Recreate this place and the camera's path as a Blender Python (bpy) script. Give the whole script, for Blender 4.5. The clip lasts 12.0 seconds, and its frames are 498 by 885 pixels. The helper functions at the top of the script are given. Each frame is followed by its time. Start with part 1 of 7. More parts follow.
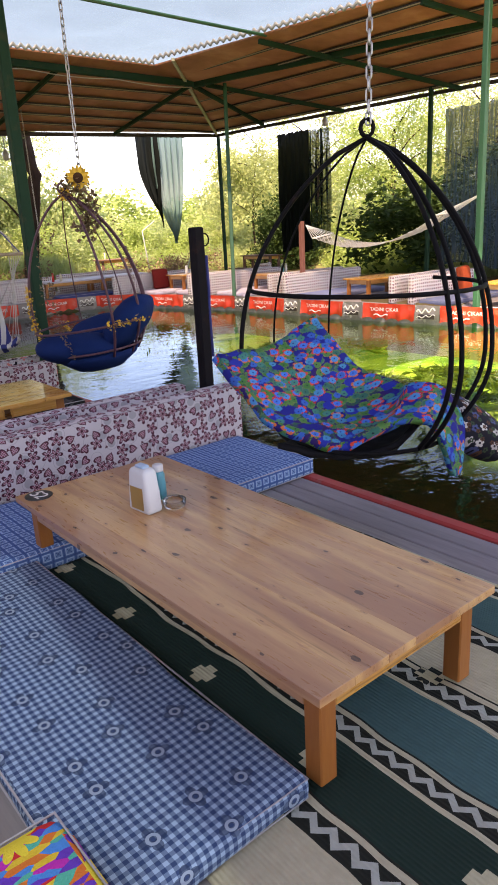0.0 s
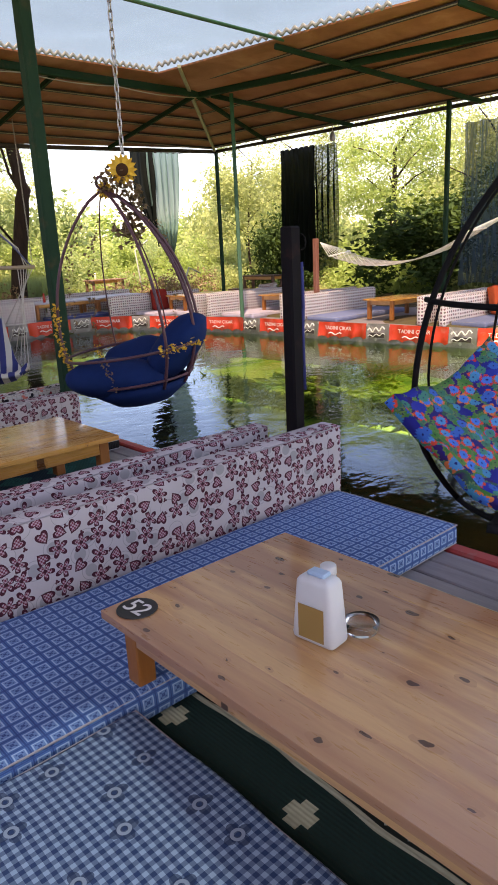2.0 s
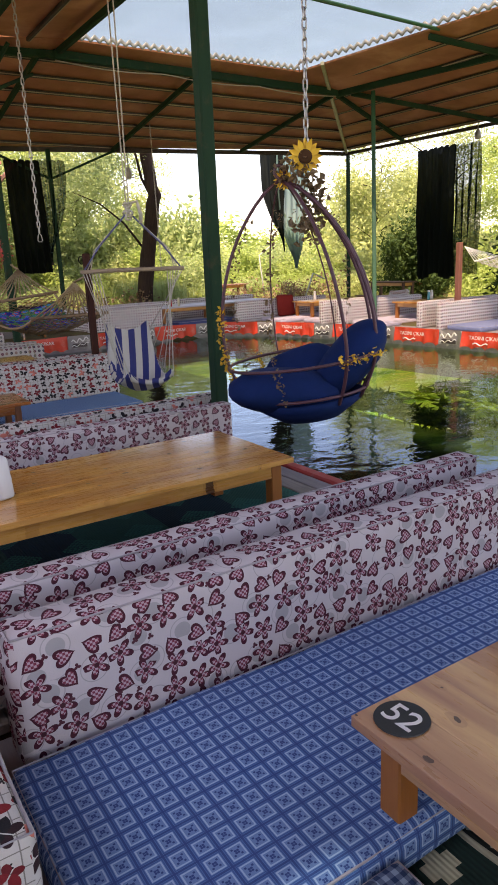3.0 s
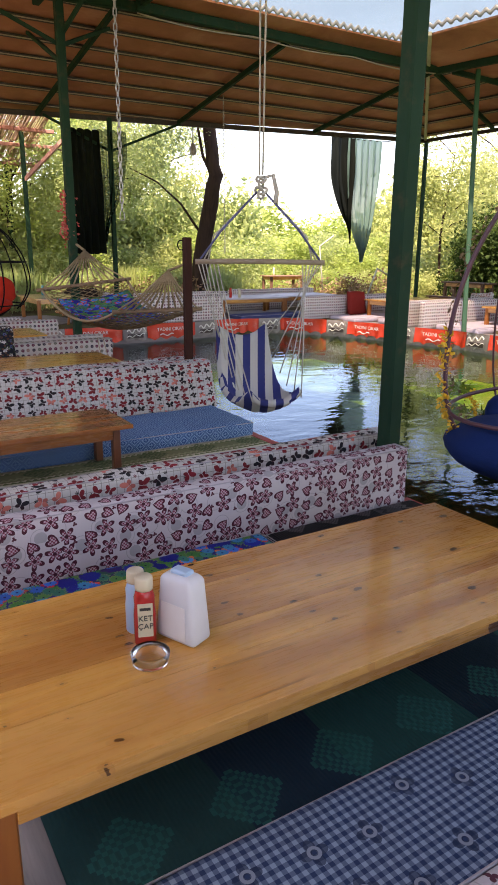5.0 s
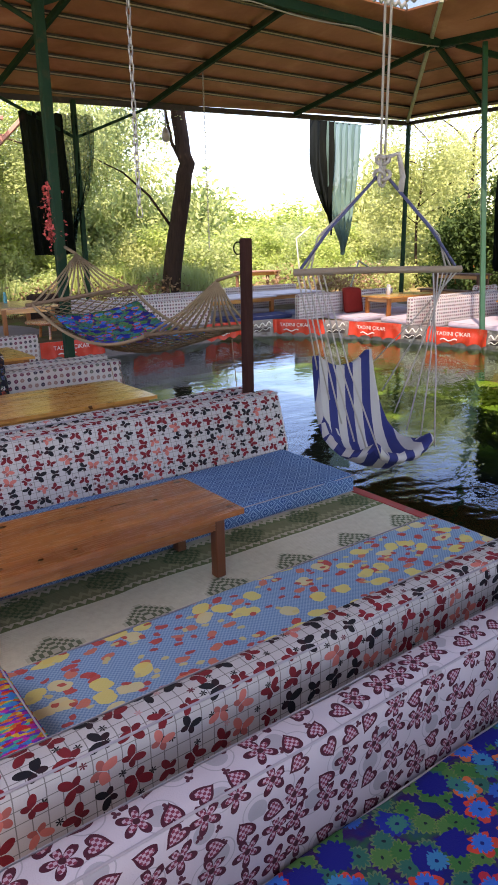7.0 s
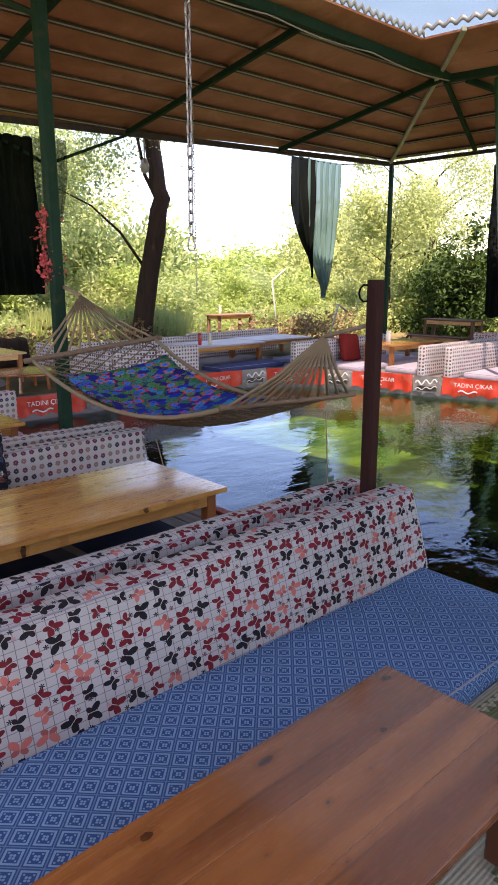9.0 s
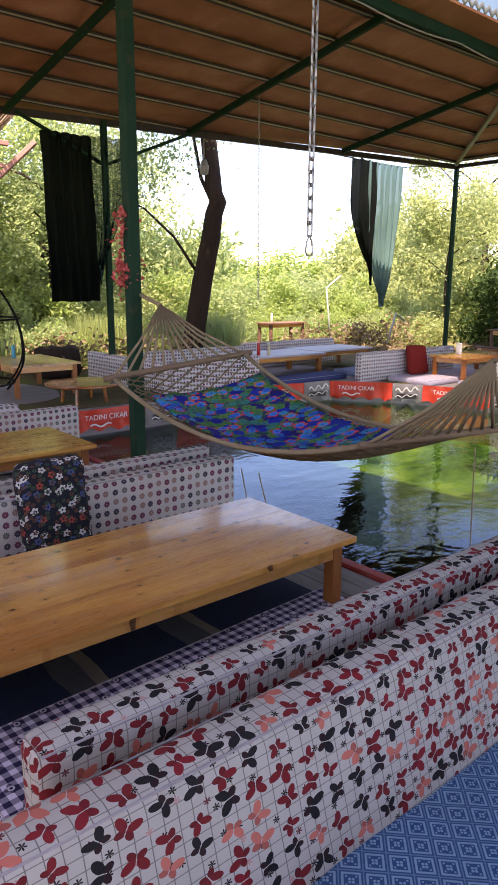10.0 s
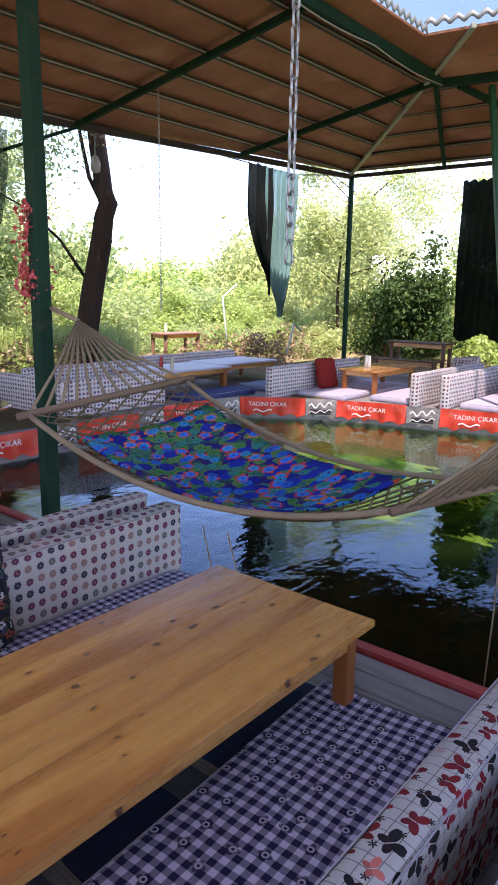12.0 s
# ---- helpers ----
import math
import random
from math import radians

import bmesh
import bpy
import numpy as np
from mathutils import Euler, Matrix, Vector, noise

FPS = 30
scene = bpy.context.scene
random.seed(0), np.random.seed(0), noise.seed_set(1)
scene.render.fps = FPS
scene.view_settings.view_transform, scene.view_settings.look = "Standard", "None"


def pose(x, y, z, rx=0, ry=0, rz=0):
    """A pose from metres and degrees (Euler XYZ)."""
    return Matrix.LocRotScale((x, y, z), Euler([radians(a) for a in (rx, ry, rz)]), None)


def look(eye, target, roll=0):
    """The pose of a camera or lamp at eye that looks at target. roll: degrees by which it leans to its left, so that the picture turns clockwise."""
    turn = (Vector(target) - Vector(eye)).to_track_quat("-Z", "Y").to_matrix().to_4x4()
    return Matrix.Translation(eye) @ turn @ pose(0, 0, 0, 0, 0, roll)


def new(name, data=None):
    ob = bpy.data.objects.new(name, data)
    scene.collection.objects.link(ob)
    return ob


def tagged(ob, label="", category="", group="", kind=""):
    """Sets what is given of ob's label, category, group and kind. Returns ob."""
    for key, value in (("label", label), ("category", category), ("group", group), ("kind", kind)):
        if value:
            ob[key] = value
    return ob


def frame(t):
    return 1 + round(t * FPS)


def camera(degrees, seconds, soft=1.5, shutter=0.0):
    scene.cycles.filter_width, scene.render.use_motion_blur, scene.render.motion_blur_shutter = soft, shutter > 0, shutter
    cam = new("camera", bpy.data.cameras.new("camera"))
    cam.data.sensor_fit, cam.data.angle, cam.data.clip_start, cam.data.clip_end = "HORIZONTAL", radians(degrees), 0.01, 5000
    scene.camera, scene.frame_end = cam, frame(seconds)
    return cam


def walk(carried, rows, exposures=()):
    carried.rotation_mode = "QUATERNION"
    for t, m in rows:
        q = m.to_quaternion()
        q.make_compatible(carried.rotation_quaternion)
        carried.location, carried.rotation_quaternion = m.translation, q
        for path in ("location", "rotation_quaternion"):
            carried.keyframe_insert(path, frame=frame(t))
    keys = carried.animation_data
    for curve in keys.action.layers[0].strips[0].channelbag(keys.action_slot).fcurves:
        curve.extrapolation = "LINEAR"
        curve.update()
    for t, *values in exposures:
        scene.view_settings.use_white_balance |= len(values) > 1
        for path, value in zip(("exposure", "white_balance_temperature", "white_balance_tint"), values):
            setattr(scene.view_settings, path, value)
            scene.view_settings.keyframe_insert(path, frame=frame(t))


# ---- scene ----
cam = camera(40.3, 12.0, 1.7)
PATH = [
    (0, (0.029, -0.07, 1.626), (1.232, 1.411, 1.023), -3.1),
    (0.5, (0.044, 0.165, 1.586), (1.263, 1.64, 1.004), -2.9),
    (1, (0.118, 0.516, 1.559), (1.423, 1.92, 0.988), -1.9),
    (1.5, (0.136, 0.93, 1.534), (1.497, 2.287, 0.982), -1.5),
    (2, (0.166, 1.298, 1.528), (1.439, 2.742, 0.984), -2.8),
    (2.5, (0.131, 1.692, 1.555), (1.282, 3.237, 1.022), -2.9),
    (3, (0.149, 2.072, 1.492), (1.192, 3.701, 0.98), -2.5),
    (3.5, (0.187, 2.565, 1.498), (1.12, 4.261, 0.993), -1.9),
    (3.7, (0.172, 2.72, 1.511), (1.095, 4.418, 0.998), -1.1),
    (5.3, (-0.008, 4.031, 1.584), (1.018, 5.656, 1.03), 0.1),
    (5.5, (-0.032, 4.199, 1.617), (1.011, 5.811, 1.056), -0.4),
    (6, (-0.041, 4.592, 1.648), (1.015, 6.193, 1.077), -0.3),
    (6.5, (-0.051, 5.087, 1.627), (1.046, 6.659, 1.057), -0.5),
    (7, (-0.096, 5.564, 1.646), (1.042, 7.107, 1.078), -1.0),
    (7.5, (-0.072, 6.027, 1.653), (1.084, 7.561, 1.096), 0.7),
    (9.5, (0.006, 7.895, 1.665), (1.335, 9.322, 1.223), -0.6),
    (10, (0.033, 8.328, 1.679), (1.283, 9.825, 1.236), 0.3),
    (10.5, (0.07, 8.733, 1.679), (1.204, 10.321, 1.24), -1.1),
    (11, (0.124, 9.011, 1.702), (1.271, 10.589, 1.262), -1.4),
    (11.5, (0.208, 9.186, 1.72), (1.486, 10.661, 1.282), 0.5),
    (12, (0.277, 9.292, 1.717), (1.783, 10.54, 1.297), 0.9),
]
walk(cam, [(t, look(e, g, r)) for t, e, g, r in PATH], [(0, 2.19, 8600, 30), (2.5, 2.02, 8700, 27), (3.5, 2.17, 8800, 27), (5.5, 2.26, 8200, 26), (6.5, 2.32, 7600, 27), (7.5, 2.36, 7900, 28), (9.5, 2.17, 7500, 29), (10.5, 2.24, 7500, 29), (11.5, 2.3, 6700, 29), (12, 2.33, 6500, 28)])

# ---- light ----
SUN_EL, SUN_AZ = 63.0, -132.0           # azimuth from +y towards +x
world = bpy.data.worlds.new("sky")
scene.world = world
world.use_nodes = True
wn, wl = world.node_tree.nodes, world.node_tree.links
sky = wn.new("ShaderNodeTexSky")
sky.sky_type, sky.sun_disc = "NISHITA", False
sky.sun_elevation, sky.sun_rotation = radians(SUN_EL), radians(SUN_AZ)
sky.air_density, sky.dust_density, sky.ozone_density = 1.0, 0.9, 2.0
wn["Background"].inputs[1].default_value = 0.15
wl.new(sky.outputs[0], wn["Background"].inputs[0])
sun = new("sun", bpy.data.lights.new("sun", "SUN"))
sun.data.energy, sun.data.angle, sun.data.color = 5.0, radians(0.6), (1.0, 0.93, 0.8)
sd = Vector((math.sin(radians(SUN_AZ)) * math.cos(radians(SUN_EL)), math.cos(radians(SUN_AZ)) * math.cos(radians(SUN_EL)), math.sin(radians(SUN_EL))))
sun.matrix_world = look(sd * 40, (0, 0, 0))


# ---- shader helpers ----
class Tree:
    """A small wrapper that writes node materials."""
    def __init__(self, name):
        self.mat = bpy.data.materials.new(name)
        self.mat.use_nodes = True
        self.n, self.l = self.mat.node_tree.nodes, self.mat.node_tree.links
        self.bsdf = self.n["Principled BSDF"]
        self.out = self.n["Material Output"]

    def put(self, sock, v):
        if isinstance(v, bpy.types.NodeSocket):
            self.l.new(v, sock)
        elif isinstance(v, (tuple, list)) and len(v) == 3 and sock.type == "RGBA":
            sock.default_value = (*v, 1)
        else:
            sock.default_value = v

    def m(self, op, a, b=None, c=None):
        nd = self.n.new("ShaderNodeMath")
        nd.operation = op
        for i, v in enumerate((a, b, c)):
            if v is not None:
                self.put(nd.inputs[i], v)
        return nd.outputs[0]

    def mix(self, f, a, b):
        nd = self.n.new("ShaderNodeMix")
        nd.data_type = "RGBA"
        self.put(nd.inputs[0], f), self.put(nd.inputs[6], a), self.put(nd.inputs[7], b)
        return nd.outputs[2]

    def coord(self, kind="Object"):
        return self.n.new("ShaderNodeTexCoord").outputs[kind]

    def scaled(self, vec, s, rot=0.0):
        nd = self.n.new("ShaderNodeMapping")
        self.put(nd.inputs[0], vec)
        nd.inputs[2].default_value = (0, 0, rot)
        nd.inputs[3].default_value = s if isinstance(s, tuple) else (s, s, s)
        return nd.outputs[0]

    def noise(self, vec, scale, detail=4.0, rough=0.55, distort=0.0):
        nd = self.n.new("ShaderNodeTexNoise")
        self.put(nd.inputs["Vector"], vec)
        nd.inputs["Scale"].default_value, nd.inputs["Detail"].default_value = scale, detail
        nd.inputs["Roughness"].default_value, nd.inputs["Distortion"].default_value = rough, distort
        return nd.outputs[0]

    def ramp(self, f, stops, step=False):
        nd = self.n.new("ShaderNodeValToRGB")
        self.put(nd.inputs[0], f)
        cr = nd.color_ramp
        cr.interpolation = "CONSTANT" if step else "LINEAR"
        while len(cr.elements) < len(stops):
            cr.elements.new(0.5)
        for el, (p, c) in zip(cr.elements, stops):
            el.position, el.color = p, (*c, 1)
        return nd.outputs[0]

    def split(self, vec):
        nd = self.n.new("ShaderNodeSeparateXYZ")
        self.put(nd.inputs[0], vec)
        return nd.outputs

    def rnd(self):
        return self.n.new("ShaderNodeObjectInfo").outputs["Random"]

    def bump(self, h, strength=0.3, dist=0.01):
        nd = self.n.new("ShaderNodeBump")
        self.put(nd.inputs["Height"], h)
        nd.inputs["Strength"].default_value, nd.inputs["Distance"].default_value = strength, dist
        self.l.new(nd.outputs[0], self.bsdf.inputs["Normal"])
        return nd.outputs[0]

    def set(self, color, rough=0.8, metal=0.0):
        self.put(self.bsdf.inputs["Base Color"], color)
        self.put(self.bsdf.inputs["Roughness"], rough)
        self.bsdf.inputs["Metallic"].default_value = metal
        if not isinstance(rough, bpy.types.NodeSocket) and rough >= 0.75:
            self.bsdf.inputs["Specular IOR Level"].default_value = 0.12
        return self.mat

    def cells(self, vec, per, jitter=0.5):
        """Motif cells: local u, v about each cell's centre in units of the cell, an angle, and three random values."""
        p = self.scaled(vec, 1.0 / per)
        nd = self.n.new("ShaderNodeTexVoronoi")
        nd.voronoi_dimensions, nd.feature = "2D", "F1"
        self.put(nd.inputs["Vector"], p)
        nd.inputs["Scale"].default_value, nd.inputs["Randomness"].default_value = 1.0, jitter
        d = self.n.new("ShaderNodeVectorMath")
        d.operation = "SUBTRACT"
        self.put(d.inputs[0], p), self.put(d.inputs[1], nd.outputs["Position"])
        s = self.split(d.outputs[0])
        c = self.n.new("ShaderNodeSeparateColor")
        self.put(c.inputs[0], nd.outputs["Color"])
        r = nd.outputs["Distance"]
        ang = self.m("ARCTAN2", s[1], s[0])
        return r, ang, c.outputs

    def weave(self, vec, size=0.004, strength=0.25):
        h = self.m("ADD", self.noise(vec, 1 / size, 1), self.m("MULTIPLY", self.noise(vec, 9, 3), 2.5))
        self.bump(h, strength, 0.006)


def lobes(T, ang, k, turn, lo, hi):
    """A petal outline: radius as a function of the angle."""
    c = T.m("ABSOLUTE", T.m("COSINE", T.m("MULTIPLY", T.m("ADD", ang, turn), k / 2)))
    return T.m("MULTIPLY_ADD", c, hi - lo, lo)


def worn(T, col, amount=0.18, scale=6.0):
    """Slow unevenness over a colour."""
    f = T.noise(T.coord("Object"), scale, 5)
    return T.mix(T.m("MULTIPLY", f, amount), col, (0.12, 0.11, 0.1))


def mat_butterfly(name, per=0.088, grid=True):
    T = Tree(name)
    uv = T.coord("UV")
    base = (0.48, 0.46, 0.43)
    if grid:
        s = T.split(T.scaled(uv, 1 / 0.04))
        gx = T.m("LESS_THAN", T.m("FRACT", s[0]), 0.07)
        gy = T.m("LESS_THAN", T.m("FRACT", s[1]), 0.07)
        base = T.mix(T.m("MULTIPLY", T.m("MAXIMUM", gx, gy), 0.85), base, (0.14, 0.13, 0.12))
    r, a, c = T.cells(uv, per, 0.3)
    turn = T.m("MULTIPLY", c[0], 6.28)
    ang = T.m("ADD", a, turn)
    k = T.m("MULTIPLY_ADD", c[2], 0.35, 0.72)
    bx = T.m("DIVIDE", T.m("ABSOLUTE", T.m("MULTIPLY", r, T.m("COSINE", ang))), k)
    by = T.m("DIVIDE", T.m("MULTIPLY", r, T.m("SINE", ang)), k)

    def wing(cx, cy, turned, long, wide):
        """The inside of one wing: a turned ellipse."""
        ca, sa = math.cos(turned), math.sin(turned)
        dx, dy = T.m("SUBTRACT", bx, cx), T.m("SUBTRACT", by, cy)
        u = T.m("ADD", T.m("MULTIPLY", dx, ca / long), T.m("MULTIPLY", dy, sa / long))
        v = T.m("SUBTRACT", T.m("MULTIPLY", dy, ca / wide), T.m("MULTIPLY", dx, sa / wide))
        return T.m("LESS_THAN", T.m("ADD", T.m("MULTIPLY", u, u), T.m("MULTIPLY", v, v)), 1.0)
    upper, lower = wing(0.23, 0.17, 0.75, 0.27, 0.16), wing(0.15, -0.13, -0.7, 0.2, 0.13)
    body = T.m("GREATER_THAN", T.m("ABSOLUTE", T.m("MULTIPLY", r, T.m("COSINE", ang))), 0.016)
    mask = T.m("MULTIPLY", T.m("MAXIMUM", upper, lower), body)
    pal = T.ramp(c[1], [(0, (0.2, 0.012, 0.018)), (0.4, (0.62, 0.17, 0.13)), (0.54, (0.008, 0.008, 0.012)), (0.86, (0.26, 0.015, 0.025))], True)
    pal = T.mix(T.m("MULTIPLY", T.m("SUBTRACT", lower, T.m("MULTIPLY", lower, upper)), 0.35), pal, (0.05, 0.006, 0.01))
    col = T.mix(mask, base, pal)
    r2, a2, c2 = T.cells(T.scaled(uv, (1, 1, 1), 0.4), per * 0.8, 0.9)
    star = T.m("LESS_THAN", r2, lobes(T, a2, 6, 0.0, 0.01, 0.17))
    star = T.m("MULTIPLY", star, T.m("MULTIPLY", T.m("GREATER_THAN", c2[0], 0.3), T.m("SUBTRACT", 1.0, mask)))
    col = T.mix(star, col, T.ramp(c2[1], [(0, (0.012, 0.01, 0.012)), (0.65, (0.14, 0.02, 0.03)), (0.85, (0.5, 0.28, 0.26))], True))
    T.weave(uv)
    return T.set(worn(T, col), 0.85)


def mat_hearts(name, per=0.088):
    T = Tree(name)
    uv = T.coord("UV")
    r0, a0, c0 = T.cells(T.scaled(uv, (1, 1, 1), 0.7), per * 1.4, 0.8)
    blot = T.m("MULTIPLY", T.m("LESS_THAN", r0, 0.24), T.m("GREATER_THAN", c0[0], 0.35))
    col = T.mix(T.m("MULTIPLY", blot, 0.6), (0.51, 0.465, 0.485), (0.24, 0.25, 0.26))
    ring = T.m("LESS_THAN", T.m("ABSOLUTE", T.m("SUBTRACT", r0, 0.36)), 0.014)
    col = T.mix(T.m("MULTIPLY", ring, 0.6), col, (0.25, 0.25, 0.26))
    r, a, c = T.cells(uv, per, 0.5)
    ang = T.m("ADD", a, T.m("MULTIPLY", c[0], 6.28))
    flower = lobes(T, ang, 5, 0.0, 0.13, 0.54)
    sel = T.m("GREATER_THAN", c[1], 0.42)
    hu = T.m("MULTIPLY", T.m("ABSOLUTE", T.m("MULTIPLY", r, T.m("COSINE", ang))), 2.9)
    hv = T.m("MULTIPLY", T.m("MULTIPLY", r, T.m("SINE", ang)), 3.2)
    hd = T.m("ADD", T.m("POWER", hu, 2.0), T.m("POWER", T.m("ABSOLUTE", T.m("SUBTRACT", hv, T.m("MULTIPLY", T.m("POWER", hu, 0.6), 0.85))), 2.0))
    hd = T.m("SQRT", hd)
    fd = T.m("DIVIDE", r, flower)
    R = T.m("ADD", T.m("MULTIPLY", sel, fd), T.m("MULTIPLY", T.m("SUBTRACT", 1.0, sel), hd))
    mask = T.m("LESS_THAN", R, 1.0)
    inner = T.m("LESS_THAN", R, 0.68)
    s = T.split(T.scaled(uv, 1 / 0.0027))
    chk = T.m("GREATER_THAN", T.m("MULTIPLY", T.m("SINE", s[0]), T.m("SINE", s[1])), 0.0)
    fill = T.mix(chk, (0.2, 0.03, 0.06), (0.46, 0.32, 0.36))
    col = T.mix(mask, col, (0.07, 0.008, 0.022))
    col = T.mix(inner, col, fill)
    col = T.mix(T.m("MULTIPLY", sel, T.m("LESS_THAN", r, 0.1)), col, (0.06, 0.01, 0.02))
    r3, a3, c3 = T.cells(T.scaled(uv, (1, 1, 1), 0.3), per * 0.95, 0.9)
    bud = T.m("MULTIPLY", T.m("LESS_THAN", r3, lobes(T, a3, 3, 0.0, 0.05, 0.14)), T.m("MULTIPLY", T.m("GREATER_THAN", c3[0], 0.5), T.m("SUBTRACT", 1.0, mask)))
    col = T.mix(bud, col, (0.09, 0.02, 0.035))
    T.weave(uv)
    return T.set(worn(T, col), 0.85)


def mat_dots(name, per=0.066, ground=(0.5, 0.46, 0.42)):
    T = Tree(name)
    uv = T.coord("UV")
    r, a, c = T.cells(uv, per, 0.1)
    mask = T.m("LESS_THAN", r, lobes(T, a, 9, 0.0, 0.24, 0.34))
    pal = T.ramp(c[1], [(0, (0.16, 0.035, 0.07)), (0.3, (0.045, 0.035, 0.06)), (0.55, (0.3, 0.17, 0.15)), (0.75, (0.14, 0.14, 0.12))], True)
    pal = T.mix(T.m("MULTIPLY", T.m("LESS_THAN", r, 0.08), 0.35), pal, ground)
    col = T.mix(mask, ground, pal)
    T.weave(uv)
    return T.set(worn(T, col), 0.85)


def mat_gingham(name, per, dark, light, ring=True, rings=0.19):
    T = Tree(name)
    uv = T.coord("UV")
    s = T.split(T.scaled(uv, 1 / per))
    gx = T.m("GREATER_THAN", T.m("FRACT", s[0]), 0.5)
    gy = T.m("GREATER_THAN", T.m("FRACT", s[1]), 0.5)
    f = T.m("SUBTRACT", T.m("MULTIPLY", T.m("ADD", gx, gy), 0.66), T.m("MULTIPLY", T.m("MULTIPLY", gx, gy), 0.32))
    col = T.mix(f, light, dark)
    if ring:
        r, a, c = T.cells(uv, rings, 0.5)
        col = T.mix(T.m("MULTIPLY", T.m("LESS_THAN", r, lobes(T, a, 4, 0.0, 0.1, 0.22)), 0.75), col, tuple(v * 0.6 for v in dark))
        ringm = T.m("LESS_THAN", T.m("ABSOLUTE", T.m("SUBTRACT", r, 0.08)), 0.026)
        col = T.mix(ringm, col, tuple(0.6 * v + 0.1 for v in light))
        col = T.mix(T.m("LESS_THAN", r, 0.035), col, dark)
    T.weave(uv)
    return T.set(worn(T, col), 0.85)


def mat_lattice(name, per, turn, base, line):
    T = Tree(name)
    uv = T.coord("UV")
    v = T.scaled(T.scaled(uv, (1, 1, 1), turn), 1 / per)
    s = T.split(v)
    fx, fy = T.m("ABSOLUTE", T.m("SUBTRACT", T.m("FRACT", s[0]), 0.5)), T.m("ABSOLUTE", T.m("SUBTRACT", T.m("FRACT", s[1]), 0.5))
    mx = T.m("MAXIMUM", fx, fy)
    edge = T.m("MULTIPLY", T.m("GREATER_THAN", mx, 0.3), T.m("LESS_THAN", mx, 0.4))
    edge2 = T.m("GREATER_THAN", mx, 0.47)
    sx, sy = T.m("SINE", T.m("MULTIPLY", fx, 22.0)), T.m("SINE", T.m("MULTIPLY", fy, 22.0))
    dot = T.m("MULTIPLY", T.m("LESS_THAN", mx, 0.24), T.m("GREATER_THAN", T.m("MULTIPLY", sx, sy), 0.25))
    f = T.m("MAXIMUM", T.m("MAXIMUM", edge, dot), T.m("MULTIPLY", edge2, 0.5))
    f = T.m("MULTIPLY", f, T.m("MULTIPLY_ADD", T.noise(uv, 60, 2), 0.4, 0.62))
    col = T.mix(f, base, line)
    T.weave(uv)
    return T.set(worn(T, col, 0.25), 0.85)


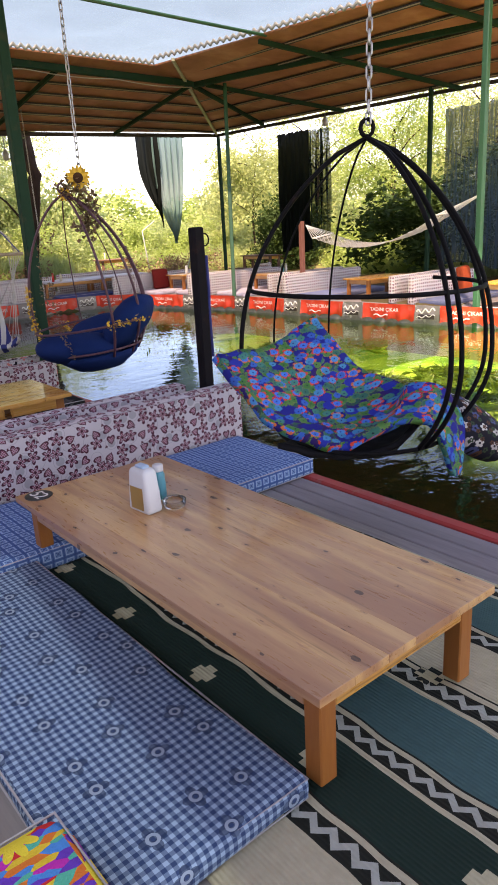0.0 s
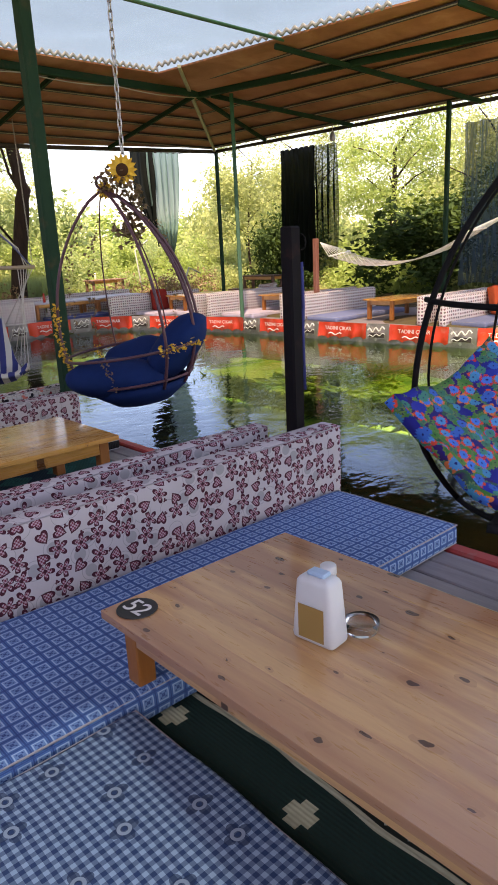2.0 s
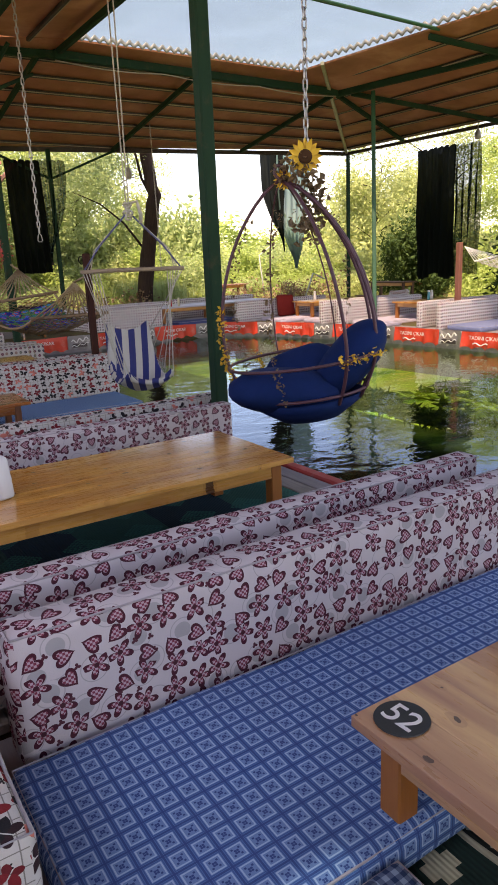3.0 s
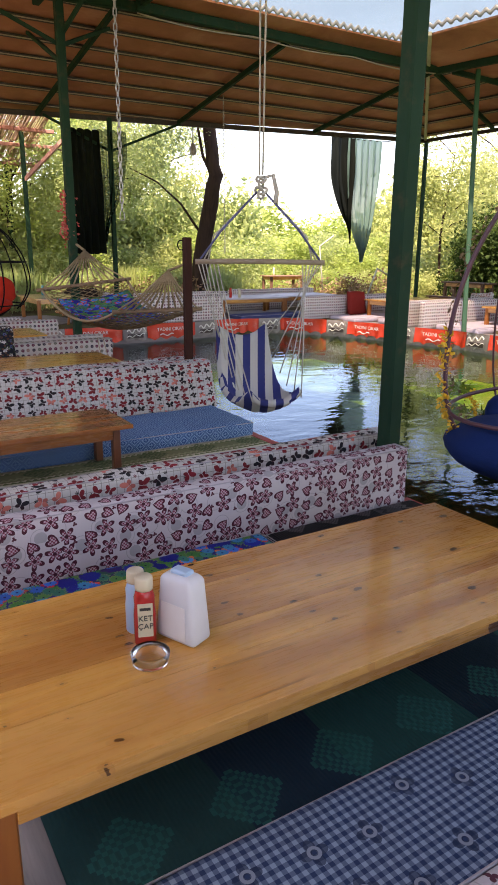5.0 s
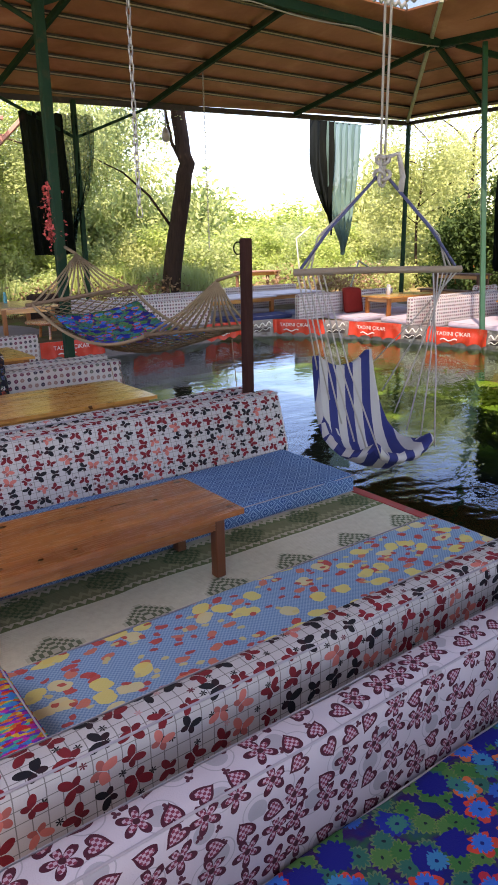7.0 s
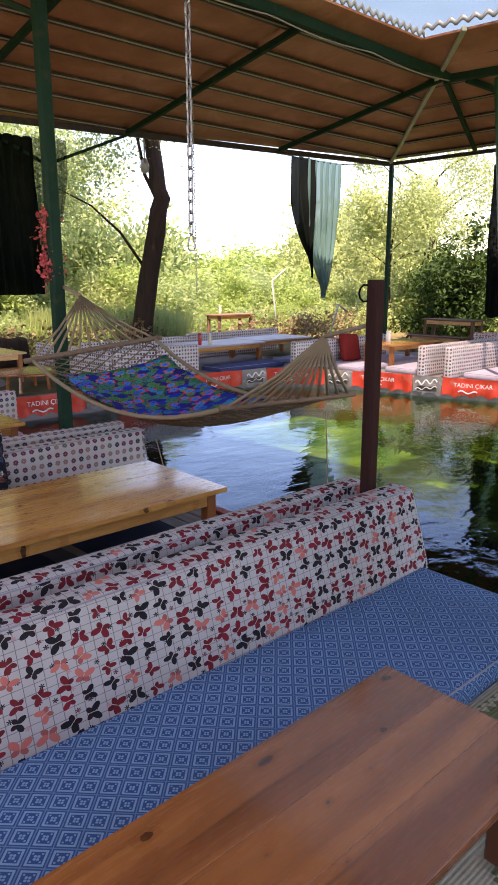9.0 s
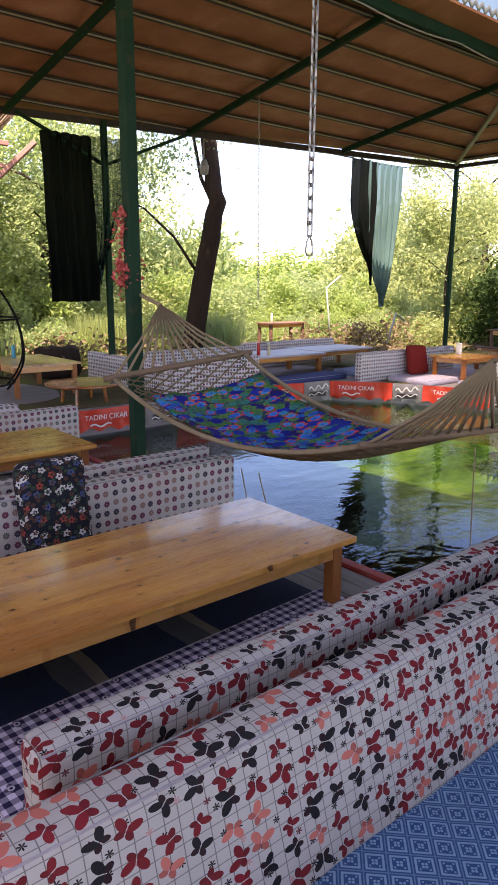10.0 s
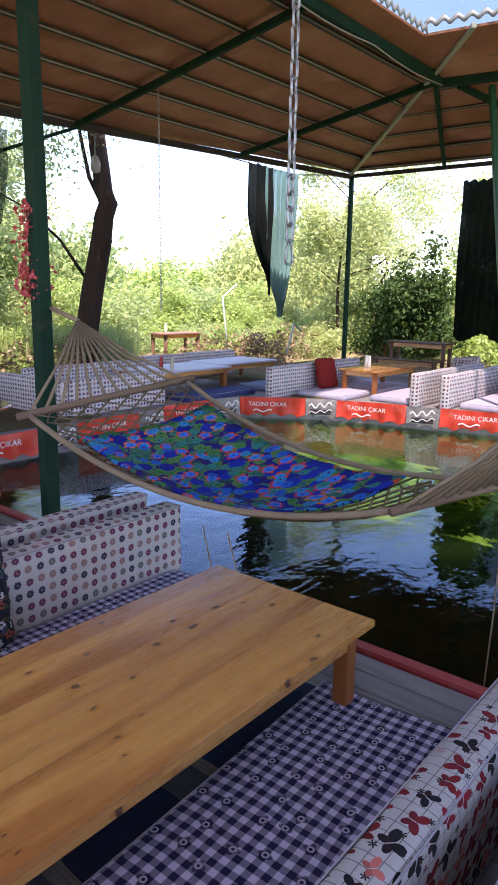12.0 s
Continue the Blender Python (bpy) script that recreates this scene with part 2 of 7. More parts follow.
def mat_floral(name, per=0.11):
    """Dense serrated daisies: navy, mid blue, green, and orange-red ones with a blue heart."""
    T = Tree(name)
    uv = T.coord("UV")
    nz = T.n.new("ShaderNodeTexNoise")
    T.put(nz.inputs["Vector"], uv)
    nz.inputs["Scale"].default_value, nz.inputs["Detail"].default_value = 40, 2
    vm = T.n.new("ShaderNodeVectorMath")
    vm.operation = "MULTIPLY_ADD"
    T.put(vm.inputs[0], nz.outputs["Color"])
    vm.inputs[1].default_value = (0.018, 0.018, 0)
    T.put(vm.inputs[2], uv)
    uv = vm.outputs[0]
    col = T.ramp(T.noise(uv, 1.1 / per, 2, 0.5, 0.4), [(0.35, (0.006, 0.012, 0.16)), (0.5, (0.03, 0.008, 0.1)), (0.6, (0.012, 0.1, 0.05)), (0.7, (0.01, 0.06, 0.14))])

    def daisies(col, rot, size, jitter, keep, k, lo, hi, pal, tip=None, eye=None):
        r, a, c = T.cells(T.scaled(uv, (1, 1, 1), rot), size, jitter)
        edge = lobes(T, T.m("ADD", a, T.m("MULTIPLY", c[0], 6.28)), k, 0.0, lo, hi)
        on = T.m("GREATER_THAN", c[2], keep)
        mask = T.m("MULTIPLY", T.m("LESS_THAN", r, edge), on)
        tone = T.ramp(c[1], pal, True)
        if tip:
            tone = T.mix(T.m("MULTIPLY", T.m("GREATER_THAN", T.m("DIVIDE", r, edge), 0.8), 0.4), tone, tip)
        col = T.mix(mask, col, tone)
        if eye:
            col = T.mix(T.m("MULTIPLY", T.m("LESS_THAN", r, 0.075), on), col, eye)
        return col, r, a, c, on

    col, *_ = daisies(col, 0.9, per * 0.66, 0.75, 0.1, 13, 0.42, 0.58, [(0, (0.03, 0.17, 0.04)), (0.4, (0.015, 0.14, 0.1)), (0.75, (0.06, 0.2, 0.05))], (0.22, 0.28, 0.07), (0.008, 0.02, 0.03))
    col, *_ = daisies(col, 0.2, per * 1.0, 0.7, 0.45, 15, 0.4, 0.5, [(0, (0.006, 0.012, 0.2)), (0.6, (0.008, 0.025, 0.3))])
    col, r, a, c, on = daisies(col, 1.7, per * 0.95, 0.6, 0.56, 5, 0.3, 0.5, [(0, (0.62, 0.06, 0.035)), (0.5, (0.6, 0.15, 0.05)), (0.8, (0.5, 0.03, 0.05))])
    heart = T.m("MULTIPLY", T.m("LESS_THAN", r, lobes(T, a, 13, 0.0, 0.24, 0.34)), on)
    col = T.mix(heart, col, T.ramp(c[0], [(0, (0.015, 0.16, 0.6)), (0.6, (0.02, 0.24, 0.55))], True))
    col = T.mix(T.m("MULTIPLY", T.m("LESS_THAN", r, 0.06), on), col, (0.008, 0.02, 0.16))
    col, *_ = daisies(col, 2.6, per * 0.72, 0.8, 0.58, 14, 0.32, 0.46, [(0, (0.01, 0.11, 0.45)), (0.35, (0.015, 0.22, 0.42)), (0.7, (0.02, 0.2, 0.16))], None, (0.006, 0.012, 0.12))
    T.weave(uv)
    return T.set(worn(T, col, 0.12), 0.8)


def mat_motley(name, fine=1.0, flowers=True):
    """A loud fringed weave: bright streaks of many colours."""
    T = Tree(name)
    uv = T.scaled(T.coord("UV"), (14 * fine, 34 * fine, 1), 0.5)
    r, a, c = T.cells(uv, 1.0, 1.0)
    col = T.ramp(c[0], [(0, (0.55, 0.03, 0.03)), (0.16, (0.03, 0.2, 0.5)), (0.3, (0.6, 0.4, 0.04)), (0.44, (0.45, 0.03, 0.3)), (0.58, (0.03, 0.35, 0.25)), (0.7, (0.6, 0.15, 0.03)), (0.84, (0.12, 0.04, 0.35))], True)
    if flowers:
        big, a2, c2 = T.cells(T.coord("UV"), 0.2, 0.5)
        col = T.mix(T.m("LESS_THAN", big, lobes(T, a2, 9, 0.0, 0.18, 0.34)), col, T.ramp(c2[0], [(0, (0.66, 0.5, 0.05)), (0.6, (0.6, 0.1, 0.05))], True))
    T.weave(T.coord("UV"), 0.006, 0.5)
    return T.set(col, 0.85)


def mat_plaid(name, per, base, line, dark):
    """Rows of small dotted squares between doubled dark stripes."""
    T = Tree(name)
    uv = T.coord("UV")
    s = T.split(T.scaled(uv, 1 / per))
    fx, fy = (T.m("ABSOLUTE", T.m("SUBTRACT", T.m("FRACT", v), 0.5)) for v in (s[0], s[1]))
    mx = T.m("MAXIMUM", fx, fy)
    col = T.mix(T.m("LESS_THAN", mx, 0.36), base, tuple(0.75 * a + 0.25 * b for a, b in zip(base, line)))
    col = T.mix(T.m("MULTIPLY", T.m("GREATER_THAN", mx, 0.28), T.m("LESS_THAN", mx, 0.345)), col, line)
    dots = T.m("MULTIPLY", T.m("LESS_THAN", mx, 0.2), T.m("GREATER_THAN", T.m("MULTIPLY", T.m("SINE", T.m("MULTIPLY", fx, 30.0)), T.m("SINE", T.m("MULTIPLY", fy, 30.0))), 0.1))
    col = T.mix(dots, col, dark)
    for f in (fx, fy):
        col = T.mix(T.m("MULTIPLY", T.m("GREATER_THAN", f, 0.455), 0.9), col, dark)
        col = T.mix(T.m("MULTIPLY", T.m("MULTIPLY", T.m("GREATER_THAN", f, 0.385), T.m("LESS_THAN", f, 0.42)), 0.6), col, dark)
    T.weave(uv)
    return T.set(worn(T, col, 0.22), 0.85)


def mat_floral_dark(name):
    T = Tree(name)
    uv = T.coord("UV")
    col = (0.018, 0.018, 0.025)
    for p, rot, pal in ((0.075, 0.2, [(0, (0.5, 0.48, 0.45)), (0.3, (0.3, 0.06, 0.04)), (0.55, (0.06, 0.08, 0.18)), (0.8, (0.45, 0.42, 0.4))]), (0.045, 1.0, [(0, (0.04, 0.07, 0.04)), (0.5, (0.1, 0.05, 0.03))])):
        r, a, c = T.cells(T.scaled(uv, (1, 1, 1), rot), p, 0.8)
        R = lobes(T, T.m("ADD", a, T.m("MULTIPLY", c[0], 6.28)), 5, 0.0, 0.2, 0.34)
        mask = T.m("MULTIPLY", T.m("LESS_THAN", r, R), T.m("GREATER_THAN", r, 0.09))
        col = T.mix(mask, col, T.ramp(c[1], pal, True))
    T.weave(uv)
    return T.set(col, 0.85)


def mat_fruit(name):
    T = Tree(name)
    uv = T.coord("UV")
    s = T.split(T.scaled(uv, 1 / 0.0028))
    chk = T.m("GREATER_THAN", T.m("MULTIPLY", T.m("SINE", s[0]), T.m("SINE", s[1])), 0.0)
    col = T.mix(chk, (0.14, 0.27, 0.42), (0.26, 0.42, 0.55))
    wob = T.n.new("ShaderNodeTexNoise")
    T.put(wob.inputs["Vector"], uv)
    wob.inputs["Scale"].default_value, wob.inputs["Detail"].default_value = 22, 1
    vm = T.n.new("ShaderNodeVectorMath")
    vm.operation = "MULTIPLY_ADD"
    T.put(vm.inputs[0], wob.outputs["Color"])
    vm.inputs[1].default_value = (0.022, 0.022, 0)
    T.put(vm.inputs[2], uv)
    for rot, p, pal, big in ((1.2, 0.1, [(0, (0.55, 0.07, 0.04)), (0.5, (0.65, 0.18, 0.09))], 0.27), (0.3, 0.14, [(0, (0.72, 0.62, 0.16)), (0.6, (0.66, 0.58, 0.26))], 0.33), (2.1, 0.08, [(0, (0.6, 0.52, 0.2)), (0.5, (0.5, 0.07, 0.05))], 0.2)):
        r, a, c = T.cells(T.scaled(vm.outputs[0], (1, 1.35, 1), rot), p, 0.9)
        mask = T.m("MULTIPLY", T.m("LESS_THAN", r, lobes(T, T.m("ADD", a, T.m("MULTIPLY", c[0], 3.0)), 2, 0.0, big * 0.72, big * 1.15)), T.m("GREATER_THAN", c[2], 0.35))
        col = T.mix(T.m("MULTIPLY", mask, 0.92), col, T.ramp(c[1], pal, True))
    T.weave(uv)
    return T.set(worn(T, col, 0.12), 0.85)


def mat_stripes(name, per, a, b):
    T = Tree(name)
    s = T.split(T.scaled(T.coord("UV"), 1 / per))
    col = T.mix(T.m("GREATER_THAN", T.m("FRACT", s[0]), 0.5), a, b)
    T.weave(T.coord("UV"))
    return T.set(worn(T, col), 0.85)


def mat_cloth(name, col, var=0.25):
    T = Tree(name)
    f = T.noise(T.coord("Object"), 14, 5)
    T.weave(T.coord("Object"), 0.006, 0.3)
    return T.set(T.mix(f, col, tuple(v * (1 - var) for v in col)), 0.85)


def mat_wood(name, light, dark, rough=0.3, axis=0, knots=True, bump=0.15):
    T = Tree(name)
    o = T.coord("Object")
    shift = T.n.new("ShaderNodeVectorMath")
    shift.operation = "ADD"
    comb = T.n.new("ShaderNodeCombineXYZ")
    rn = T.rnd()
    T.put(comb.inputs[0], T.m("MULTIPLY", rn, 17.0)), T.put(comb.inputs[1], T.m("MULTIPLY", rn, 9.0)), T.put(comb.inputs[2], T.m("MULTIPLY", rn, 5.0))
    T.put(shift.inputs[0], o), T.put(shift.inputs[1], comb.outputs[0])
    st = [9.0, 9.0, 9.0]
    st[axis] = 0.9
    v = T.scaled(shift.outputs[0], tuple(st))
    g = T.noise(v, 1.3, 6, 0.6, 1.4)
    fine = T.noise(T.scaled(v, (3, 3, 3)), 4.0, 4, 0.6)
    f = T.m("ADD", T.m("MULTIPLY", g, 0.75), T.m("MULTIPLY", fine, 0.25))
    col = T.ramp(f, [(0.3, light), (0.5, tuple(0.6 * a + 0.4 * b for a, b in zip(light, dark))), (0.7, dark)])
    col = T.mix(T.m("MULTIPLY", rn, 0.5), col, (light[0] * 0.66, light[1] * 0.6, light[2] * 0.75))
    if knots:
        slow = [3.2, 3.2, 3.2]
        slow[axis] = 0.35
        band = T.ramp(T.noise(T.scaled(shift.outputs[0], tuple(slow)), 1.6, 3, 0.5, 0.5), [(0.47, (0, 0, 0)), (0.6, (1, 1, 1))])
        col = T.mix(T.m("MULTIPLY", band, 0.72), col, (dark[0] * 0.72, dark[1] * 0.66, dark[2] * 0.85))
        ks = [8.5, 8.5, 8.5]
        ks[axis] = 4.6
        vo = T.n.new("ShaderNodeTexVoronoi")
        vo.voronoi_dimensions = "2D"
        wob = T.n.new("ShaderNodeTexNoise")
        T.put(wob.inputs["Vector"], shift.outputs[0])
        wob.inputs["Scale"].default_value, wob.inputs["Detail"].default_value = 22, 3
        wv = T.n.new("ShaderNodeVectorMath")
        wv.operation = "MULTIPLY_ADD"
        T.put(wv.inputs[0], wob.outputs["Color"])
        wv.inputs[1].default_value = (0.22, 0.22, 0.22)
        T.put(wv.inputs[2], T.scaled(shift.outputs[0], tuple(ks)))
        T.put(vo.inputs["Vector"], wv.outputs[0])
        vo.inputs["Scale"].default_value = 1.15
        sep = T.n.new("ShaderNodeSeparateColor")
        T.put(sep.inputs[0], vo.outputs["Color"])
        k = T.m("MULTIPLY", T.m("LESS_THAN", vo.outputs["Distance"], T.m("MULTIPLY", T.m("POWER", sep.outputs[0], 1.6), 0.12)), T.m("GREATER_THAN", sep.outputs[1], 0.42))
        halo = T.m("MULTIPLY", T.m("LESS_THAN", vo.outputs["Distance"], T.m("MULTIPLY", sep.outputs[0], 0.24)), T.m("GREATER_THAN", sep.outputs[1], 0.4))
        col = T.mix(T.m("MULTIPLY", halo, 0.35), col, tuple(0.8 * v for v in dark))
        col = T.mix(T.m("MULTIPLY", k, 0.85), col, (0.045, 0.014, 0.005))
        fs = [46.0, 46.0, 46.0]
        fs[axis] = 1.5
        streak = T.ramp(T.noise(T.scaled(shift.outputs[0], tuple(fs)), 1.0, 2, 0.5), [(0.64, (0, 0, 0)), (0.72, (1, 1, 1))])
        col = T.mix(T.m("MULTIPLY", streak, 0.55), col, tuple(0.45 * v for v in dark))
        T.bsdf.inputs["Coat Weight"].default_value, T.bsdf.inputs["Coat Roughness"].default_value = 0.5, 0.08
    T.bump(f, bump, 0.004)
    if rough >= 0.75:
        T.bsdf.inputs["Specular IOR Level"].default_value = 0.15
    return T.set(col, T.m("MULTIPLY_ADD", fine, 0.25, rough))


def mat_paint(name, col, rough=0.45, rust=(0.12, 0.05, 0.02), amount=0.3, metal=0.0):
    T = Tree(name)
    o = T.coord("Object")
    f = T.noise(o, 7, 6, 0.65)
    chips = T.ramp(f, [(0.55, (0, 0, 0)), (0.72, (1, 1, 1))])
    c = T.mix(T.m("MULTIPLY", chips, amount), T.mix(T.noise(o, 2.5, 3), col, tuple(v * 0.6 for v in col)), rust)
    T.bump(T.noise(o, 30, 4), 0.12, 0.004)
    return T.set(c, rough, metal)


def mat_plain(name, col, rough=0.5, metal=0.0, var=0.15, trans=0.0):
    T = Tree(name)
    f = T.noise(T.coord("Object"), 12, 4)
    T.bsdf.inputs["Transmission Weight"].default_value = trans
    return T.set(T.mix(T.m("MULTIPLY", f, var), col, (0.1, 0.09, 0.08)), rough, metal)


def mat_leaf(name, a, b, trans=(0.5, 0.6, 0.08), w=0.45):
    T = Tree(name)
    g = T.n.new("ShaderNodeNewGeometry").outputs["Random Per Island"]
    col = T.mix(g, a, b)
    col = T.mix(T.m("MULTIPLY", T.noise(T.coord("Object"), 0.9, 2), 0.4), col, tuple(v * 0.6 for v in a))
    T.set(col, 0.78 if w < 0.3 else 0.55)
    tr = T.n.new("ShaderNodeBsdfTranslucent")
    T.put(tr.inputs[0], T.mix(g, trans, tuple(v * 0.6 for v in trans)))
    mx = T.n.new("ShaderNodeMixShader")
    mx.inputs[0].default_value = w
    T.l.new(T.bsdf.outputs[0], mx.inputs[1]), T.l.new(tr.outputs[0], mx.inputs[2])
    T.l.new(mx.outputs[0], T.out.inputs[0])
    return T.mat


def mat_sheer(name, col, see, grain=(6, 6, 0.3), low=0.3, tint=(1, 1, 1)):
    """Thin cloth or sheeting that lets part of the light through, streaked along its fall."""
    T = Tree(name)
    f = T.noise(T.scaled(T.coord("Object"), grain), 2.5, 3)
    T.set(T.mix(f, col, tuple(v * 0.5 for v in col)), 0.8)
    tp = T.n.new("ShaderNodeBsdfTransparent")
    T.put(tp.inputs[0], tint)
    tl = T.n.new("ShaderNodeBsdfTranslucent")
    T.put(tl.inputs[0], col)
    m1, m2 = T.n.new("ShaderNodeMixShader"), T.n.new("ShaderNodeMixShader")
    m1.inputs[0].default_value = 0.5
    T.l.new(T.bsdf.outputs[0], m1.inputs[1]), T.l.new(tl.outputs[0], m1.inputs[2])
    T.put(m2.inputs[0], T.m("MULTIPLY", T.ramp(f, [(0.35, (low, low, low)), (0.7, (1, 1, 1))]), see))
    T.l.new(m1.outputs[0], m2.inputs[1]), T.l.new(tp.outputs[0], m2.inputs[2])
    T.l.new(m2.outputs[0], T.out.inputs[0])
    return T.mat


def mat_water():
    T = Tree("pond water")
    o = T.coord("Object")
    h = T.m("ADD", T.m("MULTIPLY", T.noise(T.scaled(o, (1.0, 1.6, 1)), 2.2, 3, 0.5, 0.4), 1.0), T.m("MULTIPLY", T.noise(o, 9, 2), 0.22))
    b = T.n.new("ShaderNodeBump")
    T.put(b.inputs["Height"], h)
    b.inputs["Strength"].default_value, b.inputs["Distance"].default_value = 0.34, 0.022
    gl = T.n.new("ShaderNodeBsdfGlossy")
    gl.inputs[0].default_value, gl.inputs[1].default_value = (0.72, 0.84, 1, 1), 0.02
    tp = T.n.new("ShaderNodeBsdfTransparent")
    tp.inputs[0].default_value = (0.74, 0.87, 0.56, 1)
    fr = T.n.new("ShaderNodeFresnel")
    fr.inputs[0].default_value = 1.34
    T.l.new(b.outputs[0], gl.inputs["Normal"]), T.l.new(b.outputs[0], fr.inputs["Normal"])
    mx = T.n.new("ShaderNodeMixShader")
    T.l.new(fr.outputs[0], mx.inputs[0]), T.l.new(tp.outputs[0], mx.inputs[1]), T.l.new(gl.outputs[0], mx.inputs[2])
    T.l.new(mx.outputs[0], T.out.inputs[0])
    return T.mat


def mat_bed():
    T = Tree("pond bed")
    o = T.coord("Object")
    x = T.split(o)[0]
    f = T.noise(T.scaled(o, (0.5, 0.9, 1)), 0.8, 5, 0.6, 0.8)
    # Along x: dark shaded mud near, bright lit weed further out; light painted in.
    lit_weedy = T.ramp(T.m("MULTIPLY", T.m("SUBTRACT", x, 3.0), 0.125), [(0.33, (0, 0, 0)), (0.5, (0.8, 0.8, 0.8)), (0.75, (1, 1, 1))])
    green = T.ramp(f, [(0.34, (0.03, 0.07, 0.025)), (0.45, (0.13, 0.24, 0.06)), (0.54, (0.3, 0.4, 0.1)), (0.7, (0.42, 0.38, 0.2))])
    shaded_mud = T.ramp(f, [(0.4, (0.003, 0.004, 0.003)), (0.7, (0.012, 0.015, 0.007))])
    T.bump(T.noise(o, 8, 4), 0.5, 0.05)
    return T.set(T.mix(lit_weedy, shaded_mud, green), 0.95)


def mat_rug(name, bands, per_zig=0.09, motif=None, swap=False):
    """A flat-woven rug: bands are (edge, colour, zigzag colour or None) along u."""
    T = Tree(name)
    uv = T.coord("UV")
    s = T.split(uv)
    if swap:
        s = (s[1], s[0])
    u = T.m("ADD", s[0], T.m("MULTIPLY", T.m("SUBTRACT", T.noise(uv, 1.8, 2), 0.5), 0.09))
    saw = T.m("ABSOLUTE", T.m("SUBTRACT", T.m("FRACT", T.m("MULTIPLY", s[1], 1 / per_zig)), 0.5))
    col = bands[0][1]
    for edge, c, z in bands:
        here = c
        if z:
            w = T.m("ADD", T.m("SUBTRACT", u, edge), T.m("MULTIPLY", saw, -0.07))
            here = T.mix(T.m("LESS_THAN", T.m("ABSOLUTE", T.m("SUBTRACT", w, 0.025)), 0.015), c, z)
        col = T.mix(T.m("GREATER_THAN", u, edge), col, here)
    if motif:
        p, tint, size, chk, *shift = motif
        sv = list(T.split(T.scaled(uv, 1 / p)))
        if shift:
            sv[0] = T.m("SUBTRACT", sv[0], shift[0] / p)
        qx = T.m("DIVIDE", T.m("FLOOR", T.m("MULTIPLY", T.m("ABSOLUTE", T.m("SUBTRACT", T.m("FRACT", sv[0]), 0.5)), 24.0)), 24.0)
        qy = T.m("DIVIDE", T.m("FLOOR", T.m("MULTIPLY", T.m("ABSOLUTE", T.m("SUBTRACT", T.m("FRACT", sv[1]), 0.5)), 24.0)), 24.0)
        dia = T.m("LESS_THAN", T.m("ADD", qx, qy), size)
        if chk:
            board = T.m("GREATER_THAN", T.m("FRACT", T.m("MULTIPLY", T.m("ADD", qx, qy), 12.0)), 0.25)
            dia = T.m("MULTIPLY", dia, T.m("MULTIPLY_ADD", board, 0.6, 0.25))
            col = T.mix(dia, col, tint)
        else:
            bw = T.n.new("ShaderNodeRGBToBW")
            T.put(bw.inputs[0], col)
            pale = T.m("GREATER_THAN", bw.outputs[0], 0.2)
            ring = T.m("GREATER_THAN", T.m("ADD", qx, qy), size * 0.62)
            col = T.mix(dia, col, T.mix(T.m("MULTIPLY", pale, ring), tint, (0.02, 0.025, 0.02)))
    rib = T.m("SINE", T.m("MULTIPLY", s[0], 420.0))
    T.bump(T.m("ADD", rib, T.m("MULTIPLY", T.noise(uv, 40, 4), 2)), 0.4, 0.004)
    col = T.mix(T.m("MULTIPLY", T.noise(uv, 25, 5), 0.3), col, (0.02, 0.02, 0.016))
    return T.set(col, 0.95)


def mat_ground():
    T = Tree("earth and litter")
    o = T.coord("Object")
    col = T.ramp(T.noise(o, 1.4, 8, 0.65), [(0.3, (0.05, 0.04, 0.02)), (0.5, (0.12, 0.09, 0.05)), (0.68, (0.09, 0.12, 0.03))])
    T.bump(T.noise(o, 9, 6), 0.6, 0.05)
    return T.set(col, 0.95)


def mat_roof():
    T = Tree("orange roof lining")
    o = T.coord("Object")
    f = T.noise(T.scaled(o, (0.7, 0.7, 2)), 1.6, 6, 0.62, 0.4)
    col = T.ramp(f, [(0.3, (0.26, 0.092, 0.04)), (0.52, (0.38, 0.15, 0.075)), (0.72, (0.5, 0.24, 0.14))])
    T.bump(T.noise(o, 14, 4), 0.2, 0.01)
    return T.set(col, 0.7)


M_BUTTER, M_BUTTER2 = mat_butterfly("butterfly print"), mat_butterfly("small butterfly print", 0.06, False)
M_HEART, M_DOTS = mat_hearts("heart and flower print"), mat_dots("rosette dot print")
M_GING = mat_gingham("blue gingham print", 0.029, (0.018, 0.05, 0.13), (0.27, 0.39, 0.52))
M_PURPLE = mat_gingham("purple gingham print", 0.054, (0.012, 0.01, 0.055), (0.6, 0.56, 0.7), True, 0.12)
M_LATT = mat_plaid("blue plaid print", 0.062, (0.06, 0.17, 0.4), (0.33, 0.48, 0.68), (0.02, 0.065, 0.22))
M_LATT2 = mat_lattice("blue diamond print", 0.068, 0.785, (0.018, 0.09, 0.25), (0.25, 0.44, 0.62))
M_FLORAL, M_FLORAL2 = mat_floral("bright floral print", 0.1), mat_floral("small bright floral print", 0.088)
M_MOTLEY, M_FRINGE = mat_motley("motley flowered weave", 1.6), mat_motley("motley fringe threads", 3.0, False)
M_FRUIT = mat_fruit("fruit print on blue check")
M_STRIPE = mat_stripes("blue and white stripes", 0.125, (0.02, 0.03, 0.14), (0.44, 0.43, 0.39))
M_BLUE, M_RED = mat_cloth("navy blue cloth", (0.004, 0.022, 0.1)), mat_cloth("red cloth", (0.5, 0.03, 0.015))
M_DARKRED = mat_cloth("dark red cloth", (0.25, 0.025, 0.02))
M_WHITEBACK = mat_dots("small dot print", 0.06, (0.64, 0.59, 0.58))
M_LILAC = mat_cloth("pale lilac cloth", (0.58, 0.52, 0.62))
